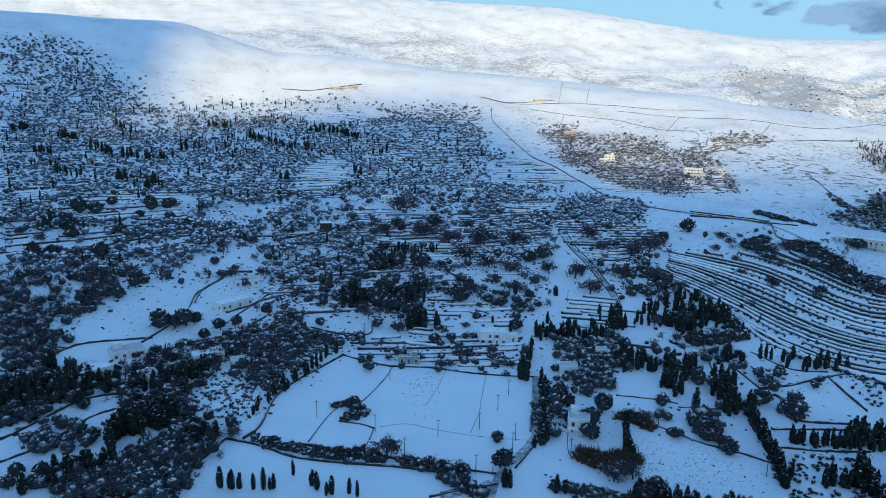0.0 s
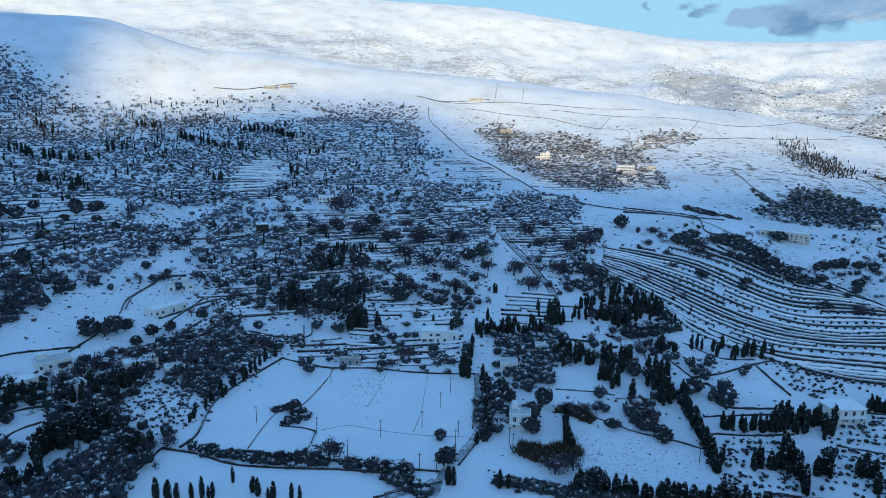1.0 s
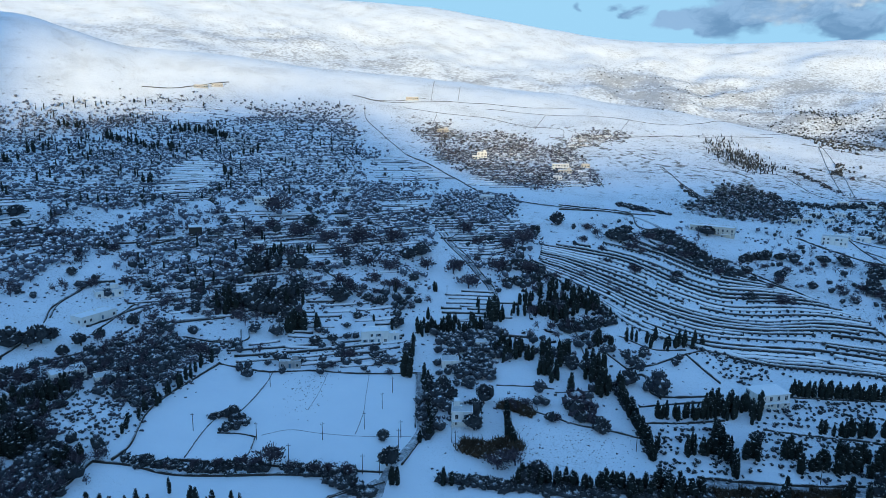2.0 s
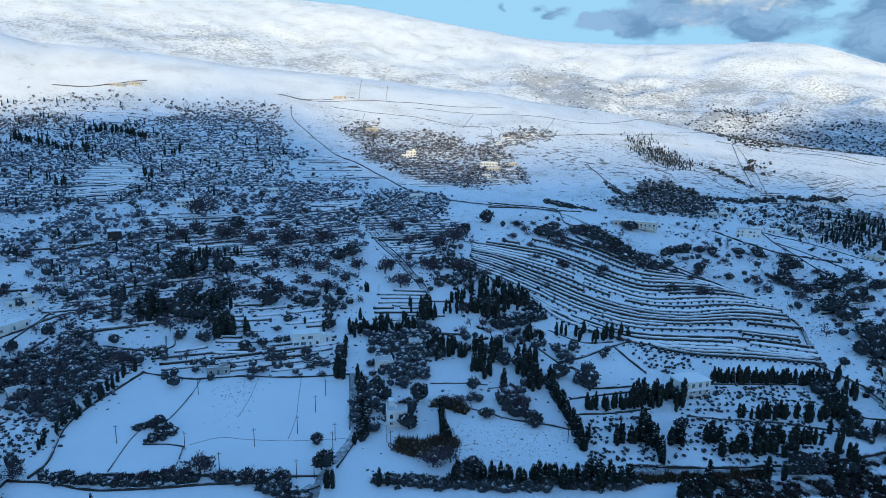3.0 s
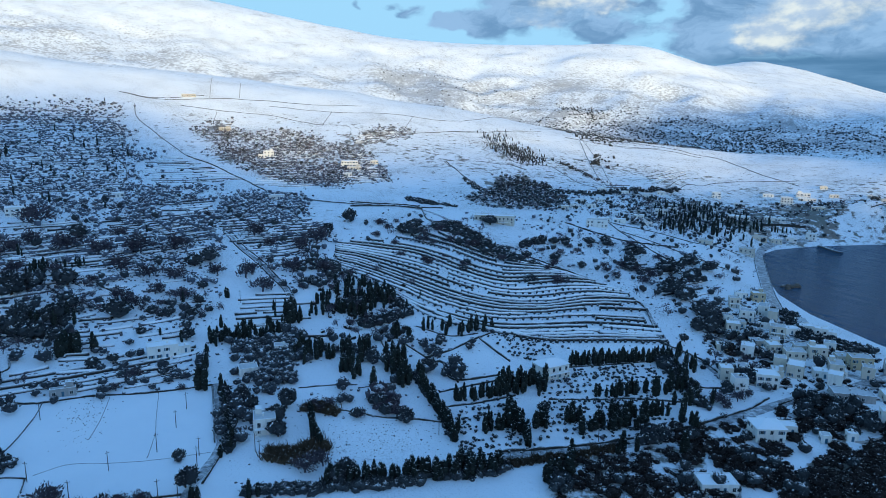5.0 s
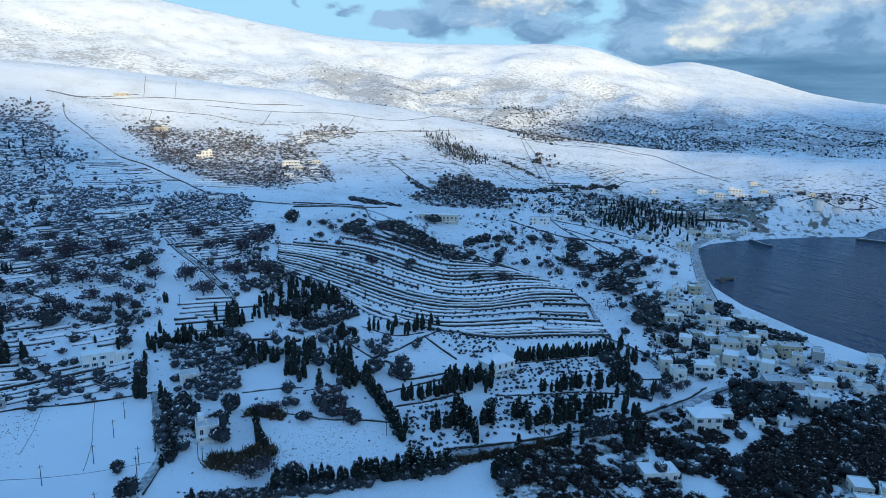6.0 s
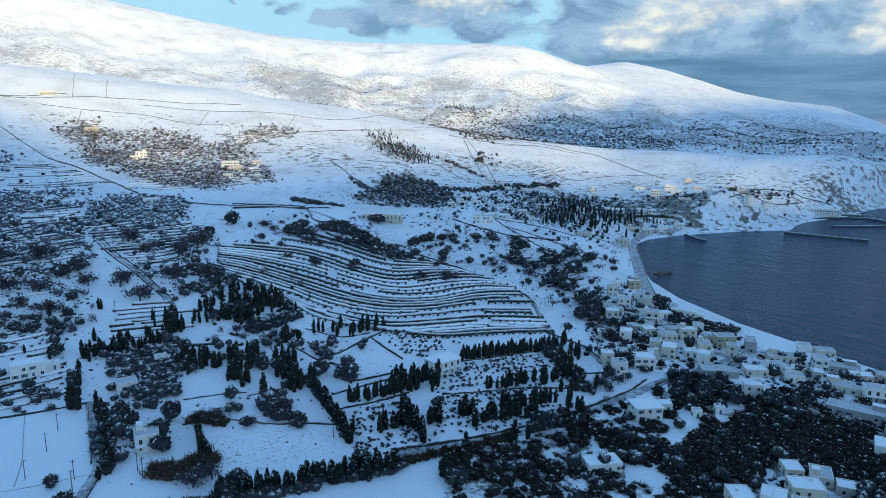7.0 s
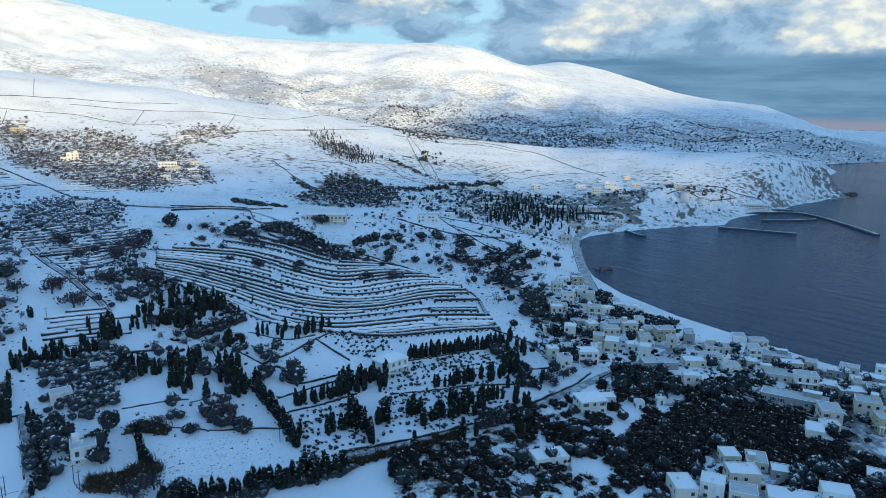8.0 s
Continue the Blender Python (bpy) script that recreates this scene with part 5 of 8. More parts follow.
stone_wall([(278.3, 610.1), (292.6, 589.6), (309.1, 569.3)], 1.8, 1.6)
stone_wall([(105.5, 838), (132.5, 769.1), (146.9, 719.6), (155.8, 657.3)], 1.4, 1.2)
stone_wall([(30.8, 835.1), (38.8, 773.6), (28.9, 693.7)], 1.5, 1.1)
stone_wall([(71.6, 1088.6), (70.2, 1026.2), (89.7, 928.4), (105.5, 838)], 1.5, 1.2)
stone_wall([(55.1, 1132.6), (109.8, 1109.6), (222.3, 1117.1), (312.1, 1109.9), (418.9, 1108.5)], 1.4, 1.2)
stone_wall([(131.5, 1086), (185.5, 1061.8), (249.9, 1045.3), (305.7, 996.6)], 1.3, 1.1)
stone_wall([(260.4, 1088.2), (441.8, 1064.8), (647.4, 1089.9), (1184.9, 1684.4)], 1.3, 1.1)
stone_wall([(311.8, 988.3), (356, 1074.4)], 1.3, 0.7)
stone_wall([(437.2, 974.6), (488.2, 1055.3)], 1.3, 0.7)
stone_wall([(164.8, 1014.2), (178, 1056.9)], 1.3, 0.7)
stone_wall([(224.1, 1125.9), (246.2, 1219.1)], 1.2, 0.7)
stone_wall([(177.5, 1111.9), (206.2, 1253.7)], 1.2, 0.7)
stone_wall([(338.4, 939.8), (350.1, 985), (305.7, 996.6)], 1.2, 0.7)
stone_wall([(692.7, 1015.4), (1078, 1270.8)], 1.2, 0.7)
stone_wall([(1107, 1325.2), (824.5, 949), (891.1, 908.8)], 1, 0.7)
stone_wall([(-248, 1087), (-198.1, 1097.2), (-133.2, 1138)], 2, 2.5)
stone_wall([(56.1, 1132.6), (99.8, 1115.5), (172.6, 1128.9)], 1.6, 1.4)
VINE_0 = [(245.6, 483.2), (253.8, 443.1), (264.6, 413.3), (277.2, 396.6), (282.0, 386.7)]
VINE_1 = [(160, 477.6), (177.4, 467), (197.3, 450.3), (212.2, 424.9), (223.9, 389.4), (238.8, 371.4), (267.2, 368.6), (294.9, 363.3), (305.2, 347.7)]
VINE_2 = [(150, 452.6), (161.2, 440.6), (174.7, 416.9), (188.6, 384.5), (201.4, 355.9), (218.5, 338.6), (245.3, 331.2), (278.8, 331.5), (309.6, 321.5)]
VINE_3 = [(144.5, 431.1), (157.4, 408.6), (170.1, 378.3), (179.1, 349.4), (193.4, 328), (216.6, 317.5), (247.6, 312.4), (270.2, 305.6), (293, 294.1)]
VINE_4 = [(150.9, 396.4), (161.3, 366.5), (166.8, 339.1), (178.3, 320.1), (193.9, 304.5), (217.7, 297.2), (248, 288.2), (279.7, 271.5)]
VINE_5 = [(178.4, 301.6), (198.8, 290.1), (219.2, 279.4), (248.5, 270.7), (274.3, 261.9)]
VINE_LINES = rows_between(VINE_0, VINE_1, 7) + rows_between(VINE_1, VINE_2, 6) + rows_between(VINE_2, VINE_3, 5) + rows_between(VINE_3, VINE_4, 4) + rows_between(VINE_4, VINE_5, 4)
wall_field("terrace_walls", "dark stone terrace walls stepping across a snowy slope", VINE_LINES, 1.75, 3.6, 0.7)
stone_wall([(216, 603.6), (249.2, 588.6), (270.9, 573.4), (254.8, 520.3), (270.3, 505.6)], 1.6, 1.1)
stone_wall([(414.9, 794.3), (401.4, 735.7), (389.5, 686.6), (379.4, 643.8)], 1.6, 1.1)
stone_wall([(457.6, 788.4), (478.4, 773.1), (495, 765), (501.5, 739.1)], 1.6, 1.1)
stone_wall([(755.4, 958.4), (657.4, 809.1), (581.7, 693.8)], 1.6, 1.1)
stone_wall([(731.3, 966), (805.1, 936.2), (874.8, 901), (912.3, 835.1)], 1.6, 1.1)
stone_wall([(209.1, 584.2), (249.6, 576.4), (268.5, 562.4)], 1.6, 1.1)
stone_wall([(569.6, 965.6), (526.8, 860), (511.1, 790.2)], 1.6, 1.1)
stone_wall([(407.1, 940), (492.2, 962.3), (583.3, 980)], 1.6, 1.1)
stone_wall([(386.5, 504.4), (393.9, 465.5), (402.9, 432.8), (436.6, 415.1)], 1.6, 1.1)
stone_wall([(265.4, 506.6), (269.8, 466.6), (271.5, 435.2), (276.7, 404.9), (294.5, 381.6)], 1.6, 1.1)
HILL_LINES = []
HILL_LINES += terrace_rows([(51.8, 794.3), (94.6, 853.6), (128.3, 713.9), (56.8, 720.3)], 7.2, 101)
HILL_LINES += terrace_rows([(101.2, 829.3), (131.7, 765.1), (151.7, 714.4), (95.5, 722.1)], 5.6, 102)
HILL_LINES += terrace_rows([(210.1, 881.5), (275.3, 849.2), (222.3, 685.7), (141.3, 692.7)], 11.2, 105)
HILL_LINES += terrace_rows([(258.4, 797), (323.6, 795.5), (295.7, 690.4), (229.8, 689.7)], 8, 106)
HILL_LINES += terrace_rows([(-168, 724.9), (-103.3, 768.4), (-86.6, 604.2), (-127.2, 585.5)], 8, 107)
HILL_LINES += terrace_rows([(54.2, 636.9), (98, 632.6), (91.1, 575.6), (50.5, 574.5)], 7.2, 108)
HILL_LINES += terrace_rows([(95.5, 537.2), (123.7, 523.8), (113.9, 450.9), (96.6, 478.7)], 7.2, 109)
HILL_LINES += terrace_rows([(-333.4, 519.7), (-220.8, 594), (-182.9, 487.6), (-281.7, 434.7)], 9.6, 110)
HILL_LINES += terrace_rows([(-253.6, 685.9), (-97.5, 825.1), (-74.7, 629.4), (-147.3, 589.4), (-213.3, 572.9)], 11.2, 111)
HILL_LINES += terrace_rows([(-117.4, 997.7), (49.4, 975), (36.3, 690.2), (-74.7, 629.4)], 12, 112)
HILL_LINES += terrace_rows([(-77, 568.2), (96.1, 600.7), (70.8, 484.5), (-56.5, 472.1)], 8.8, 113)
HILL_LINES += terrace_rows([(-491.8, 780.7), (-304, 827.9), (-220.8, 594), (-333.4, 519.7)], 16, 114)
HILL_LINES += terrace_rows([(-95.9, 435.5), (6.2, 461.1), (-0.9, 393.9), (-81.6, 366.3)], 8.8, 115)
HILL_LINES += terrace_rows([(-50.4, 342.8), (44.4, 350.6), (40.6, 316.9), (-38.4, 315.3)], 7.2, 116)
HILL_LINES += terrace_rows([(71.2, 407.3), (107.9, 400.3), (94.4, 351), (62.9, 363.2)], 6.4, 117)
HILL_LINES += terrace_rows([(82.8, 511.1), (129.6, 530.9), (119, 407.4), (104.5, 453.2)], 8, 118)
HILL_LINES += terrace_rows([(-161.4, 878), (-28.5, 902.2), (-24.2, 665.6), (-122, 638.7)], 11.2, 119)
HILL_LINES += terrace_rows([(347.3, 940.8), (426.4, 960.7), (372.5, 896), (314.5, 873.1)], 9.6, 120)
HILL_LINES += terrace_rows([(-281.7, 434.7), (-182.9, 487.6), (-162.7, 430.2), (-248.2, 379.2)], 14.4, 121)
HILL_LINES += terrace_rows([(-579.6, 930.9), (-458.5, 984.3), (-392.4, 849.3), (-491.8, 780.7)], 20.8, 122)
HILL_LINES += terrace_rows([(-250.8, 1023.7), (45.1, 1073), (49.1, 969), (-207.3, 900.5)], 17.6, 123)
HILL_LINES += terrace_rows([(-35, 926.3), (48.6, 924.5), (28.9, 797.5), (-32, 791.5)], 9.6, 124)
HILL_LINES += terrace_rows([(85.3, 579.7), (172.1, 545.5), (147.6, 462), (88, 490.1)], 8, 125)
HILL_LINES += terrace_rows([(363.4, 389), (403.4, 342.1), (342.7, 299.3), (318.8, 335)], 10.4, 126)
HILL_LINES += terrace_rows([(-53.2, 538.4), (59.7, 504.7), (49.5, 389.4), (-44.9, 412)], 9, 140, keep=0.55, piece=(8, 34))
HILL_LINES += terrace_rows([(-24.4, 407.9), (49.5, 389.4), (41.2, 302.4), (-18.3, 325.8)], 7, 141, keep=0.6, piece=(8, 34))
HILL_LINES += terrace_rows([(116.4, 591.1), (164.4, 540.8), (142.9, 434.3), (101.8, 435.9)], 8, 142, keep=0.6, piece=(8, 34))
HILL_LINES += terrace_rows([(-44.9, 412), (-21.9, 407.9), (-20.5, 331.5), (-39.4, 331.9)], 8, 143, keep=0.55, piece=(8, 34))
HILL_LINES += terrace_rows([(55.2, 387.5), (118.7, 394.2), (108.2, 331.4), (55.9, 342.6)], 8, 144, keep=0.4, piece=(8, 34))
HILL_LINES += terrace_rows([(-315.6, 490.5), (-209.5, 562.3), (-166.1, 461.7), (-257.4, 394.5)], 9, 145, keep=0.6, piece=(8, 34))
HILL_LINES += terrace_rows([(-166.1, 461.7), (-37.8, 542.4), (-28.3, 405.4), (-119.9, 370.3)], 9, 146, keep=0.5, piece=(8, 34))
HILL_LINES += terrace_rows([(584.2, 694.6), (602.2, 624.4), (534.8, 602.1), (549.7, 649.6)], 9, 150)
HILL_LINES += terrace_rows([(722.9, 764.1), (779.1, 736.9), (645, 612.3), (609.7, 632.6)], 10, 151)
HILL_LINES += terrace_rows([(299.3, 833.8), (332.2, 849.8), (297.4, 694.5), (246.7, 684.9)], 9, 152)
NEAR_LINES = [p for p in HILL_LINES if math.hypot(*p[0]) < 640]
FAR_LINES = [p for p in HILL_LINES if math.hypot(*p[0]) >= 640]
wall_field("terrace_walls", "dark stone terrace walls among trees on the lower slopes", NEAR_LINES, 1.4, 4.0, 0.5)
wall_field("terrace_walls", "many low stone terrace walls over the snowy hillside", FAR_LINES, 1.0, 1.8, 0.5)
# ---- trees that stand out singly ----
cypress_row([(46.5, 303.7), (43.9, 277.1), (41.2, 252.6), (36.5, 241.7)], 16, 6.5, 0.8, 1.3)
cypress_row([(-69.5, 285.2), (-64.9, 298.8), (-59.3, 311.2), (-53.2, 323.6)], 16, 7, 1.2, 1.1)
cypress_row([(-76.2, 263.6), (-72.9, 278.5), (-67.9, 289)], 8, 6.5, 1.5, 1.2)
cypress_row([(-116.7, 212.7), (-117.1, 221.5), (-117.6, 229), (-115.8, 238.8), (-111.9, 245.6), (-106.8, 253.6)], 11, 11, 2, 1.2)
cypress_row([(-115.8, 277.1), (-112.7, 281.9), (-108.8, 288.1), (-107.6, 292)], 9, 10, 1.2, 1)
cypress_row([(-91.2, 237.4), (-88.7, 245.6), (-81.8, 244.3)], 5, 9, 2, 1.3)
cypress_row([(-73.4, 210.7), (-67.6, 210.1), (-63.8, 210.1)], 5, 8.5, 0.8, 1)
cypress_row([(-58.6, 210.4), (-55.9, 210.9)], 3, 8, 0.7, 1)
cypress_row([(-43.4, 213.7), (-41.1, 211.9)], 2, 8.5, 0.7, 1)
cypress_row([(-37, 207.9), (-25.9, 208.2)], 4, 8, 1.5, 1)
cypress_row([(-50.9, 220.4), (-50.2, 220.6)], 1, 8, 0.6, 1)
cypress_row([(-169.8, 249.1), (-162.4, 258.7), (-150.8, 266.5), (-136.7, 270.9)], 24, 9, 3, 1.25)
cypress_row([(-136.7, 270.9), (-124.4, 274.9), (-113.8, 272)], 10, 9, 3, 1.3)
cypress_row([(-169.1, 277.2), (-165.6, 281.6)], 5, 9, 1, 1)
cypress_row([(-123.5, 213.1), (-121, 215.6)], 4, 11, 2, 1.3)
cypress_row([(-128.7, 208.9), (-121.9, 210), (-129.5, 200.4)], 6, 8, 3, 1.3)
cypress_row([(94.6, 361.2), (118, 368.1), (134.4, 352.1)], 18, 7, 2, 1.1)
cypress_row([(130.9, 390.1), (141.7, 373.6), (157.9, 358.6)], 22, 9, 3.5, 1.1)
cypress_row([(114.8, 379.3), (122.2, 382.7)], 5, 9, 2, 1)
cypress_row([(50.5, 352), (65.8, 353.8), (89.1, 350.2)], 20, 7, 1.5, 1.1)
cypress_row([(41.6, 313.5), (43.5, 323.2), (43.9, 336.4)], 5, 8, 1, 1.2)
cypress_row([(37.5, 358), (41.3, 365.3)], 4, 7, 1, 1)
cypress_row([(-54.2, 382.1), (-46.7, 387.4), (-27.6, 394.4), (-14.4, 399.4)], 20, 10, 3.5, 1.1)
cypress_row([(-18.5, 360.8), (-11.5, 363.2)], 6, 11, 1.5, 1.1)
cypress_row([(-32.1, 460.4), (-17.3, 472.8), (-5.5, 474)], 12, 6, 1.2, 1)
cypress_row([(87.2, 312.2), (98.9, 311.2)], 7, 8, 1.5, 1)
cypress_row([(99.7, 296), (106.4, 285.3)], 8, 10, 2, 1.2)
cypress_row([(109.8, 307.6), (115.4, 304.4)], 4, 9, 2, 1)
cypress_row([(121.3, 285.3), (123, 271), (125.7, 266.1)], 12, 11, 2.5, 1.2)
cypress_row([(130.9, 290.7), (130.4, 295.8)], 4, 9, 2, 1)
cypress_row([(127.2, 261.5), (124.5, 245.1), (121.8, 229.8), (118.3, 216)], 58, 7.5, 0.6, 1.2)
cypress_row([(107.6, 272.9), (108.8, 273.4)], 1, 11, 0.2, 1.3)
cypress_row([(74.8, 257.7), (71.8, 244.4), (69.8, 234.3)], 7, 8, 0.7, 1.1)
cypress_row([(135.2, 247.1), (145.1, 245.2), (155.9, 245.1)], 14, 8, 0.9, 1)
cypress_row([(155.9, 245.1), (169.7, 243.6)], 12, 9, 1.5, 1.1)
cypress_row([(123.4, 222.5), (124.6, 222.9)], 2, 8, 1, 1)
cypress_row([(132.3, 218.6), (138, 220)], 6, 8, 1.8, 1.1)
cypress_row([(141.8, 216.4), (152, 227.1)], 6, 9, 1.5, 1.1)
cypress_row([(204.4, 257.2), (222.7, 252.7), (244.3, 249.6)], 40, 8.5, 0.8, 1)
cypress_row([(247.6, 249.4), (268.8, 248.7)], 13, 9, 1, 1.1)
cypress_row([(152.1, 231.3), (147.9, 216.1), (143.3, 201.4)], 34, 8, 0.7, 1.25)
cypress_row([(140.2, 222.9), (141.2, 218.1)], 3, 7, 1, 1)
cypress_row([(202.9, 223.2), (214.7, 222.4)], 10, 8, 1.2, 1)
cypress_row([(218.8, 218.3), (240.4, 217.1)], 13, 10, 2, 1.2)
cypress_row([(189.2, 208.6), (212, 201.3)], 22, 8, 0.8, 1)
cypress_row([(169.6, 212.5), (174, 211.7)], 4, 9, 1, 1.2)
cypress_row([(222.6, 204.3), (213.5, 187.8), (213.1, 183.2)], 9, 9, 2, 1.2)
cypress_row([(245, 228.4), (258.3, 231.1), (264.3, 242.3)], 10, 9, 2, 1.2)
cypress_row([(228, 204.9), (246.9, 204.4)], 8, 8, 2, 1.2)
cypress_row([(136.1, 246.6), (156.5, 243.1), (172.2, 240.4)], 16, 8, 1.5, 1.1)
cypress_row([(93.4, 199.4), (104.8, 196), (125.7, 192.8)], 44, 8, 2.2, 1.3)
cypress_row([(65, 207.1), (78.6, 204.6), (93.4, 199.4)], 30, 7.5, 1.5, 1.2)
cypress_row([(149.2, 185.1), (152.7, 186.5)], 3, 11, 1.2, 1.2)
cypress_row([(135.1, 178.7), (141.6, 178.1)], 5, 11, 1.5, 1.3)
cypress_row([(173.2, 184.9), (176.8, 184.5)], 3, 9, 1.5, 1.2)
cypress_row([(193.7, 176.7), (196.4, 175.4)], 2, 9, 1, 1)
cypress_row([(21.6, 214.6), (24.3, 214.3)], 2, 8, 0.6, 1)
cypress_row([(38.7, 211.2), (42.5, 211.4)], 4, 8, 0.8, 1)
cypress_row([(470.5, 464.7), (507.4, 461.8), (582.9, 465.6), (604.6, 467.6)], 46, 11, 7, 0.9)
cypress_row([(514, 516.6), (552, 537.2), (613.2, 541.3)], 14, 10, 5, 0.9)
cypress_row([(506.1, 499.8), (573.9, 501.9)], 24, 10, 6, 0.9)
cypress_row([(173.4, 364.6), (175.9, 364.4)], 1, 7, 0.6, 1)
cypress_row([(191.2, 308.8), (193.6, 309.8)], 1, 9, 0.3, 1.3)
cypress_row([(87.9, 369.4), (88.6, 369.3)], 1, 6.5, 0.6, 1)
cypress_row([(161.2, 310.1), (174.9, 307.4), (158.8, 322.3)], 10, 8, 3, 1)
cypress_row([(98.4, 365.7), (99, 377.9)], 4, 9, 1.5, 1.2)
cypress_row([(137.7, 317.8), (145.7, 315.4)], 8, 9, 2, 1.2)
cypress_row([(87.7, 326.8), (102.3, 316), (119.6, 313.4)], 14, 8, 2.5, 1.1)
cypress_row([(158.1, 249), (174.3, 245.7), (175.1, 238.1)], 12, 8, 2, 1.15)
cypress_row([(163.8, 318.5), (175.6, 309.5), (187.8, 312.3)], 10, 8.5, 2.5, 1.15)
plant_all(OAK, [(21.9, 246.9, 4.65, 5.69), (21.7, 227.4, 8.37, 10.2), (-36.4, 273.9, 5.58, 6.82), (-39.3, 272.5, 4.65, 5.69), (58.3, 249.2, 8.37, 10.2)])
plant_all(OAK, [(-141.1, 333.1, 10.2, 12), (-130.7, 339.2, 11.2, 13.1), (-134.6, 334.4, 8.37, 9.8), (-127.5, 342.6, 7.44, 8.71), (-113.7, 340.1, 7.44, 8.71), (-117.9, 328.4, 6.51, 7.62), (-107.5, 348.8, 6.51, 7.62), (-170.5, 373, 7.44, 8.71), (-172.6, 356.7, 8.37, 9.8), (-181.6, 341.6, 7.44, 8.71), (-212.5, 501.8, 10.2, 12), (-203.7, 510.9, 10.2, 12), (-235.8, 390.4, 9.3, 10.9), (-228.4, 394.6, 8.37, 9.8), (-204, 405, 11.2, 13.1), (-185.2, 351.8, 7.44, 8.71), (-141.8, 420.3, 6.51, 7.62), (-135.8, 462.1, 7.44, 8.71), (-239.9, 436.3, 10.2, 12), (-252.4, 433, 9.3, 10.9)])
plant_all(OAK, [(-252.8, 476.3, 13, 15.2), (-154.2, 242.2, 6.51, 7.62), (-161.4, 242, 6.51, 7.62), (-139.9, 208.9, 6.04, 7.08), (-133.1, 211.6, 5.58, 6.53), (-138.3, 201.6, 5.58, 6.53), (-129.3, 232.3, 5.58, 6.53), (-127.4, 234.6, 5.58, 6.53), (-156.6, 264.7, 6.51, 7.62), (-164.1, 261.9, 6.51, 7.62), (-169.6, 255.9, 6.51, 7.62), (-121.3, 256.5, 6.51, 7.62), (-111.5, 254.4, 6.51, 7.62), (-140, 254, 5.58, 6.53)])
plant_all(OAK, [(190.5, 534.8, 11.2, 13.1), (162.8, 505.1, 9.3, 10.9)])
plant_all(OAK, [(298.8, 400.3, 9.0, 8.8), (338.2, 440.2, 8.3, 8.1), (228.3, 405.2, 7.5, 7.4), (353.6, 381.4, 11.0, 10.8), (344.3, 359.8, 6.2, 6.1), (102.8, 255.3, 7.44, 8.71), (102.5, 248, 6.04, 7.08), (90.8, 250.2, 5.58, 6.53), (101.4, 258.3, 5.58, 6.53), (108.2, 240.6, 6.51, 7.62), (108.7, 238.9, 5.58, 6.53), (164.9, 223.4, 5.58, 6.53), (137.5, 277.6, 7.44, 8.71)])
plant_all(OAK, [(145, 263.4, 7.44, 8.71), (121.8, 288.7, 9.3, 10.9), (116.3, 297, 7.44, 8.71)])
plant_all(OAK, [(60.1, 260.4, 9.3, 10.9), (67.6, 271.3, 9.3, 10.9), (57.5, 259.6, 7.44, 8.71), (54.1, 276.5, 7.44, 8.71), (52.3, 285.8, 7.44, 8.71), (72.3, 210.6, 7.44, 8.71), (67.5, 208.6, 6.51, 7.62)])
plant_all(OAK, [(375.3, 369.5, 8.3, 8.1), (394.7, 369.9, 9.0, 8.8), (386.1, 349.8, 8.3, 8.1), (336.6, 314.5, 7.5, 7.4), (314.1, 269.1, 11.2, 13.1), (307.4, 272.3, 10.2, 12), (277.1, 209.3, 7.44, 8.71), (266.1, 207.9, 7.44, 8.71), (256, 206.7, 6.51, 7.62), (311.4, 384.5, 6.2, 6.1)])
plant_all(OAK, [(305.3, 407.1, 6.2, 6.1), (276.9, 395.9, 5.5, 5.4), (300.2, 190.8, 4.65, 5.44), (285.9, 261.6, 5.58, 6.53), (137.1, 179.9, 7.44, 8.71), (134.6, 171.8, 7.44, 8.71), (138.3, 173.3, 6.51, 7.62), (187.4, 185, 9.3, 10.9), (194.6, 185.6, 7.44, 8.71), (205.7, 180, 7.44, 8.71), (265.3, 173.5, 9.3, 10.9), (273.5, 166.7, 8.37, 9.8), (280.1, 153, 8.37, 9.8), (279.2, 179.9, 8.37, 9.8), (284.2, 167.4, 8.37, 9.8), (290.5, 144.7, 8.37, 9.8), (298.5, 137.9, 8.37, 9.8), (309.2, 137.8, 9.3, 10.9)])
plant_all(BARE, [(-19.6, 234.6, 14, 11), (-29, 234.7, 8, 6.5), (-24.6, 233, 8, 6.5), (-54.5, 237.2, 6, 4.88), (-45.8, 235.5, 7, 5.69), (-37.3, 234.6, 7, 5.69), (-3.8, 226.2, 8, 6.5), (2.3, 224.9, 8, 6.5), (7.2, 223.7, 9, 7.31), (-12.1, 230.4, 7, 5.69), (91.8, 250.9, 9, 6), (83.4, 264.5, 10, 6), (77, 266.5, 8, 6.5), (79.4, 262.2, 7, 5.69), (109, 241.2, 6, 4.88), (-105.7, 262.7, 10, 8.12), (-99.8, 258.8, 8, 6.5), (-79.8, 244.8, 9, 7.31), (-85.3, 241.9, 8, 6.5)])
plant_all(BARE, [(60.4, 219.2, 14, 9), (67.2, 220.8, 12, 9), (72.3, 210.6, 11, 8.8), (245, 199.8, 9, 8), (253.1, 198.2, 9, 8), (243, 195.2, 8, 6.4), (243.7, 203, 8, 6.4), (260.1, 199.9, 8, 6.4), (-51.2, 499.1, 12, 9.6)])
plant_all(BARE, [(83.7, 572.6, 10, 8), (221, 424.9, 7.4, 5.0), (222, 401.5, 6.7, 4.5), (267.6, 356.7, 7.4, 5.0)])
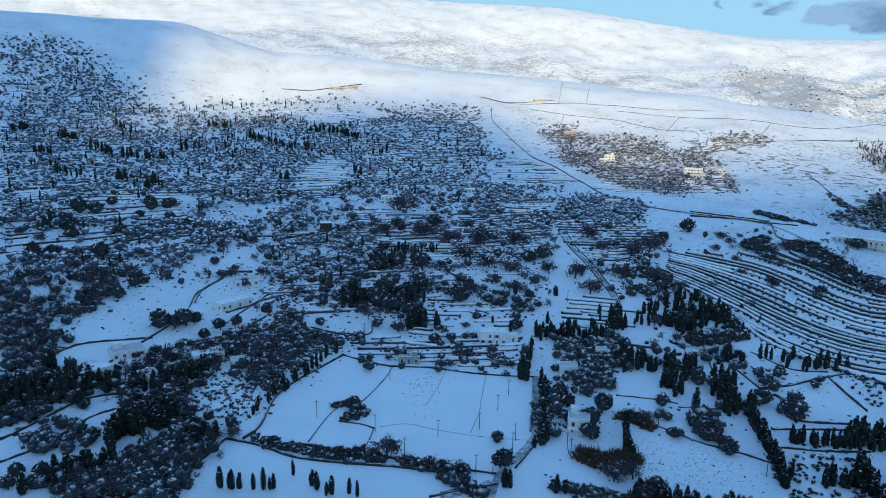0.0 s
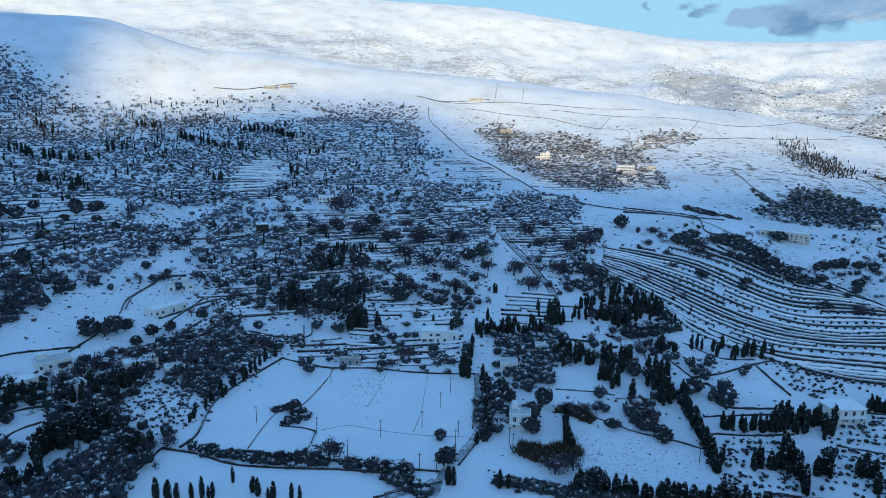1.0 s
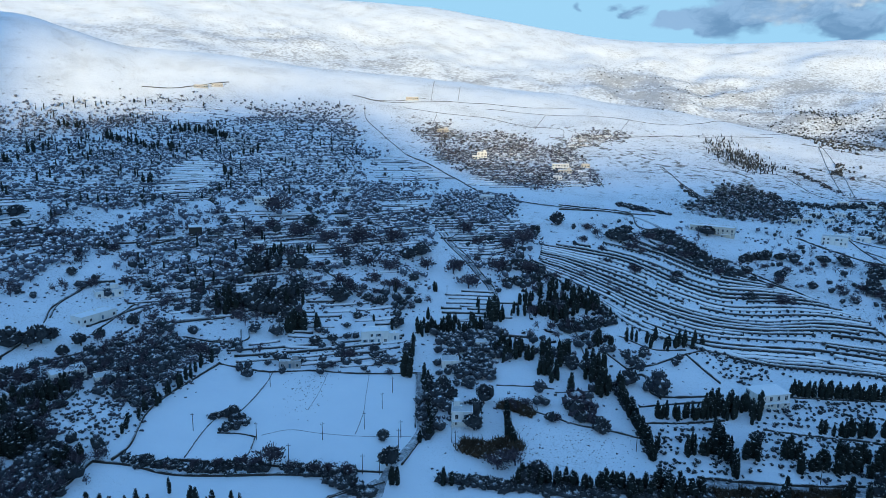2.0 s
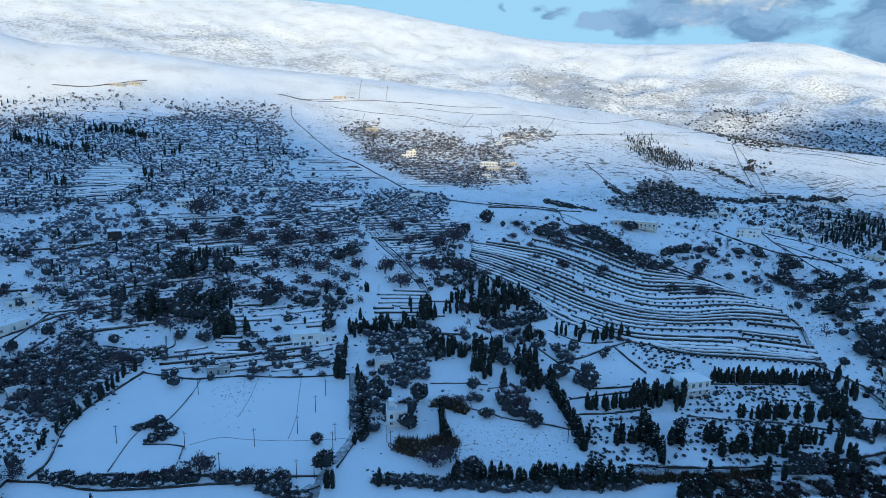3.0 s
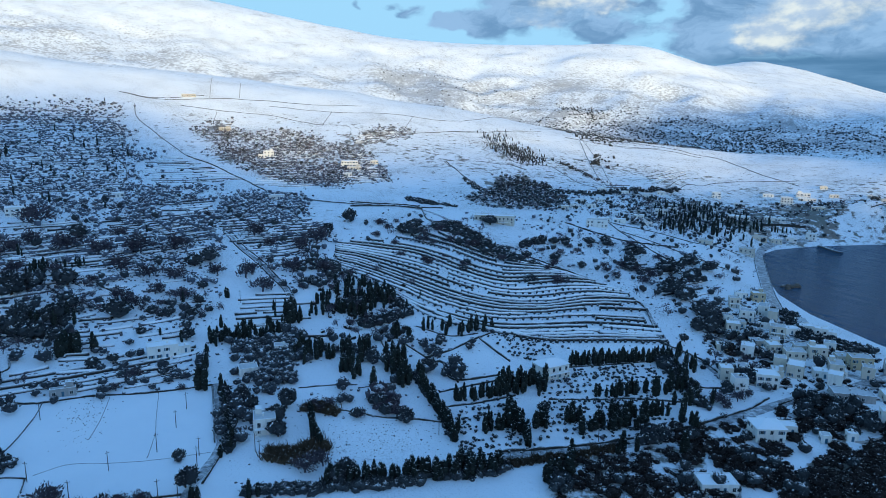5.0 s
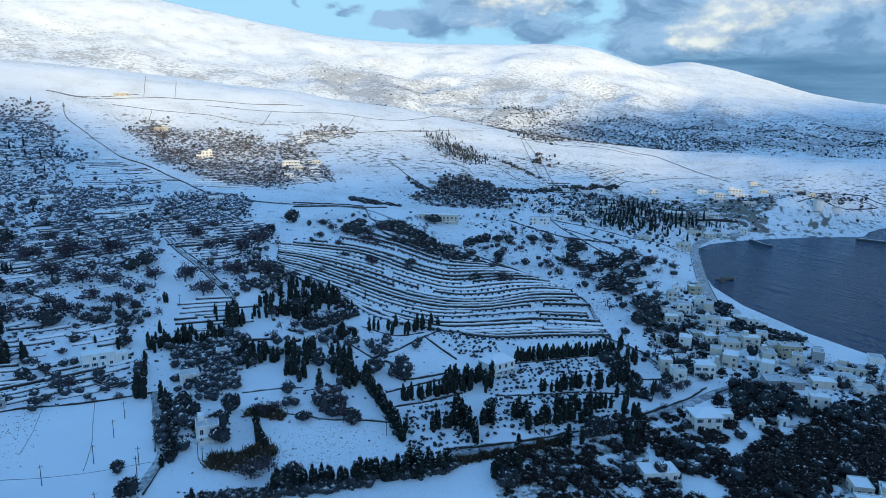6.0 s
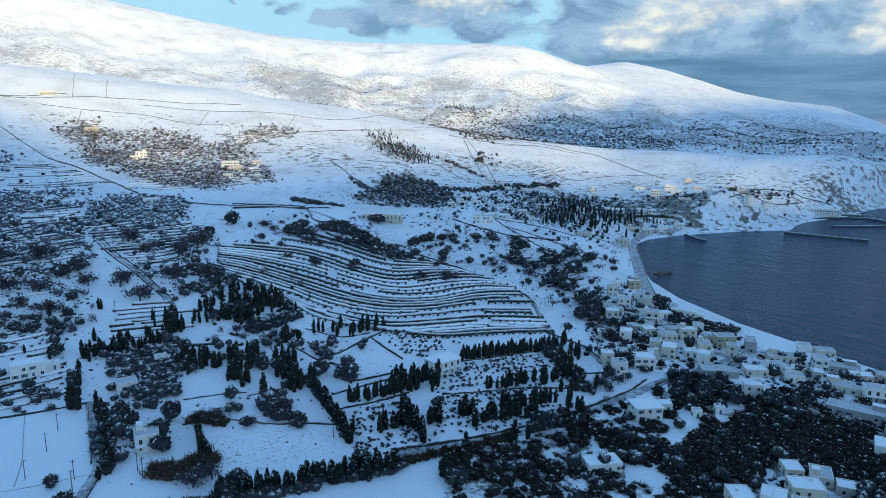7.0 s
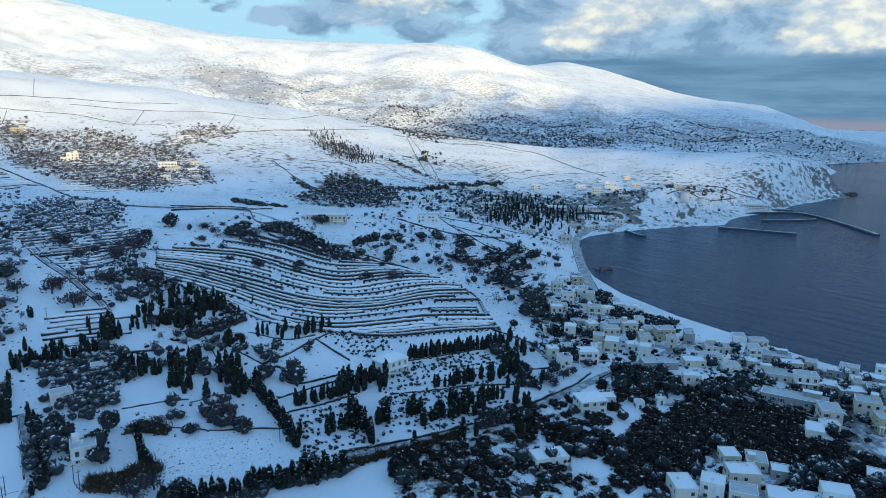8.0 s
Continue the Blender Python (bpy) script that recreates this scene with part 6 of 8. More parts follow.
plant_all(OLIVE, [(-34.6, 318.1, 4.65, 5.5), (-38.6, 317.7, 3.72, 4.4), (48.3, 277.4, 7.44, 8.8), (48.3, 269.6, 6.51, 7.7), (51, 264.5, 6.51, 7.7), (43.5, 277.2, 4.65, 5.5), (93.6, 275.6, 6.51, 7.7), (144, 270.5, 6.51, 7.7), (147.7, 268.4, 8.37, 9.9), (149.7, 275, 7.44, 8.8), (148, 289.8, 5.58, 6.6)])
plant_all(OLIVE, [(165.7, 290, 4.65, 5.5), (170.7, 294.8, 4.65, 5.5), (145.3, 301, 5.58, 6.6), (137.4, 307.1, 6.51, 7.7), (157, 303.7, 5.58, 6.6)])
hedge([(-70.6, 242.8), (-59.2, 239.7), (-45.8, 235.5), (-30.9, 233.2), (-16.1, 230.2), (-1.8, 226.1), (8.2, 222.7)], 4, 2.6, 150)
hedge([(47.2, 299.1), (44.9, 277), (42.1, 257), (37.9, 243.9)], 2.5, 3, 60)
hedge([(40.9, 213), (55.4, 208.5), (70.1, 204.1), (84.9, 199.4), (104.8, 196), (125, 191.6)], 4, 3, 190)
hedge([(-43.8, 270.7), (-40.3, 274.6), (-36.3, 272.8), (-32.7, 266.5), (-38.1, 263.4)], 4, 2.6, 40)
hedge([(13.5, 208.4), (4.2, 219.2), (0.3, 223.8)], 4, 3.5, 50)
hedge([(129.1, 194.4), (148.2, 190.4), (171.8, 187.9)], 3, 2.2, 130, "hedge", "brown dry brushwood beside the road", MAT_REED, [reed_shape(4), reed_shape(5)])
hedge([(52.4, 235.2), (57.8, 231.5), (65.8, 230.6), (70.4, 234.1)], 6, 3.4, 150, "reed_bed", "dense brown dry reeds bent over", MAT_REED, [reed_shape(1), reed_shape(2)])
hedge([(75.9, 266.8), (80.4, 262), (83.7, 257.4)], 4, 2.8, 70, "reed_bed", "brown dry reeds and brambles", MAT_REED, [reed_shape(3), reed_shape(2)])
hedge([(104.6, 264.2), (105.5, 255.3), (105.9, 249)], 6, 4.5, 40, "brushwood", "large dark brown leafless bush", MAT_TWIGS)
hedge([(122.8, 363.2), (141.7, 373.6), (156.5, 362.8), (152.3, 344.6), (129.4, 337.8)], 9, 4, 90)
hedge([(128.3, 290.6), (127.2, 264), (124, 241.4), (119, 219.5)], 1.6, 2.2, 80)
hedge([(117.3, 434.6), (136.8, 434.4), (133.1, 410.8), (114.5, 410.9)], 9, 4, 70)
hedge([(-175.1, 257.9), (-166.3, 265.8), (-154.4, 273.7), (-138.1, 274)], 9, 4, 100)
hedge([(-162, 236.1), (-159.3, 242), (-156.8, 248.9)], 5, 4, 30)
hedge([(-119.5, 252.3), (-113.2, 258.6), (-102.6, 254.1), (-92.9, 245.3)], 9, 4, 70)
hedge([(-94, 236.5), (-92.4, 221.1), (-90.7, 206.9)], 9, 3.5, 90)
hedge([(-127.1, 205.8), (-123.5, 213.1), (-118, 217.3)], 8, 4, 50)
hedge([(-54.2, 394.1), (-34.5, 397.2), (-14.6, 403.7)], 14, 4, 110)
hedge([(250, 502.5), (260.4, 463.9), (269, 428.1), (275.1, 393.4)], 5, 3, 90)
hedge([(523.2, 618), (580.2, 628.1), (630.9, 610.9)], 12, 4, 90)
hedge([(277.4, 608.2), (292.6, 589.6), (309.1, 569.3)], 4, 2.4, 60)
hedge([(409.5, 658.6), (463.3, 672.7), (472.1, 630.9), (512.3, 614)], 16, 3.5, 160)
hedge([(368.1, 249.2), (364.3, 229.8), (364.1, 213.8)], 8, 3, 70)
hedge([(209.9, 187), (206, 170.8), (205.6, 158.7), (213.4, 140.1)], 9, 3.2, 120, "brushwood", "dark brown leafless brushwood", MAT_THICKET)
hedge([(255.9, 250.1), (247.2, 229.2), (243, 215.7), (231.2, 199.5)], 5, 4, 70)
hedge([(276.9, 612), (285, 597.1), (291.1, 581.3)], 6, 3.5, 50)
hedge([(588.7, 781.2), (583.6, 736.8), (576, 687)], 8, 3, 40)
hedge([(388.5, 700.8), (374.6, 638.1), (381.8, 620.7)], 7, 3.2, 40)
hedge([(261.4, 498.9), (265, 458.2), (265.3, 425.1), (266.3, 407.4)], 9, 5, 90)
hedge([(292.1, 435.7), (310.9, 444), (325.2, 454.4)], 6, 4.5, 30)
scatter("vine_trees", "small trees standing along the terrace walls", "shrubs", [grove_shape(91, 0.9), shrub_shape(92)], MAT_OAK, [(p[0] * 0.9935, p[1] * 0.9935, 1.3 + (i * 7 % 5) * 0.28, 2.2 + (i * 3 % 4) * 0.4) for line in VINE_LINES for i, p in enumerate(line)])
hedge([(396.1, 279.1), (367.9, 253.4), (358.9, 238.5), (367.8, 232), (372.1, 222.7)], 7, 3.6, 110, "tamarisk_belt", "dark tamarisk bushes between road and beach")
hedge([(371.2, 226.1), (373.6, 217.7), (378.1, 213.7)], 6, 3.4, 40, "tamarisk_belt", "dark tamarisk bushes between road and beach")
stone_wall([(733.8, 458), (831.3, 488.3), (873.3, 479.5), (901.8, 459.7), (900.1, 434.5), (938.7, 417.8)], 2.2, 1.6)
stone_wall([(743.6, 443.4), (809.4, 435.4), (889, 428.5)], 1.8, 1.2)
stone_wall([(763.2, 440.4), (853.4, 452), (883.5, 436.2)], 1.6, 1.2)
stone_wall([(613.5, 473.2), (635.1, 467.9), (660.9, 458.8)], 3.4, 1.4)
cypress_row([(612.6, 461.4), (634.7, 456.4)], 6, 7, 0.5, 1)
cypress_row([(-164.1, 243), (-159.1, 252.8), (-151, 262.4), (-146.1, 266.2)], 22, 11, 4, 1.3)
cypress_row([(-119.1, 232.2), (-118.9, 238.6), (-118.5, 242.6)], 6, 12, 1.5, 1.3)
cypress_row([(-113.6, 243.5), (-109.9, 250.1), (-108.1, 257)], 10, 11, 3, 1.3)
cypress_row([(-115.2, 282.2), (-110.6, 286.2), (-106.9, 293.5)], 7, 10, 1.2, 1.2)
track([(219.4, 89.9), (237.4, 84.4), (254.3, 79.5), (271.9, 74.3), (288.2, 69)], 5)
track([(312.9, 142.4), (311.1, 127.9), (307.4, 113.6), (305.3, 96.4), (304.5, 75.3)], 4.5)
cypress_row([(161.3, 250.9), (171.9, 248.9), (181.4, 246)], 20, 9, 1.6, 1.25)
cypress_row([(154.9, 213.9), (159.3, 213.3)], 5, 9, 1.2, 1.3)
cypress_row([(171.2, 203.7), (183.4, 201.7), (197, 197.8)], 18, 8.5, 1.5, 1.3)
cypress_row([(-174, 922), (-138, 919), (-104, 885)], 34, 11, 3, 1.2)
cypress_row([(-207, 838), (-176, 817)], 10, 11, 2, 1.2)
cypress_row([(-402, 732), (-382, 728)], 10, 12, 2, 1.2)
cypress_row([(-344, 691), (-322, 685), (-292, 674)], 12, 11, 3, 1.2)
cypress_row([(-288, 676), (-276, 700)], 9, 11, 2, 1.2)
cypress_row([(-279, 742), (-272, 774)], 8, 11, 2, 1.2)
cypress_row([(-296, 886), (-276, 888)], 9, 11, 2, 1.2)
cypress_row([(-238, 855), (-215, 845)], 9, 11, 2, 1.2)
cypress_row([(-382, 818), (-350, 790)], 8, 11, 2, 1.2)
cypress_row([(-384, 654), (-368, 653)], 8, 11, 2, 1.2)
cypress_row([(-454, 737), (-449, 758)], 8, 11, 2, 1.2)
cypress_row([(-241, 555), (-245, 588)], 7, 11, 2, 1.2)
cypress_row([(-94, 720), (-84, 707)], 4, 12, 2, 1.2)
cypress_row([(-86, 811), (-65, 838)], 7, 10, 2, 1.2)
cypress_row([(-333, 593), (-318, 577)], 6, 11, 2, 1.2)
cypress_row([(-273, 578), (-265, 580)], 6, 11, 2, 1.2)
cypress_row([(-154, 661), (-145, 658)], 5, 11, 2, 1.2)
cypress_row([(-165, 830), (-154, 807)], 5, 12, 2, 1.2)
cypress_row([(-34, 467), (-23, 471)], 8, 7, 2, 1.2)
cypress_row([(-57, 399), (-50, 388)], 12, 11, 3, 1.2)
cypress_row([(-21, 401), (-14, 405)], 8, 10, 2, 1.2)
cypress_row([(117, 375), (128, 355), (149, 375)], 26, 9, 3, 1.2)
cypress_row([(136, 402), (152, 384), (154, 361)], 24, 8.5, 3, 1.2)
cypress_row([(53, 358), (70, 358), (89, 360)], 22, 7.5, 3, 1.2)
cypress_row([(86, 323), (95, 323)], 5, 9, 2, 1.2)
cypress_row([(106, 316), (108, 296)], 9, 10, 2, 1.2)
cypress_row([(125, 297), (119, 269)], 12, 10, 3, 1.2)
plant_all(OAK, [(-220, 516, 10.08, 9.24), (-206, 518, 10.8, 9.9), (-215, 483, 8.64, 7.92), (-244, 481, 11.52, 10.56), (-242, 503, 9.36, 8.58), (-249, 450, 10.08, 9.24), (-196, 491, 8.64, 7.92), (-180, 480, 8.64, 7.92), (-212, 449, 9.36, 8.58), (-232, 427, 10.08, 9.24)])
plant_all(BARE, [(-243, 412, 11.05, 9.1), (-259, 420, 10.2, 8.4), (-128, 408, 10.2, 8.4), (-60, 442, 11.05, 9.1), (-82, 438, 10.2, 8.4), (-129, 465, 10.2, 8.4), (-146, 447, 9.35, 7.7), (-80, 559, 8.5, 7), (-63, 588, 9.35, 7.7)])
plant_all(BARE, [(-31.2, 565.4, 32.2, 23.8), (-13.5, 504.4, 24.0, 17.8), (-33.1, 519.4, 19.8, 14.6), (4.2, 491.5, 21.6, 15.9), (29.4, 490.5, 26.3, 19.4), (50.6, 491.3, 22.6, 16.7), (15.6, 461.1, 22.1, 16.3), (30.5, 448.0, 17.3, 12.8), (44.1, 439.7, 17.0, 12.6), (-2.0, 446.8, 10.7, 7.9), (13.1, 422.9, 14.7, 10.9), (19.6, 411.2, 14.4, 10.6), (31.2, 424.1, 14.8, 10.9), (43.6, 411.6, 16.1, 11.9), (32.5, 408.0, 7.9, 5.9), (69.3, 441.2, 15.0, 11.1), (84.9, 432.3, 21.2, 15.7), (89.9, 408.6, 19.5, 14.4), (145.4, 479.7, 25.8, 19.1), (130.3, 470.7, 18.7, 13.8), (113.5, 483.0, 15.2, 11.2), (115.3, 431.3, 19.8, 14.6), (132.2, 425.1, 17.1, 12.7), (107.7, 510.1, 19.8, 14.7), (13.0, 325.0, 9.8, 7.2), (4.5, 316.1, 7.0, 5.2), (-40.0, 468.7, 15.3, 11.3), (-21.1, 464.7, 13.4, 9.9), (18.0, 529.3, 15.1, 11.2), (30.0, 306.5, 5.6, 4.1), (-46.1, 501.4, 19.2, 14.2)])
plant_all(OAK, [(68.4, 466.0, 11.2, 10.4), (58.4, 458.7, 12.5, 11.5), (-30.6, 443.6, 16.2, 15.0), (-41.3, 438.0, 17.5, 16.2), (-13.8, 445.4, 16.3, 15.1), (10.2, 399.2, 14.1, 13.1), (-28.8, 381.3, 14.2, 13.2), (-38.8, 390.2, 13.9, 12.9), (-35.7, 402.6, 13.0, 12.0), (-21.8, 400.1, 14.2, 13.1), (-13.9, 416.1, 12.0, 11.1), (-19.0, 379.6, 9.2, 8.5), (19.5, 376.1, 5.5, 5.1), (4.8, 347.2, 6.8, 6.3), (-3.7, 344.2, 7.9, 7.3), (39.7, 361.9, 8.9, 8.2), (35.3, 394.2, 8.3, 7.7), (46.6, 389.9, 7.0, 6.5), (-6.6, 531.2, 14.2, 13.1), (27.2, 399.5, 6.4, 6.0), (57.1, 356.5, 7.1, 6.5), (58.0, 423.6, 6.8, 6.3)])
plant_all(OLIVE, [(13.3, 364.8, 4.8, 4.4), (24.9, 325.2, 5.9, 5.5), (-23.4, 355.6, 8.7, 8.1), (-34.8, 359.9, 7.6, 7.1), (-9.7, 322.5, 4.3, 4.0), (-26.8, 328.2, 4.9, 4.5), (18.9, 311.8, 3.6, 3.4)])
cypress_row([(-16, 364.1), (-12.9, 362), (-9.3, 363.1)], 8, 12, 0.8, 1.2)
cypress_row([(-4.4, 363.2), (-2, 362.1)], 3, 10, 0.8, 1.2)
cypress_row([(27.9, 370.3), (28.2, 370.3)], 1, 7, 0.8, 1.2)
cypress_row([(-32, 471.7), (-29.2, 473.1), (-25.6, 474.6)], 6, 7, 0.8, 1.2)
cypress_row([(-19.6, 473.5), (-14.8, 473.8)], 2, 6, 0.8, 1.2)
cypress_row([(-8.7, 471.3), (-6.2, 473.8)], 2, 6.5, 0.8, 1.2)
cypress_row([(89.3, 379.2), (89.6, 379.1)], 1, 7, 0.8, 1.2)
cypress_row([(91.3, 359.1), (95.4, 360.3)], 3, 15, 0.8, 1.2)
cypress_row([(67.6, 408.1), (69, 405.6)], 2, 9, 0.8, 1.2)
cypress_row([(59.4, 370.7), (59.7, 370.7)], 1, 10, 0.8, 1.2)
cypress_row([(50.3, 354.5), (66, 350.9), (83.5, 350.4)], 22, 7, 0.8, 1.2)
cypress_row([(37.1, 303.8), (39.9, 301.7)], 4, 14, 0.8, 1.2)
cypress_row([(87.9, 311.6), (100.7, 308.9)], 8, 8, 0.8, 1.2)
cypress_row([(207.7, 257.6), (232.6, 251.6), (244.1, 249.8)], 22, 8.5, 0.5, 1.15)
cypress_row([(246.2, 247.6), (261.7, 245.3)], 9, 8.5, 0.5, 1.15)
cypress_row([(195.4, 226.1), (214.6, 221.2)], 9, 7.5, 0.5, 1.15)
cypress_row([(188.0, 208.4), (207.8, 201.9)], 13, 8.0, 0.5, 1.15)
cypress_row([(168.4, 212.3), (173.4, 210.3)], 3, 9.0, 0.5, 1.15)
cypress_row([(254.8, 238.3), (239.5, 208.4)], 8, 8, 0.5, 1.15)
plant_all(OAK, [(652.6, 786.5, 11.9, 10.6), (695.9, 838.3, 8.4, 7.5), (219.9, 491.1, 12.5, 9.4), (249.6, 493.8, 11.0, 8.2), (254.4, 422.9, 12.7, 9.5), (255.8, 366.7, 9.0, 6.7), (374.2, 431.0, 9.3, 7.0), (345.8, 372.3, 13.1, 9.9), (221.2, 396.5, 7.5, 5.6)])
plant_all(BARE, [(269.4, 462.2, 8.3, 8.1), (363.6, 439.1, 6.2, 6.1), (378.6, 436.9, 7.5, 7.4), (211.9, 500.7, 11.4, 8.6), (199.9, 461.8, 10.0, 7.5), (243.5, 455.1, 12.1, 9.1), (336.1, 429.8, 7.6, 5.7), (281.6, 383.8, 8.4, 6.3), (273.2, 362.4, 10.7, 8.1)])
plant_all(BARE, [(647.6, 754.7, 9.3, 8.3), (208.7, 518.9, 9.8, 7.3), (193.5, 484.8, 10.4, 7.8), (230.9, 478.3, 13.6, 10.2), (235.6, 503.9, 9.7, 7.3), (227.8, 454.3, 8.9, 6.7), (249.5, 439.5, 13.0, 9.7), (260.0, 408.7, 10.2, 7.7), (313.9, 414.6, 9.1, 6.8), (353.2, 426.5, 7.8, 5.8), (396.2, 426.7, 6.1, 4.6), (324.8, 372.3, 8.1, 6.1), (279.6, 409.2, 5.8, 4.3), (204.3, 413.9, 9.8, 7.3), (225.0, 519.7, 7.3, 5.4)])
plant_cypresses()
# ---- groves, scrub and woods ----
zone([(-618.4, 1001.2), (-541.5, 1049.2), (-388.9, 942.9), (-381.1, 831.2), (-243, 990.4), (-116.2, 987.7), (-73.3, 617.2), (-299.3, 463.8)], 300, olive=1900, cyp=260, bare=80, oak=130, shrub=4500, clump=0.45)
zone([(-630.6, 1023.2), (-561.5, 1057.4), (-444.3, 1026.5), (-422.8, 918.3), (-565.1, 905)], 303, olive=160, shrub=200, bare=60, clump=0.5)
zone([(-254.3, 1039.3), (54, 1081.6), (52.3, 881.7), (112.4, 709.4), (83.2, 577.9), (-72.1, 607.1), (-117.4, 997.7)], 306, olive=800, bare=200, oak=60, shrub=3000, cyp=30, clump=0.55)
zone([(-417.9, 923.8), (-255.5, 1044.2), (-127, 1082.6), (-117.4, 997.7), (-338.3, 866.7)], 309, bare=110, olive=120, shrub=200, cyp=40, clump=0.4)
zone([(-299.3, 463.8), (-133.8, 572.6), (-101, 425.6), (-224.5, 339.8)], 312, olive=420, bare=260, oak=60, shrub=900, cyp=30, clump=0.6)
zone([(-253.1, 387.3), (-197.1, 419.8), (-169.3, 336.5), (-184.2, 316.7), (-201.6, 301.7)], 315, bare=170, olive=170, shrub=250, clump=0.5)
zone([(-125.5, 535.5), (89.2, 553.9), (57.3, 380.7), (-51.6, 374.7), (-97.2, 408.8)], 318, olive=480, bare=260, oak=50, shrub=1000, cyp=40, clump=0.6)
zone([(-333.4, 519.7), (-77.8, 655.7), (99.1, 621), (85.1, 526.5), (-116.4, 495), (-278.5, 429.4)], 321, olive=330, bare=160, oak=40, shrub=900, clump=0.5)
zone([(101.7, 546.4), (169.7, 523.6), (128.1, 406.8), (106.8, 396.1), (96.6, 478.7)], 324, bare=130, oak=40, olive=110, shrub=300, clump=0.5)
zone([(-83, 401.8), (-31, 411.7), (26.9, 388.5), (44.4, 339.5), (35.6, 315.2), (-45, 324.7), (-75.1, 353.1)], 327, olive=70, shrub=180, bare=20, clump=0.5)
zone([(-32.8, 458.2), (61.3, 452.7), (56.6, 379.8), (-2.2, 394), (-36.6, 412.4)], 330, oak=40, bare=60, olive=70, shrub=150, clump=0.5)
zone([(248.7, 89.1), (283.7, 69), (254.9, 60.2), (233.1, 78.8)], 333, thicket=60, oak=25, shrub=60)
zone([(210.5, 121), (240.9, 108.7), (215.2, 93.7), (193, 112.2)], 336, thicket=25, oak=8, shrub=40)
zone([(342.5, 157.2), (358.1, 93.2), (315.5, 80.3), (301.3, 101.7), (313.1, 134.2)], 339, oak=10, thicket=10, shrub=60)
zone([(369.6, 312.7), (395.2, 282.3), (322.5, 217), (287.4, 241.4)], 342, oak=14, thicket=12, shrub=60)
zone([(444.2, 460.9), (569.9, 447.1), (446.6, 354.4), (391.6, 379.4)], 345, oak=12, bare=22, shrub=70)
zone([(72.3, 289.7), (147.6, 280), (126.1, 237.7), (68.7, 257.2)], 348, shrub=30, olive=8)
zone([(90.4, 336.4), (166, 316.2), (150.6, 285.8), (84, 302.9)], 351, olive=26, shrub=60, oak=6)
zone([(-194.1, 370.5), (-107.7, 424), (-93.4, 363.7), (-135.5, 329.3), (-171.5, 302.4)], 354, shrub=70, clump=0)
zone([(-107.3, 328.3), (-65.9, 348.1), (-65.4, 314.7), (-72.1, 285.7), (-84, 283.9), (-96.3, 309.5)], 357, olive=130, shrub=120, bare=30, clump=0.3)
zone([(-115.8, 277.1), (-91.1, 309.9), (-75.7, 280.2), (-85.8, 257.3), (-104.4, 265.5)], 360, orchard=90, shrub=40)
zone([(-87.7, 366), (-45, 372.2), (-41.7, 343.9), (-75.3, 336.2)], 363, shrub=50, olive=20)
zone([(-207.8, 312), (-169.9, 309.4), (-169.3, 279.7), (-185, 274.2)], 366, olive=60, bare=30, shrub=60, clump=0.4)
zone([(-110.3, 226.1), (-99.8, 246.4), (-90.7, 232.9), (-91, 203), (-116.6, 199.8)], 369, olive=120, bare=70, under=160, clump=0.3)
zone([(-152.1, 236.7), (-140.4, 245.9), (-128.3, 230.3), (-142.7, 223.6)], 372, olive=22, shrub=20)
zone([(-95, 257.9), (-82.5, 246.5), (-84.7, 210.7), (-91.1, 203.2)], 375, oak=14, bare=14, shrub=40)
zone([(-42.6, 351.4), (45.2, 358.2), (40.3, 313.6), (-35.7, 315.6)], 378, olive=50, shrub=120, clump=0.4)
zone([(60.9, 351.3), (92.6, 352.6), (76.5, 286.5), (64.3, 284.7), (54.2, 299.1)], 381, olive=130, shrub=80)
zone([(45.6, 292.8), (55.8, 293.2), (49.9, 257.8), (41.9, 257.1)], 384, shrub=40, olive=8)
zone([(139.1, 1002.9), (174, 1020.4), (193.7, 951.5), (259.6, 970.8), (284.6, 935.7), (276.3, 881.9), (337, 872.4), (302.6, 704.6), (217.9, 675.9), (180.1, 726.4), (155.5, 785.6), (139.3, 868.7)], 387, bare=560, olive=300, oak=40, shrub=2300, sprig=600, clump=0.6)
zone([(324.3, 897.3), (377.7, 974.2), (437.4, 985.9), (432.1, 951.1), (334.7, 865.9)], 388, bare=50, shrub=260, olive=20, clump=0.4)
zone([(134.7, 660.9), (184.2, 638.2), (147.6, 528.2), (92.9, 547), (94.9, 613.4)], 390, olive=170, bare=60, oak=24, shrub=400, clump=0.4)
zone([(44.2, 694.8), (88.4, 635.1), (93.5, 503.9), (61.3, 452.7), (27.4, 469.9)], 393, olive=180, bare=90, shrub=400, clump=0.5)
zone([(576.1, 971.3), (591.7, 955.2), (567.8, 788.1), (538.2, 763.1), (512.9, 772.2), (524.9, 826.5), (545.5, 899)], 396, conifer=420, shrub=200)
zone([(553.5, 755.2), (544.1, 695.8), (576.5, 672.5), (534.2, 631.3), (539, 711.4)], 399, bare=50, shrub=80)
zone([(348.4, 615.8), (400.4, 657.4), (457, 711.8), (471, 671.9), (466.5, 611.2), (419.3, 557.4), (365.1, 566.7), (329.8, 582.7)], 402, oak=110, bare=150, olive=50, shrub=400, clump=0.3)
zone([(473.7, 610.5), (564.3, 602.2), (637.3, 577.6), (495.5, 445.4), (460.4, 473.7), (415.4, 542.9)], 403, oak=40, bare=70, olive=30, shrub=300, clump=0.5)
zone([(342.2, 530.7), (410.3, 536), (397.4, 493.5), (314.8, 401.8), (264.2, 386.1), (272.9, 421.6), (321.1, 446.9)], 404, oak=6, bare=14, shrub=60, clump=0.5)
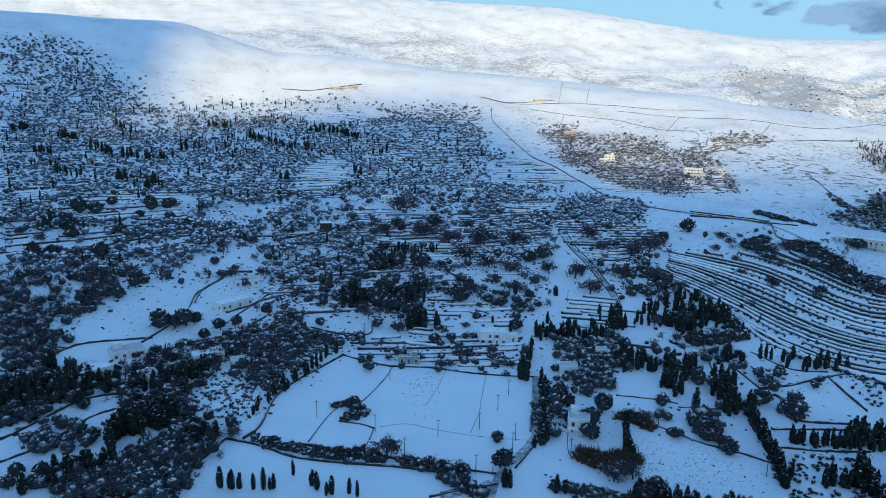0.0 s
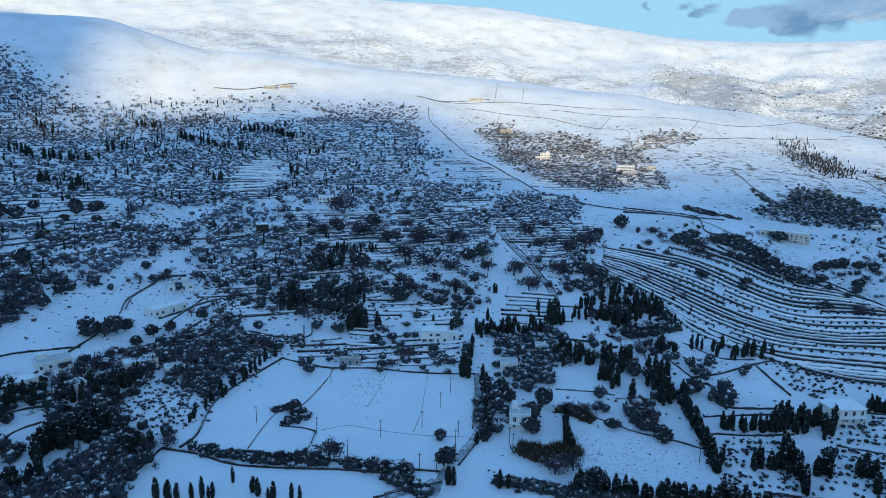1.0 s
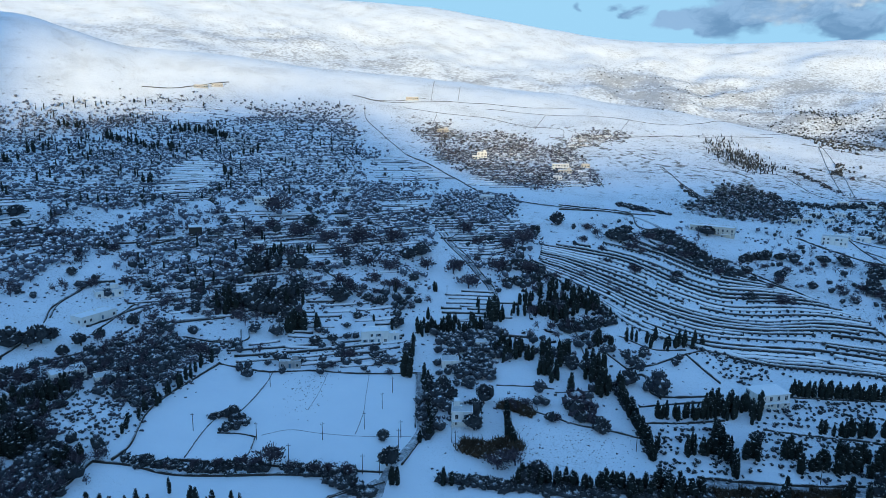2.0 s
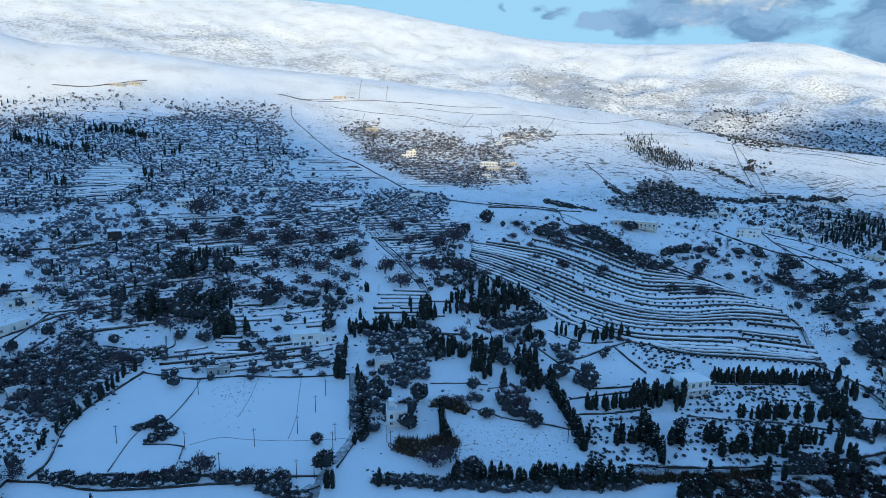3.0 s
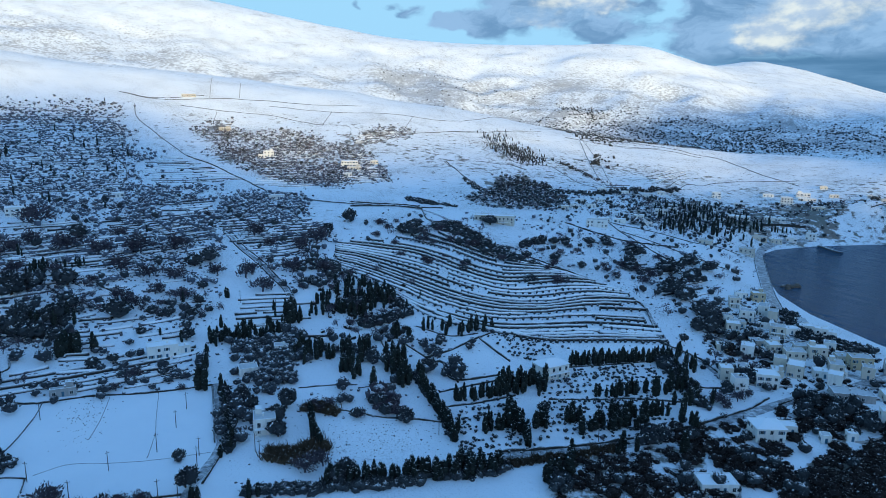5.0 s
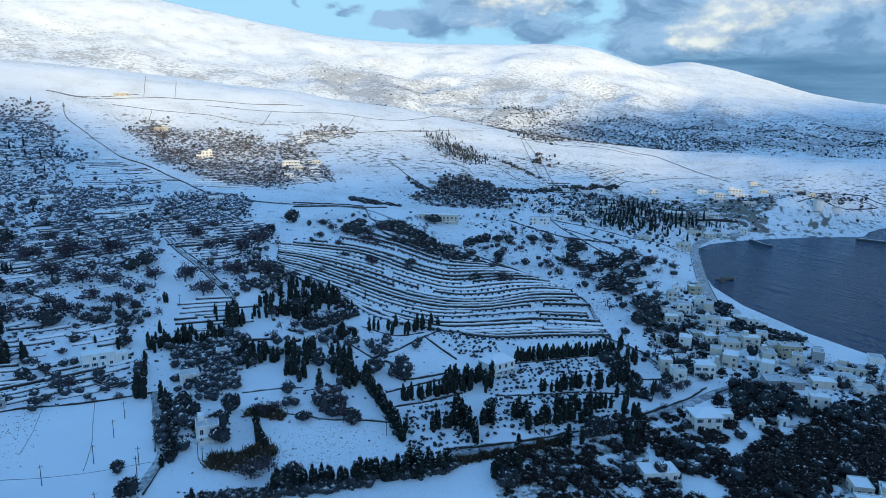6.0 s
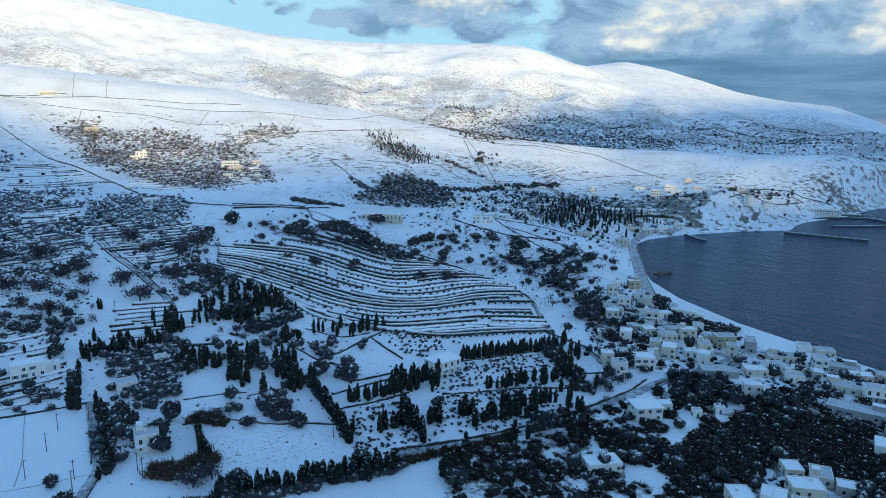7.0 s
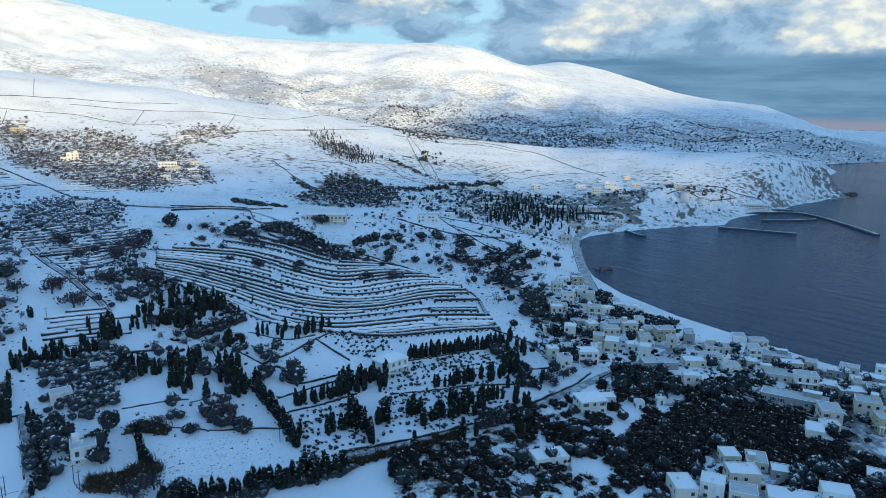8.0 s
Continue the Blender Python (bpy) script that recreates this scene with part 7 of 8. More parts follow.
zone([(715.8, 865.9), (707.8, 830.2), (656.2, 768), (640.4, 772.3)], 405, oak=14, shrub=10)
zone([(863.4, 1995.9), (1147.5, 1867.6), (761.4, 922.4), (1492.9, 1077.1), (1943.7, 1421.4), (1546.5, 1553.4), (1325.5, 2169)], 408, farshrub=8000, clump=0.75)
zone([(915.5, 1488.8), (775.3, 939.7), (1266.5, 1130), (1486.5, 1072.1), (1578.6, 1146.5), (1421.3, 1366.8), (1332.6, 1755.5)], 411, fartree=2600, farshrub=4000, clump=0.7)
zone([(1001.8, 1012), (1597.2, 930.7), (1792.1, 606.5), (2046.5, 615.3), (2399.3, 923.1), (2079.2, 1222), (1418, 1347.1)], 414, fartree=1600, farshrub=4500, clump=0.75)
zone([(-370.9, 1220.1), (-153.8, 2212.9), (359.1, 2155.8), (786.6, 1938.2), (791.2, 1995.9), (497.3, 2428.1), (-78.9, 2576.3), (-569.8, 2368.1)], 417, farshrub=2600, clump=0.6)
zone([(231.1, 528.6), (335.8, 537.7), (404.2, 504.2), (433.2, 431.2), (362.3, 357.6), (310.8, 354.4), (276.5, 440.6)], 420, olive=24, shrub=60, bare=14, clump=0.5)
zone([(359.2, 425.3), (457.5, 388.7), (427.6, 339), (309.1, 260.2), (294.8, 299.1), (309, 378.3)], 423, oak=16, bare=24, shrub=80, olive=10, clump=0.7)
zone([(148.9, 188.3), (176.5, 183.5), (201.1, 185.3), (239.2, 186), (262.2, 168.3), (269.7, 146.9), (291.8, 131.9), (294.4, 108.2), (288.6, 83.9), (265.8, 79.9), (240.9, 110.9), (203.7, 116.8), (180.3, 125.9), (125.2, 164.2)], 426, thicket=420, oak=24, under=420, clump=0.5)
zone([(278.3, 189.2), (302.3, 166.1), (305.3, 133.2), (290.8, 128.8), (259.9, 169.8)], 429, thicket=90, oak=20, shrub=60)
zone([(158.1, 189.5), (198.5, 182.9), (221.2, 171.4), (172.9, 132.1), (136.8, 160.7)], 432, oak=6, shrub=50, clump=0.3)
zone([(378, 269.8), (371.2, 234.2), (373.2, 207.8), (355, 204.5), (356.2, 240.8)], 435, shrub=70, thicket=20)
zone([(314.1, 269.1), (347, 246.8), (310.2, 204.7), (266.1, 207.9), (279, 246.5)], 438, thicket=20, shrub=60, oak=8)
zone([(372.4, 171.9), (367, 95.9), (315.5, 80.3), (306.1, 101.2), (311.2, 136)], 441, shrub=60, thicket=8, oak=6)
zone([(543.8, 603.6), (802.8, 503.9), (691.9, 438.9), (455.2, 480.2)], 444, bare=130, shrub=350, oak=70, olive=40, clump=0.6)
zone([(838.5, 527), (952, 439.1), (922.6, 407.7), (733.5, 436.4)], 447, shrub=160)
zone([(1625.1, 785), (1535.2, 537.1), (1150.7, 398.9), (924.2, 433.1)], 450, farshrub=250, shrub=60)
zone([(238.8, 546.5), (277.8, 583.3), (376.7, 604.8), (357.6, 641.3)], 453, shrub=40)
zone([(181.9, 245.7), (252.7, 232.6), (231.8, 207), (200.5, 189.3), (161.1, 197.6), (170.3, 233.3)], 456, orchard=240)
zone([(130.3, 243.4), (154.8, 240.4), (146.9, 202.9), (128.1, 196.5), (114.2, 205.2)], 459, orchard=110)
zone([(201.4, 255.4), (254.7, 241.7), (239.4, 229.7), (181.9, 245.7)], 462, orchard=110)
zone([(188.2, 295.2), (194.4, 273.3), (214.8, 278.2), (192.2, 301.6)], 465, orchard=40)
zone([(159.4, 314.7), (190.4, 288.3), (158.1, 249), (144.5, 265.1)], 468, shrub=10)
zone([(412.3, 908.4), (559.8, 957.2), (488.1, 674.7), (324.9, 604.8), (309.2, 678.7)], 471, tuft=500)
zone([(76.2, 250.1), (119.5, 234.9), (109.8, 210.4), (72.2, 222.9)], 474, tuft=120)
zone([(346.7, 297.8), (368, 285.9), (325.1, 215), (268.6, 206.3), (257.8, 223.3)], 477, oak=22, under=70, bare=14)
zone([(360.5, 189.6), (367, 95.9), (304.1, 76.8), (307.2, 131.4), (326.5, 170.6)], 480, under=80, oak=12, bare=10)
zone([(252.8, 170.9), (269.7, 146.9), (291.8, 131.9), (294.4, 108.2), (288.6, 83.9), (265.8, 79.9), (240.9, 110.9), (203.7, 116.8), (185.3, 122.6), (224.9, 142.8)], 483, thicket=460, under=260)
zone([(276.7, 156.7), (311.2, 136), (300.8, 92.5), (283.4, 82.2), (248.7, 110.4), (240.6, 142.6)], 486, under=140, thicket=230)
zone([(252, 86.4), (287.8, 70.2), (254.9, 60.2), (230, 81.2)], 489, under=260)
zone([(181.9, 245.7), (255.1, 231.6), (210.5, 186.3), (154.9, 199.7)], 492, shrub=40)
zone([(169.7, 523.6), (433.2, 431.2), (294.6, 247.8), (150.6, 285.8), (115.8, 357.5)], 495, sprig=1500)
zone([(133.9, 425.2), (185, 412.1), (143, 316.6), (104.2, 331.3)], 498, bare=60, under=120)
zone([(-181, 267.6), (-174.1, 275.6), (-164.6, 279.6), (-152.6, 265.7), (-145.1, 264.2), (-151.4, 246.6), (-153.7, 235.9), (-168.6, 247.1)], 501, oak=60, under=120)
zone([(-468.1, 740.8), (-319.2, 815.8), (-110.1, 934.6), (-62.2, 521.1), (-257.4, 394.5)], 504, sprig=3000)
zone([(-117.4, 997.7), (112.4, 709.4), (57.3, 380.7), (-51.6, 374.7), (-62.2, 521.1)], 507, sprig=2200)
zone([(-257.4, 394.5), (-62.2, 521.1), (-51.2, 371.4), (-178.6, 306.1), (-198.7, 297)], 510, sprig=1500)
zone([(50.4, 350.9), (231.9, 346), (153.2, 216.7), (32.7, 212.2)], 513, sprig=220)
zone([(73.6, 253.3), (115.7, 236.9), (110.3, 215.3), (68.2, 216.9)], 516, tuft=300)
zone([(231.1, 528.6), (433.2, 431.2), (351, 299.1), (279.2, 251.5), (288, 311.9), (276.5, 440.6)], 519, sprig=350)
zone([(359.2, 425.3), (525.8, 418.6), (328.9, 259), (294.8, 299.1), (309, 378.3)], 522, sprig=250)
zone([(361.5, 316.2), (395.2, 282.3), (360.5, 189.6), (367, 95.9), (298.9, 75.1), (307.2, 131.4), (266.1, 207.9)], 525, sprig=350)
zone([(412.3, 908.4), (559.8, 957.2), (488.1, 674.7), (324.9, 604.8), (309.2, 678.7)], 528, sprig=700)
zone([(553.5, 755.2), (876.4, 626.5), (1512.1, 1092.5), (868.2, 1022.7), (655.2, 912.2)], 531, sprig=1500)
zone([(639.9, 729.9), (802.8, 503.9), (952, 439.1), (1626.8, 799.6), (1223.5, 1159.4)], 534, sprig=1600)
zone([(1625.1, 785), (1674.8, 587.4), (1150.7, 398.9), (924.2, 433.1)], 537, sprig=900)
zone([(822.1, 503.5), (913.9, 444.2), (933.5, 417), (866, 426.6), (738.1, 439.7)], 540, shrub=120, oak=20)
zone([(379, 308), (405, 302), (356, 253), (351, 206), (331, 188), (287, 192), (266, 208), (313, 257)], 543, under=90, shrub=120, oak=6)
zone([(342, 189), (386, 168), (367, 96), (304, 77), (308, 114), (316, 164)], 546, under=90, shrub=140, oak=4)
zone([(183.1, 562.4), (254.1, 565.8), (261.7, 513.5), (217.3, 478.8), (165.1, 477.2)], 549, bare=26, oak=12, shrub=60, clump=0.4)
zone([(68.9, 577.7), (149.7, 597.6), (161.3, 490.9), (132.4, 406.6), (105.6, 408.4), (87.2, 486)], 552, bare=44, olive=34, oak=10, shrub=200, clump=0.6)
zone([(249.9, 506.5), (327.5, 508.9), (278.9, 428.6), (247.6, 424.1), (239.9, 467.6)], 555, bare=24, oak=10, shrub=60)
zone([(883.5, 2300.1), (1134.4, 2270.4), (1306.2, 2029.8), (1319, 1789), (1144.3, 1659.8), (629.7, 1171.9), (840.6, 1976.6)], 558, farshrub=2600, fartree=260, clump=0.7)
zone([(1304.7, 1799.5), (1437.3, 1603.5), (1692.7, 1380.9), (1691.4, 1210.7), (1501.6, 1071.3), (1397.8, 1327.5), (1304.5, 1575.5)], 561, fartree=1100, farshrub=2200, clump=0.6)
zone([(1946, 1398.9), (2000.3, 1200.8), (2257.8, 1066), (1796.7, 843.7), (1592.4, 948.7), (1542.3, 1101.3)], 564, fartree=500, farshrub=1800, clump=0.7)
zone([(-108.7, 266.4), (-99.0, 293.0), (-82.3, 305.2), (-77.5, 322.6), (-52.5, 339.0), (-59.3, 314.0), (-70.9, 275.9), (-72.6, 259.9), (-101.4, 257.2)], 601, orchard=90, shrub=160, sprig=60)
zone([(-87.0, 309.8), (-84.0, 347.2), (-52.2, 347.0), (-56.0, 325.9), (-74.4, 313.8)], 605, shrub=520, bare=40, sprig=200)
zone([(-105.6, 307.5), (-104.8, 344.1), (-90.3, 376.8), (-81.5, 354.9), (-90.1, 327.5), (-99.1, 305.6)], 609, shrub=420, bare=60, oak=10)
zone([(-143.2, 285.2), (-136.9, 301.3), (-104.4, 292.3), (-109.6, 257.8), (-126.3, 246.8)], 613, oak=36, bare=40, thicket=30, shrub=120)
zone([(-129.7, 300.2), (-119.6, 325.2), (-101.9, 319.5), (-103.7, 297.3), (-119.3, 290.1)], 617, shrub=220, bare=36, oak=12)
zone([(-193.5, 400.5), (-159.8, 439.9), (-124.2, 537.2), (-179.3, 522.0), (-213.1, 445.6)], 621, shrub=900, olive=110, bare=60, clump=0.4)
zone([(-118.9, 420.8), (-98.8, 450.2), (-24.2, 452.3), (43.0, 381.5), (-8.4, 372.4), (-54.5, 376.6), (-86.9, 374.2)], 625, shrub=1100, bare=120, olive=60, clump=0.4)
zone([(-73.5, 445.1), (-60.7, 525.4), (33.1, 536.7), (50.4, 449.8), (-23.7, 441.5)], 629, shrub=700, bare=90, olive=60, clump=0.4)
zone([(424.5, 513.7), (524.4, 584.8), (622.6, 581.1), (646.6, 497.1), (595.2, 452.1), (499.7, 435.1), (440.0, 466.0)], 633, oak=50, bare=50, shrub=80)
zone([(351.1, 575.7), (438.1, 651.2), (469.7, 613.7), (419.6, 552.8)], 637, oak=40, bare=60, shrub=80)
zone([(286.1, 187.9), (297.8, 174.3), (287.6, 155.9), (271.2, 159.2), (252.4, 166.1)], 641, thicket=60, oak=14, under=40)
zone([(314.3, 156.1), (313.6, 134.5), (300.6, 136.3), (297.5, 147.1)], 645, thicket=20, oak=8)
zone([(335.2, 185.5), (334.2, 156.0), (333.1, 143.6), (317.3, 147.4), (312.5, 172.1)], 649, shrub=60, oak=7)
zone([(490.8, 488.8), (571.3, 558.0), (623.3, 567.5), (622.2, 520.9), (554.1, 464.6), (504.7, 468.5)], 653, cyp=46, oak=26)
zone([(322.5, 334.4), (383.9, 383.9), (420.3, 382.1), (379.7, 335.7), (327.1, 304.7)], 657, oak=12, bare=14, under=40)
zone([(332.2, 297.1), (351.7, 307.5), (344.5, 281.9), (323.7, 270.6)], 661, oak=8, bare=8, under=40)
zone([(312.8, 371.0), (350.4, 399.3), (372.4, 387.6), (330.8, 349.1)], 665, oak=6, bare=10)
plant_all(OAK, [(224.5, 484.4, 18.0, 13.5), (237.2, 506.2, 11.8, 8.8), (302.9, 498.1, 14.7, 11.0), (361.5, 438.1, 10.6, 7.9), (378.8, 438.6, 10.8, 8.1), (370.9, 399.0, 18.5, 13.9), (371.4, 361.2, 17.6, 13.2), (340.3, 324.5, 18.1, 13.6), (374.0, 340.3, 17.3, 12.9), (406.4, 373.9, 14.1, 10.5), (339.3, 312.8, 15.8, 11.9), (329.8, 288.8, 15.1, 11.3), (323.7, 276.1, 12.9, 9.7), (329.9, 443.7, 10.3, 7.7), (282.6, 411.7, 8.5, 6.4), (407.9, 357.2, 13.8, 10.4)])
plant_all(BARE, [(211.8, 516.0, 11.7, 8.2), (222.9, 461.2, 15.2, 10.6), (246.7, 484.2, 13.8, 9.6), (269.5, 492.9, 11.8, 8.3), (255.4, 440.6, 12.9, 9.1), (225.1, 403.9, 9.9, 6.9), (204.0, 418.1, 13.9, 9.7), (193.3, 436.8, 10.1, 7.1), (291.0, 390.8, 12.4, 8.7), (274.4, 358.3, 13.5, 9.5), (332.5, 416.7, 9.0, 6.3), (341.6, 376.3, 13.0, 9.1), (327.9, 380.0, 10.7, 7.5), (346.2, 353.4, 14.8, 10.3), (387.2, 386.6, 11.6, 8.1), (332.8, 345.2, 12.3, 8.6), (323.1, 361.6, 10.3, 7.2), (302.6, 421.5, 7.9, 5.5), (271.8, 414.5, 7.6, 5.3), (347.5, 367.0, 12.9, 9.0), (387.4, 420.7, 14.5, 10.2)])
orchard_rows([(189.7, 255.5), (239.4, 243.6), (238.8, 219.2), (174.1, 237.0)], 5, 20, 701)
orchard_rows([(174.3, 228.0), (215.9, 214.9), (210.0, 185.4), (150.7, 204.8)], 6, 20, 702)
orchard_rows([(132.8, 236.9), (154.4, 234.3), (141.7, 199.8), (117.3, 204.1)], 7, 10, 703)
orchard_rows([(183.8, 301.5), (219.7, 289.3), (190.8, 267.6), (183.4, 276.4)], 6, 9, 704)
zone([(-13.3, 302.4), (-7.4, 311.5), (1.3, 311.5), (-2.7, 289.5), (-7.3, 272.7), (-12.8, 276.6)], 567, tuft=260)
grow_zones()

# ---- buildings ----
def box_bm(bm, x0, x1, y0, y1, z0, z1):
    vs = [bm.verts.new(p) for p in ((x0, y0, z0), (x1, y0, z0), (x1, y1, z0), (x0, y1, z0), (x0, y0, z1), (x1, y0, z1), (x1, y1, z1), (x0, y1, z1))]
    for f in ((0, 3, 2, 1), (4, 5, 6, 7), (0, 1, 5, 4), (1, 2, 6, 5), (2, 3, 7, 6), (3, 0, 4, 7)):
        bm.faces.new([vs[k] for k in f])
    return vs


def part(name, bm, mat, parent, label="", at=None):
    """One mesh under a thing or under a part; bm may be a mesh that is shared."""
    if isinstance(bm, bmesh.types.BMesh):
        data = bpy.data.meshes.new(name)
        bm.to_mesh(data)
        bm.free()
        data.materials.append(mat)
    else:
        data = bm
    ob = new(name, data)
    ob.parent = parent
    if at is not None:
        ob.matrix_basis = at
    return tagged(ob, label) if label else ob


def boxes(*dims, bevel=0.0):
    bm = bmesh.new()
    for d in dims:
        box_bm(bm, *d)
    if bevel:
        bmesh.ops.bevel(bm, geom=bm.edges[:], offset=bevel, segments=1, affect="EDGES")
    return bm


SHARED = {}


def shared_box(key, mat, *dims):
    if key not in SHARED:
        bm = boxes(*dims)
        data = bpy.data.meshes.new(key)
        bm.to_mesh(data)
        bm.free()
        data.materials.append(mat)
        SHARED[key] = data
    return SHARED[key]


def window_at(house, at, wide, tall, shutter=False):
    key = "window_%.1f_%.1f" % (wide, tall)
    a, b = wide / 2, tall / 2
    ring = shared_box(key, MAT_WHITE, (-a - 0.1, a + 0.1, -0.06, 0.0, b, b + 0.1), (-a - 0.1, a + 0.1, -0.12, 0.0, -b - 0.12, -b),
                      (-a - 0.1, -a, -0.06, 0.0, -b, b), (a, a + 0.1, -0.06, 0.0, -b, b), (-0.03, 0.03, -0.05, 0.0, -b, b))
    win = part("window", ring, None, house, at=at)
    pane = shared_box(key + "_pane", MAT_GLASS, (-a, a, -0.03, 0.0, -b, b))
    part("pane", pane, None, win)
    if shutter:
        leaf = shared_box(key + "_leaf", MAT_SHUTTER, (-0.28, 0.28, -0.07, 0.0, -b, b))
        part("shutter", leaf, None, win, "blue-grey wooden shutter", pose(-a - 0.38, -0.02, 0))
        part("shutter", leaf, None, win, "blue-grey wooden shutter", pose(a + 0.38, -0.02, 0))


HOUSE_RNG = np.random.RandomState(404)


def house(x, y, heading, w, d, storeys=2, mat=None, roof="flat", porch=False, label="", name="house", group="village houses"):
    """A block house; its front faces heading (degrees clockwise from +y)."""
    rng = HOUSE_RNG
    mat = mat or MAT_WHITE
    corners = [(x + a * w / 2, y + b * d / 2) for a in (-1, 1) for b in (-1, 1)]
    g = min(float(land(*c)) for c in corners)
    top = max(float(land(*c)) for c in corners)
    h = 2.95 * storeys + 0.2 + (top - g) * 0.5
    base = new(name)
    base.matrix_basis = pose(x, y, g, 0, 0, 180 - heading)
    base.empty_display_size = 1.0
    if not label:
        tone = "white" if mat == MAT_WHITE else "cream" if mat == MAT_CREAM else "ochre" if mat == MAT_OCHRE else "grey"
        label = "%s plastered %s house with a snow-covered %s roof" % (tone, ("one", "two", "three")[storeys - 1] + "-storey", roof if roof != "hip" else "hipped")
    tagged(base, label, "house", group)
    a, b = w / 2, d / 2
    part("wall", boxes((-a, a, -b, b, -1.0, h), bevel=0.05), mat, base)
    if roof == "flat":
        t = 0.25
        part("parapet", boxes((-a - 0.04, a + 0.04, -b - 0.04, -b + t, h + 0.003, h + 0.45), (-a - 0.04, a + 0.04, b - t, b + 0.04, h + 0.003, h + 0.45),
                              (-a - 0.04, -a + t, -b + t, b - t, h + 0.003, h + 0.45), (a - t, a + 0.04, -b + t, b - t, h + 0.003, h + 0.45)), mat, base)
        part("roof", boxes((-a + t, a - t, -b + t, b - t, h + 0.003, h + 0.22)), MAT_THIN if rng.uniform() < 0.45 else MAT_SNOW, base, "flat roof under snow")
        part("snow_cap", boxes((-a - 0.02, a + 0.02, -b - 0.02, -b + t, h + 0.455, h + 0.52), (-a - 0.02, a + 0.02, b - t, b + 0.02, h + 0.455, h + 0.52),
                               (-a - 0.02, -a + t, -b + t, b - t, h + 0.455, h + 0.52), (a - t, a + 0.02, -b + t, b - t, h + 0.455, h + 0.52)), MAT_SNOW, base, "snow along the parapet")
        if rng.uniform() < 0.55:
            cx, cy = rng.uniform(-a * 0.5, a * 0.5), rng.uniform(-b * 0.5, b * 0.6)
            k = part("chimney", boxes((cx - 0.35, cx + 0.35, cy - 0.35, cy + 0.35, h + 0.224, h + 1.25)), mat, base)
            part("cap", boxes((cx - 0.42, cx + 0.42, cy - 0.42, cy + 0.42, h + 1.253, h + 1.40)), MAT_SNOW, k)
        if rng.uniform() < 0.22 and storeys < 3 and w > 8:
            sx = rng.choice((-1, 1)) * a * 0.5
            k = part("stair_room", boxes((sx - a * 0.28, sx + a * 0.28, b * 0.2, b - 0.3, h + 0.224, h + 2.4)), mat, base)
            part("snow_cap", boxes((sx - a * 0.29, sx + a * 0.29, b * 0.2 - 0.05, b - 0.25, h + 2.403, h + 2.58)), MAT_SNOW, k)
    else:
        o, rise = 0.45, min(w, d) * (0.22 if roof == "hip" else 0.25)
        bm = bmesh.new()
        lo = [bm.verts.new(p) for p in ((-a - o, -b - o, h - 0.05), (a + o, -b - o, h - 0.05), (a + o, b + o, h - 0.05), (-a - o, b + o, h - 0.05))]
        inset = b if roof == "hip" else -o
        hi = [bm.verts.new((-a + inset if roof == "hip" else -a - o, 0, h + rise)), bm.verts.new((a - inset if roof == "hip" else a + o, 0, h + rise))] if w >= d else \
             [bm.verts.new((0, -b + (a if roof == "hip" else -o), h + rise)), bm.verts.new((0, b - (a if roof == "hip" else -o), h + rise))]
        bm.faces.new(lo[::-1])
        if w >= d:
            faces = ((lo[0], lo[1], hi[1], hi[0]), (lo[2], lo[3], hi[0], hi[1]), (lo[1], lo[2], hi[1]), (lo[3], lo[0], hi[0]))
        else:
            faces = ((lo[1], lo[2], hi[1], hi[0]), (lo[3], lo[0], hi[0], hi[1]), (lo[0], lo[1], hi[0]), (lo[2], lo[3], hi[1]))
        for f in faces:
            bm.faces.new(f)
        part("roof", bm, MAT_TILE, base, "pitched clay-tiled roof under snow")
    # openings on all four sides
    floor_h = 2.95
    for side, length, off in ((0, w, b), (90, d, a), (180, w, b), (270, d, a)):
        turn = pose(0, 0, 0, 0, 0, side)
        count = max(1, int(length / 3.1))
        for s in range(storeys):
            for k in range(count):
                if rng.uniform() < (0.12 if side == 0 else 0.4):
                    continue
                px = (k + 0.5) / count * length - length / 2
                if side == 0 and s == 0 and k == count // 2:
                    door = part("door", shared_box("door", MAT_SHUTTER, (-0.5, 0.5, -0.08, 0.0, 0.0, 2.1)), None, base, "painted wooden door",
                                turn @ pose(px, -off - 0.003, 0.12 + (top - g) * 0.4))
                    continue
                tall = 1.9 if (side == 0 and s > 0 and porch) else 1.45
                window_at(base, turn @ pose(px, -off - 0.003, s * floor_h + (top - g) * 0.4 + 0.35 + tall / 2 + (0.45 if tall < 1.6 else 0)), 1.2, tall, rng.uniform() < 0.25)
    if porch:
        bal = part("balcony", boxes((-a * 0.9, a * 0.9, -b - 1.7, -b - 0.003, floor_h - 0.1, floor_h + 0.08)), mat, base)
        part("snow_cap", boxes((-a * 0.9, a * 0.9, -b - 1.7, -b - 0.01, floor_h + 0.083, floor_h + 0.18)), MAT_SNOW, bal)
        for k in range(5):
            px = -a * 0.86 + k * a * 0.43
            part("pillar", shared_box("pillar", MAT_WHITE, (-0.14, 0.14, -0.14, 0.14, -0.6, 2.92)), None, base, at=pose(px, -b - 1.5, 0))
        rail = boxes((-a * 0.9, a * 0.9, -b - 1.7, -b - 1.64, floor_h + 0.95, floor_h + 1.0),
                     *[(-a * 0.9 + q * 0.5, -a * 0.9 + q * 0.5 + 0.05, -b - 1.69, -b - 1.65, floor_h + 0.184, floor_h + 0.95) for q in range(int(a * 3.6))])
        part("railing", rail, MAT_WHITE, base)
    return base


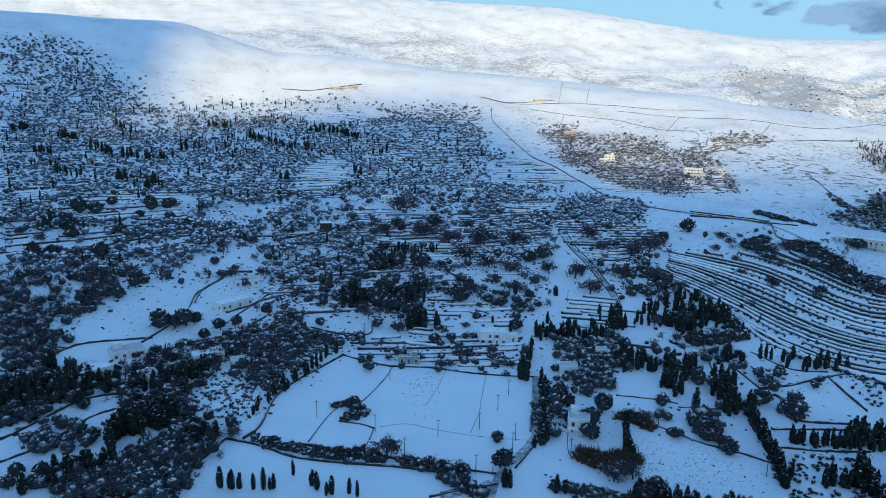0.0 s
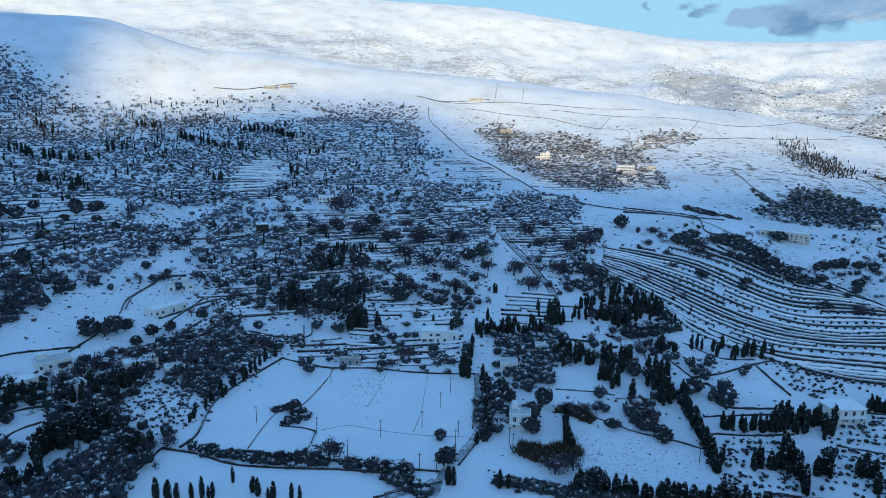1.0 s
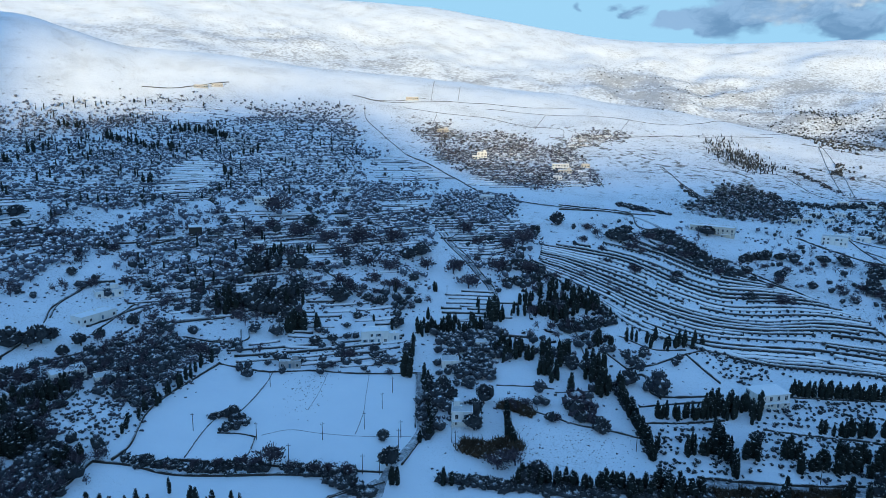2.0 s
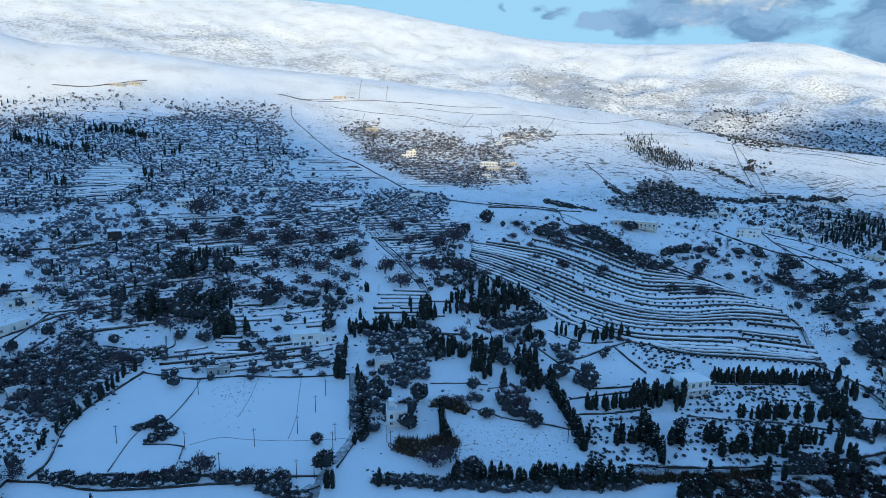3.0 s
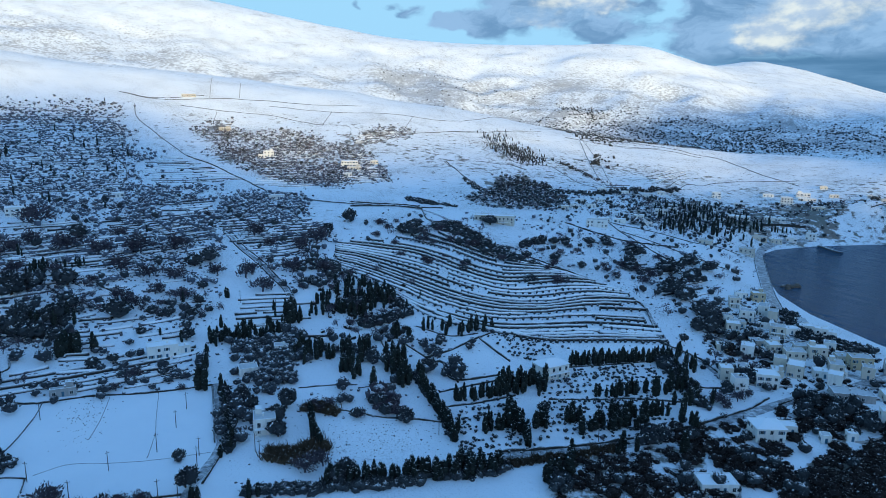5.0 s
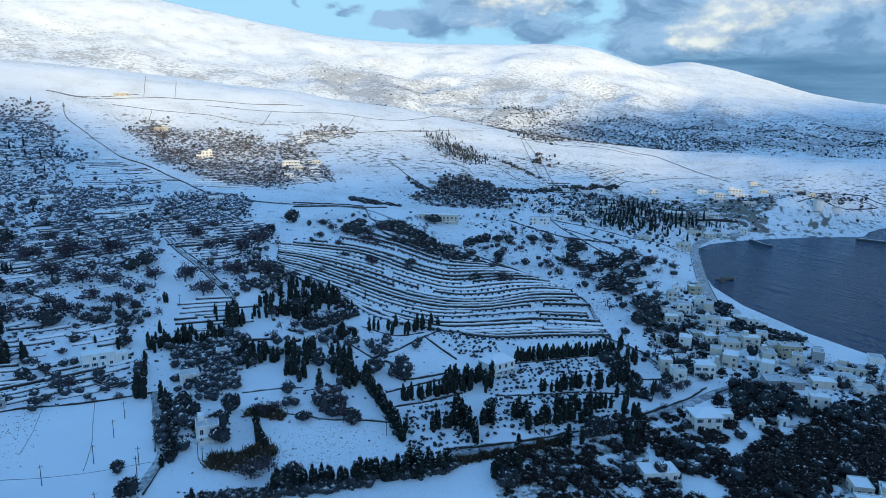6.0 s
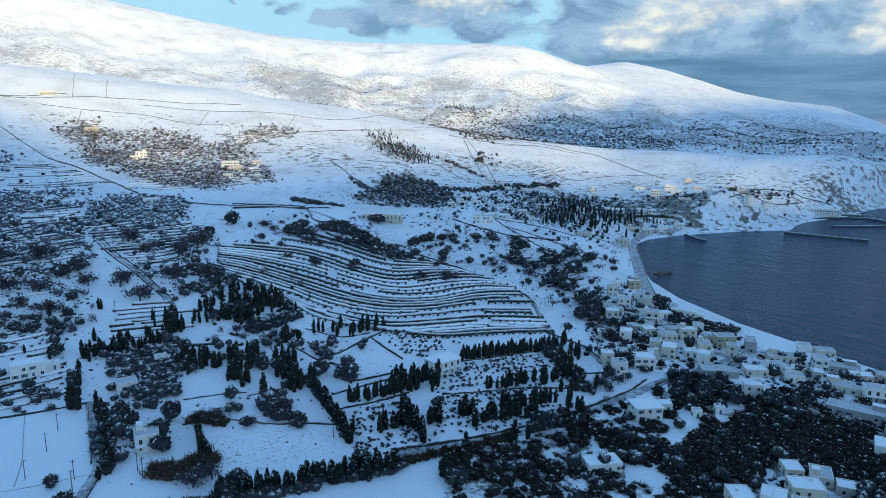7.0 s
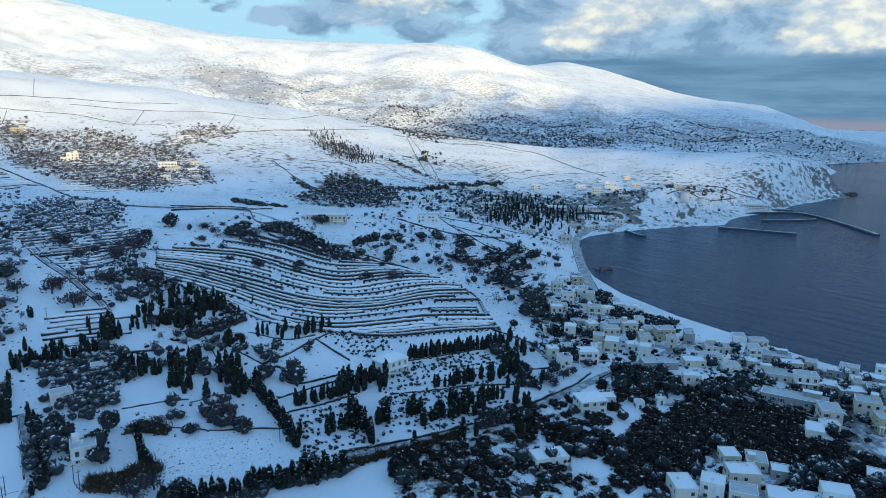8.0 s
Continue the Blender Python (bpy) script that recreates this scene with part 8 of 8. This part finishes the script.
def turned_bm(profile, segments=24):
    """A turned shape from (radius, height) pairs."""
    bm = bmesh.new()
    rings = [[bm.verts.new((r * math.cos(2 * math.pi * k / segments), r * math.sin(2 * math.pi * k / segments), z)) for k in range(segments)] for r, z in profile]
    for a, b in zip(rings, rings[1:]):
        for k in range(segments):
            bm.faces.new((a[k], a[(k + 1) % segments], b[(k + 1) % segments], b[k]))
    bm.faces.new(rings[-1])
    return bm


def storage_tank(x, y, radius, height):
    """A white round tank on the knoll."""
    base = new("storage_tank")
    base.matrix_basis = pose(x, y, float(land(x, y)) - 0.5)
    tagged(base, "white round steel tank with a snowy top on the knoll", "tank", "tanks above the harbour")
    part("shell", turned_bm([(radius * 1.02, 0), (radius * 1.02, 0.5), (radius, 0.52), (radius, height * 0.5), (radius * 1.008, height * 0.505), (radius, height * 0.51), (radius, height), (radius * 0.96, height + 0.1)], 40), MAT_WHITE, base)
    part("snow_cap", turned_bm([(radius * 0.97, height + 0.104), (radius * 0.6, height + 0.55), (0.4, height + 0.8)], 40), MAT_SNOW, base)
    away = math.degrees(math.atan2(x, y))
    turn = pose(0, 0, 0, 0, 0, -away - 30)
    rungs = [(-0.3, 0.3, -radius - 0.25, -radius - 0.21, 0.4 + 0.4 * k, 0.44 + 0.4 * k) for k in range(int(height / 0.4))]
    part("ladder", boxes((-0.33, -0.29, -radius - 0.26, -radius - 0.2, 0.2, height + 0.9), (0.29, 0.33, -radius - 0.26, -radius - 0.2, 0.2, height + 0.9), *rungs), MAT_METAL, base, at=turn)
    part("railing", turned_bm([(radius * 0.97, height + 0.9), (radius * 0.985, height + 0.9), (radius * 0.985, height + 0.97), (radius * 0.97, height + 0.97)], 40), MAT_METAL, base)


def yard_wall(points):
    """A low plastered garden wall."""
    v, f = wall_arrays(points, 1.5, 0.35, WALL_RNG)
    return tagged(new("garden_wall", arrays_mesh("garden_wall", v, f, MAT_GREY)), "low grey plastered garden wall in the village", "wall", "garden walls")


def utility_pole(x, y, height=7.5, arm=0.0):
    pole = new("utility_pole")
    pole.matrix_basis = pose(x, y, float(land(x, y)), 0, 0, arm)
    tagged(pole, "weathered wooden utility pole standing in snow", "utility pole", "utility poles")
    part("post", turned_bm([(0.15, -0.5), (0.13, height * 0.5), (0.10, height)], 8), MAT_POLE, pole)
    part("crossarm", boxes((-0.8, 0.8, -0.16, -0.10, height - 0.75, height - 0.62)), MAT_POLE, pole)
    for px in (-0.7, 0.0, 0.7):
        part("insulator", shared_box("insulator", MAT_METAL, (-0.05, 0.05, -0.05, 0.05, 0, 0.16)), None, pole, at=pose(px, -0.13, height - 0.617))


def stone_tower(x, y):
    base = new("stone_tower")
    base.matrix_basis = pose(x, y, float(land(x, y)) - 0.5, 0, 0, 12)
    tagged(base, "squat square tower of dark rough stone", "tower")
    part("wall", boxes((-4.2, 4.2, -4, 4, 0, 6.2), bevel=0.15), MAT_STONE, base)
    part("roof", boxes((-4.5, 4.5, -4.3, 4.3, 6.203, 6.6)), MAT_GREY, base)
    part("snow_cap", boxes((-4.4, 4.4, -4.2, 4.2, 6.603, 6.75)), MAT_SNOW, base)
    part("door", boxes((-0.6, 0.6, -4.05, -4.0, 0.5, 2.6)), MAT_GLASS, base)


def pier(points, width, height, label):
    """A quay or mole standing in the water."""
    p = along(points, 4.0)
    way = np.gradient(p, axis=0)
    way /= np.hypot(way[:, 0], way[:, 1])[:, None]
    side = np.stack([-way[:, 1], way[:, 0]], 1) * width / 2
    base = new("pier")
    tagged(base, label, "pier", "harbour piers")
    bm = bmesh.new()
    rows = [[bm.verts.new((*(q + s * f), z)) for f, z in ((1.08, -3.0), (1, height), (-1, height), (-1.08, -3.0))] for q, s in zip(p, side)]
    for a, b in zip(rows, rows[1:]):
        for k in range(3):
            bm.faces.new((a[k], a[k + 1], b[k + 1], b[k]))
    for e in (rows[0], rows[-1]):
        bm.faces.new(e)
    bmesh.ops.recalc_face_normals(bm, faces=bm.faces[:])
    part("quay_wall", bm, MAT_QUAY, base)
    bm = bmesh.new()
    rows = [[bm.verts.new((*(q + s * f), z)) for f, z in ((0.8, height + 0.004), (0.8, height + 0.10), (0.4, height + 0.12), (0.4, height + 0.004))] for q, s in zip(p, side)]
    for a, b in zip(rows, rows[1:]):
        for k in range(3):
            bm.faces.new((a[k], a[k + 1], b[k + 1], b[k]))
    part("snow_strip", bm, MAT_SNOW, base, "strip of snow along the quay")


def sea_rocks(x, y, count, size, seed):
    rng = np.random.RandomState(seed)
    pieces = []
    for _ in range(count):
        s = size * rng.uniform(0.4, 1.1)
        pieces.append(lump(rng, 2, (x + rng.normal(0, size * 2.2), y + rng.normal(0, size * 1.0), 0.1), (s * 1.3, s, s * 0.7), 0.18))
    v, f = joined(pieces)
    return tagged(new("sea_rock", arrays_mesh("sea_rock", v, f, MAT_ROCK)), "low dark rocks rising from the sea near the beach", "rocks", kind="stuff")

# ---- the village by the bay ----
house(392.8, 300.5, -144, 8.1, 6.4, 2, MAT_OCHRE)
house(384.8, 307.7, -135, 7.4, 6.4, 1, MAT_WHITE)
house(370.7, 278.4, -214, 8.9, 6.4, 2, MAT_WHITE)
house(363.6, 295.1, -140, 6.4, 5.5, 2, MAT_CREAM, porch=True)
house(350.9, 274.9, -135, 7.9, 6.4, 2, MAT_WHITE)
house(351.8, 261.9, -136, 9.0, 6.4, 1, MAT_WHITE)
house(345.5, 249.0, -130, 8.2, 6.4, 2, MAT_CREAM, porch=True)
house(325.1, 263.0, -136, 7.5, 6.4, 2, MAT_CREAM, porch=True)
house(334.2, 257.9, -133, 6.4, 5.5, 1, MAT_WHITE)
house(321.9, 243.7, -145, 7.8, 6.4, 1, MAT_CREAM)
house(318.8, 231.6, -60, 7.7, 6.4, 2, MAT_CREAM, porch=True)
house(338.8, 229.2, -140, 7.4, 6.4, 1, MAT_CREAM)
house(304.2, 235.5, -215, 7.0, 6.4, 2, MAT_WHITE)
house(320.8, 220.2, -143, 9.7, 7.4, 2, MAT_CREAM)
house(337.6, 218.9, -142, 8.9, 6.4, 2, MAT_CREAM)
house(346.7, 210.3, -148, 7.8, 6.4, 1, MAT_CREAM)
house(345.3, 200.6, -142, 10.5, 7.4, 2, MAT_OCHRE)
house(325.5, 200.4, -223, 9.0, 6.4, 2, MAT_CREAM, porch=True)
house(305.5, 207.8, -211, 9.8, 7.4, 2, MAT_CREAM)
house(281.2, 205.8, -142, 10.2, 8.3, 2, MAT_WHITE)
house(316.0, 202.0, -134, 6.8, 6.4, 1, MAT_WHITE)
house(284.8, 222.2, -136, 6.1, 6.4, 1, MAT_WHITE)
house(265.4, 207.9, -58, 6.2, 6.4, 2, MAT_WHITE)
house(357.8, 225.3, -130, 5.8, 5.5, 1, MAT_WHITE)
house(305.6, 217.0, -40, 6.2, 5.5, 2, MAT_CREAM)
house(298.4, 247.3, -140, 5.4, 5.5, 1, MAT_CREAM)
house(339.5, 279.3, -144, 5.4, 5.5, 1, MAT_WHITE)
house(305.0, 178.7, -139, 17.4, 9.2, 1, MAT_GREY)
house(321.3, 168.8, -137, 10.7, 8.0, 1, MAT_CREAM)
house(333.3, 167.2, -144, 13.0, 8.0, 1, MAT_WHITE)
house(294.5, 154.9, -134, 8.0, 5.5, 2, MAT_WHITE)
house(329.4, 153.5, -137, 8.2, 6.9, 1, MAT_WHITE)
house(341.8, 153.1, -117, 14.4, 6.9, 1, MAT_CREAM)
house(352.2, 170.9, -131, 15.6, 8.0, 1, MAT_CREAM)
house(358.2, 154.7, -41, 8.6, 6.4, 2, MAT_WHITE)
house(364.6, 147.3, -118, 18.4, 8.0, 1, MAT_GREY)
house(360.7, 135.7, -126, 10.1, 6.9, 1, MAT_CREAM)
house(336.8, 133.4, -118, 18.4, 9.2, 1, MAT_CREAM)
house(337.8, 119.9, -124, 10.0, 7.4, 2, MAT_WHITE, porch=True)
house(369.8, 116.5, -110, 10.1, 8.0, 1, MAT_GREY)
house(362.0, 103.6, -212, 11.2, 8.0, 1, MAT_CREAM)
house(341.7, 113.1, -115, 11.2, 8.0, 1, MAT_CREAM)
house(314.1, 115.2, -109, 27.2, 9.2, 1, MAT_GREY)
house(306.0, 97.7, -213, 10.5, 8.3, 2, MAT_CREAM)
house(327.5, 89.9, -114, 10.0, 8.3, 2, MAT_CREAM)
house(343.2, 101.8, -128, 11.2, 8.0, 1, MAT_GREY)
house(314.4, 79.7, -125, 6.0, 7.4, 2, MAT_OCHRE, porch=True)
house(288.2, 96.5, -23, 9.8, 6.9, 1, MAT_WHITE)
house(296.8, 94.0, -126, 7.2, 5.8, 1, MAT_WHITE)
house(357.8, 95.9, -24, 9.8, 8.0, 1, MAT_GREY)
house(383.6, 115.9, -104, 9.1, 6.9, 1, MAT_CREAM)
house(389.5, 102.0, -108, 7.3, 5.5, 2, MAT_WHITE)
house(386.7, 165.4, -135, 9.5, 6.9, 1, MAT_CREAM)
house(383.8, 175.3, -38, 8.0, 6.9, 1, MAT_WHITE)
house(371.0, 131.3, -110, 8.2, 6.9, 1, MAT_CREAM)
house(203.4, 106.8, -50, 10.4, 7.4, 2, MAT_CREAM)
house(213.0, 100.8, -115, 7.8, 7.4, 2, MAT_WHITE)
house(227.4, 97.5, -134, 10.6, 8.3, 2, MAT_CREAM)
house(240.9, 108.9, -47, 7.8, 6.4, 1, MAT_CREAM)
house(245.0, 100.5, -211, 9.3, 7.4, 1, MAT_CREAM)
house(244.3, 90.2, -120, 8.4, 6.4, 1, MAT_GREY)
house(214.9, 91.0, -117, 8.8, 7.4, 2, MAT_CREAM)
house(229.2, 79.9, -120, 17.4, 8.3, 1, MAT_WHITE)
house(267.4, 66.0, -109, 8.8, 7.4, 1, MAT_OCHRE)
house(239.0, 70.8, -122, 9.2, 7.4, 2, MAT_WHITE)
house(247.9, 169.8, -143, 7.4, 5.5, 1, MAT_WHITE)
house(265.5, 153.2, -140, 4.0, 3.7, 1, MAT_WHITE)
house(254.1, 156.8, -141, 3.8, 3.7, 1, MAT_WHITE)
house(235.7, 169.7, -151, 11.5, 10.0, 2, MAT_WHITE, "hip", label="white two-storey villa with a snow-covered hipped roof", name="villa")
house(189.5, 252.9, -181, 14.5, 10.0, 2, MAT_WHITE, "hip", True, label="white arcaded villa with a snowy hipped roof and balcony", name="villa")
house(336.2, 269.2, -141, 8.9, 6.3, 1, MAT_CREAM)
house(335.7, 190.2, -125, 5.5, 5.5, 2, MAT_CREAM)
house(311.7, 191.3, -209, 6.8, 6.1, 2, MAT_WHITE)
house(357.1, 249.6, -153, 9.8, 5.8, 1, MAT_WHITE)
house(359.2, 279.7, -228, 8.0, 6.5, 1, MAT_WHITE)
house(372.8, 250.6, -136, 8.7, 5.2, 1, MAT_WHITE)
house(332.7, 241.6, -40, 6.3, 6.2, 1, MAT_CREAM)
house(379.6, 240.6, -133, 7.5, 6.4, 1, MAT_WHITE)
house(296.8, 211.7, -44, 8.1, 5.2, 1, MAT_CREAM)
house(366.7, 268.6, -213, 7.3, 5.4, 2, MAT_CREAM)
house(379.6, 258.5, -226, 8.4, 6.3, 1, MAT_WHITE)
house(269.4, 219.3, -52, 6.5, 5.9, 2, MAT_CREAM)
house(368.9, 238.3, -126, 6.8, 6.3, 2, MAT_WHITE)
house(312.3, 241.6, -141, 6.4, 5.7, 1, MAT_WHITE)
house(375.0, 102.1, -106, 10.4, 8.0, 1, MAT_GREY)
house(351.9, 189.0, -35, 10.5, 5.4, 2, MAT_GREY)
# ---- the hamlet by the harbour and houses on the slopes ----
house(724.4, 530.2, -130, 12.75, 7.65, 3, MAT_WHITE, group="houses on the slopes")
house(778.6, 548.6, -134, 15.3, 7.65, 2, MAT_WHITE, group="houses on the slopes")
house(712.2, 481.4, -117, 13.6, 7.65, 1, MAT_CREAM, group="houses on the slopes")
house(753.0, 577.5, -125, 11.9, 6.8, 1, MAT_WHITE, group="houses on the slopes")
house(810.6, 529.8, -126, 10.2, 6.8, 1, MAT_CREAM, group="houses on the slopes")
house(411.5, 490.0, -143, 18.7, 8.5, 2, MAT_WHITE, group="houses on the slopes")
house(528.8, 421.0, -111, 11.9, 7.65, 2, MAT_CREAM, group="houses on the slopes", porch=True)
house(478.8, 424.6, -119, 11.05, 7.65, 1, MAT_CREAM, group="houses on the slopes")
house(584.8, 452.9, -130, 13.6, 5.95, 1, MAT_CREAM, group="houses on the slopes")
house(621.7, 445.0, -133, 10.2, 5.95, 1, MAT_WHITE, group="houses on the slopes")
house(647.5, 441.9, -115, 9.35, 5.95, 2, MAT_WHITE, group="houses on the slopes")
house(516.8, 517.7, -131, 11.9, 7.65, 2, MAT_WHITE, group="houses on the slopes")
house(481.7, 511.8, -138, 10.2, 6.8, 1, MAT_WHITE, group="houses on the slopes")
house(676.7, 590.6, -137, 10.2, 7.65, 2, MAT_WHITE, group="houses on the slopes")
house(605.4, 609.4, -125, 7.65, 6.8, 1, MAT_WHITE, group="houses on the slopes")
house(672.3, 552.1, -124, 11.9, 6.8, 1, MAT_WHITE, group="houses on the slopes")
house(611.3, 501.2, -129, 22.1, 8.5, 1, MAT_WHITE, group="houses on the slopes")
house(558.5, 504.9, -137, 10.2, 6.8, 1, MAT_WHITE, group="houses on the slopes")
house(771.4, 445.4, -130, 9.35, 6.8, 1, MAT_CREAM, group="houses on the slopes")
house(837.5, 500.3, -115, 8.5, 6.8, 1, MAT_CREAM, group="houses on the slopes")
house(550.0, 535.3, -133, 8.5, 6.8, 1, MAT_WHITE, group="houses on the slopes")
house(848.3, 570.0, -128, 8.5, 6.8, 1, MAT_CREAM, group="houses on the slopes")
house(466.5, 484.0, -145, 8.5, 6.8, 1, MAT_WHITE, group="houses on the slopes")
house(447.7, 500.4, -131, 10.2, 6.8, 1, MAT_WHITE, group="houses on the slopes")
house(465.9, 585.6, -139, 9.35, 6.8, 1, MAT_WHITE, group="houses on the slopes")
house(494.8, 586.6, -143, 9.35, 6.8, 1, MAT_WHITE, group="houses on the slopes")
house(424.5, 556.3, -151, 7.65, 6.8, 1, MAT_CREAM, group="houses on the slopes")
house(640.0, 479.6, -119, 20.4, 6.8, 1, MAT_WHITE, group="houses on the slopes")
house(891.8, 408.0, -124, 42, 9, 2, MAT_WHITE, porch=True, label="long white two-storey harbour building with a snowy flat roof", name="harbour_building", group="houses on the slopes")
house(313.0, 507.6, -142, 34, 10, 2, MAT_CREAM, porch=True, group="houses on the slopes")
house(55.0, 256.7, -168, 8.5, 9, 2, MAT_WHITE, group="houses on the slopes", porch=True)
house(26.8, 346.5, -179, 14, 8, 2, MAT_WHITE, group="houses on the slopes")
house(35.3, 348.7, -177, 9, 5, 1, MAT_WHITE, group="houses on the slopes")
house(60.3, 311.7, -174, 8.5, 7, 1, MAT_WHITE, group="houses on the slopes")
house(-116.2, 370.4, 128, 20, 9, 1, MAT_WHITE, group="houses on the slopes")
house(-116.8, 399.9, 154, 14, 7, 1, MAT_WHITE, group="houses on the slopes")
house(-149.2, 279.3, 132, 15, 8, 1, MAT_WHITE, group="houses on the slopes")
house(-127.3, 283.0, 136, 7, 6, 1, MAT_WHITE, group="houses on the slopes")
house(-109.8, 308.5, 150, 14, 8, 1, MAT_WHITE, group="houses on the slopes")
house(-93.9, 305.4, 153, 8, 6, 1, MAT_WHITE, group="houses on the slopes")
house(-144.1, 300.9, 144, 14, 9, 1, MAT_WHITE, group="houses on the slopes")
house(80.4, 329.0, -166, 7, 5, 1, MAT_WHITE, group="houses on the slopes")
house(-49.4, 436.1, 174, 8, 6, 1, MAT_GREY, group="houses on the slopes")
house(279.8, 782.4, -160, 20, 9, 2, MAT_WHITE, group="houses on the slopes")
house(196.2, 830.1, -167, 12, 9, 2, MAT_WHITE, group="houses on the slopes")
house(187.9, 824.2, -167, 10, 8, 1, MAT_WHITE, group="houses on the slopes")
house(154.0, 627.3, -166, 14, 8, 1, MAT_WHITE, group="houses on the slopes")
house(173.7, 976.7, -170, 16, 8, 1, MAT_GREY, group="houses on the slopes")
house(149.5, 1124.6, -172, 20, 7, 1, MAT_GREY, group="houses on the slopes")
house(-46.3, 598.3, 176, 16, 9, 2, MAT_WHITE, group="houses on the slopes")
house(277.5, 760.2, -160, 16, 8, 1, MAT_CREAM, group="houses on the slopes")
house(24.7, 661.6, -178, 10, 7, 1, MAT_WHITE, group="houses on the slopes")
house(536.8, 634.4, -140, 10, 8, 1, MAT_WHITE, group="houses on the slopes")
house(-530.2, 917.9, 150, 12, 8, 1, MAT_CREAM, group="houses on the slopes")
house(-445.1, 846.9, 152, 12, 8, 1, MAT_WHITE, group="houses on the slopes")
house(-104.1, 882.4, 173, 10, 8, 1, MAT_WHITE, group="houses on the slopes")
house(-169.4, 1106.5, 171, 20, 7, 1, MAT_GREY, group="houses on the slopes")
house(-147.3, 1117.7, 172, 16, 7, 1, MAT_GREY, group="houses on the slopes")
house(187.3, 151.8, -154, 13, 8, 1, MAT_WHITE, group="houses on the slopes")
house(316.0, 795.2, -158, 10, 8, 1, MAT_CREAM, group="houses on the slopes")
house(257.3, 727.5, -161, 10, 8, 1, MAT_WHITE, group="houses on the slopes")
house(-15.6, 318.6, -176, 10.0, 2.6, 1, MAT_GREY, label="long low grey shed with a snowy roof at the field's edge", name="shed", group="houses on the slopes")
house(431.7, 504.9, -152, 10.9, 7.0, 1, MAT_WHITE, group="houses on the slopes")
house(439.5, 559.0, -156, 8.1, 7.0, 1, MAT_WHITE, group="houses on the slopes")
house(459.7, 558.6, -160, 8.3, 7.0, 1, MAT_WHITE, group="houses on the slopes")
house(766.4, 534.5, -130, 19.8, 8.0, 1, MAT_WHITE, group="houses on the slopes")
house(600.1, 446.8, -149, 11.1, 7.0, 1, MAT_CREAM, group="houses on the slopes")
house(566.1, 551.0, -146, 9.0, 7.0, 1, MAT_WHITE, group="houses on the slopes")
house(574.7, 602.4, -140, 8.2, 7.0, 1, MAT_WHITE, group="houses on the slopes")
house(557.4, 618.7, -158, 8.2, 7.0, 1, MAT_WHITE, group="houses on the slopes")
storage_tank(755.5, 426.7, 5.2, 11.5)
storage_tank(787.9, 423.2, 5.2, 6.5)
yard_wall([(307.2, 131.4), (305.4, 112.8), (303.7, 98)])
yard_wall([(316.5, 131.7), (307.2, 131.4)])
yard_wall([(227.5, 87.8), (242.8, 82.7), (259.5, 77.6), (276, 71.8)])
yard_wall([(310.2, 91.4), (293.4, 79.4), (286.4, 71.3)])
yard_wall([(333.9, 181.3), (321.1, 180.5), (302.6, 189)])
yard_wall([(311.1, 112.7), (310.4, 105.2), (303.3, 95.6)])
yard_wall([(343.1, 179.8), (340.4, 159.2), (334.3, 144.3)])
yard_wall([(272, 212.6), (278, 202.8), (290.5, 198)])
yard_wall([(205.6, 120.3), (206.5, 114)])
yard_wall([(264.4, 166.7), (265.5, 150), (276.6, 148.1)])
yard_wall([(183.6, 157), (178.7, 147.2), (179.1, 137.2)])
stone_tower(-86.4, 504.1)
utility_pole(-50.6, 263.6, 7.5, -24)
utility_pole(-25.8, 253.4, 7.5, -30)
utility_pole(-1.0, 250.0, 7.5, 23)
utility_pole(24.0, 272.8, 7.5, 18)
utility_pole(27.2, 240.6, 7.5, -20)
utility_pole(12.6, 223.4, 7.5, -2)
utility_pole(18.5, 222.1, 7.5, -21)
utility_pole(48.3, 236.1, 7.5, 8)
utility_pole(15.4, 256.4, 7.5, 17)
utility_pole(-23.5, 298.9, 7.5, -14)
utility_pole(29.8, 287.0, 7.5, -2)
utility_pole(-13.1, 235.0, 7.5, -1)
utility_pole(28.9, 247.3, 7.5, -8)
utility_pole(48.3, 236.0, 7.5, 8)
utility_pole(47.8, 241.0, 7.5, 4)
utility_pole(113.6, 301.5, 7.5, -15)
utility_pole(90.8, 381.0, 7.5, 5)
utility_pole(74.6, 398.8, 7.5, 12)
utility_pole(170.9, 194.9, 7.5, 26)
utility_pole(115.5, 224.2, 7.5, -2)
pier([(861.8, 408.2), (913.9, 381.2), (924.6, 350.5), (885.1, 296.7), (836.7, 244.6)], 7, 1.6, "long concrete mole with snow on its deck")
pier([(743.4, 375.1), (757.6, 338), (772.2, 301.8)], 6, 1.4, "narrow concrete jetty reaching into the bay")
pier([(832.2, 365.9), (860.6, 344.7), (895.4, 329)], 5, 1.3, "short jetty by the ferry quay")
pier([(884.1, 426.8), (920.5, 406.2), (946.8, 380.8)], 12, 1.5, "broad snowy ferry quay at the foot of the hill")
pier([(639.9, 427), (630.5, 405.2), (630.7, 397.1)], 4, 1.0, "small stone jetty at the end of the beach")
sea_rocks(473.1, 335.0, 16, 2.2, 9)
sea_rocks(1188, 395, 30, 5, 10)
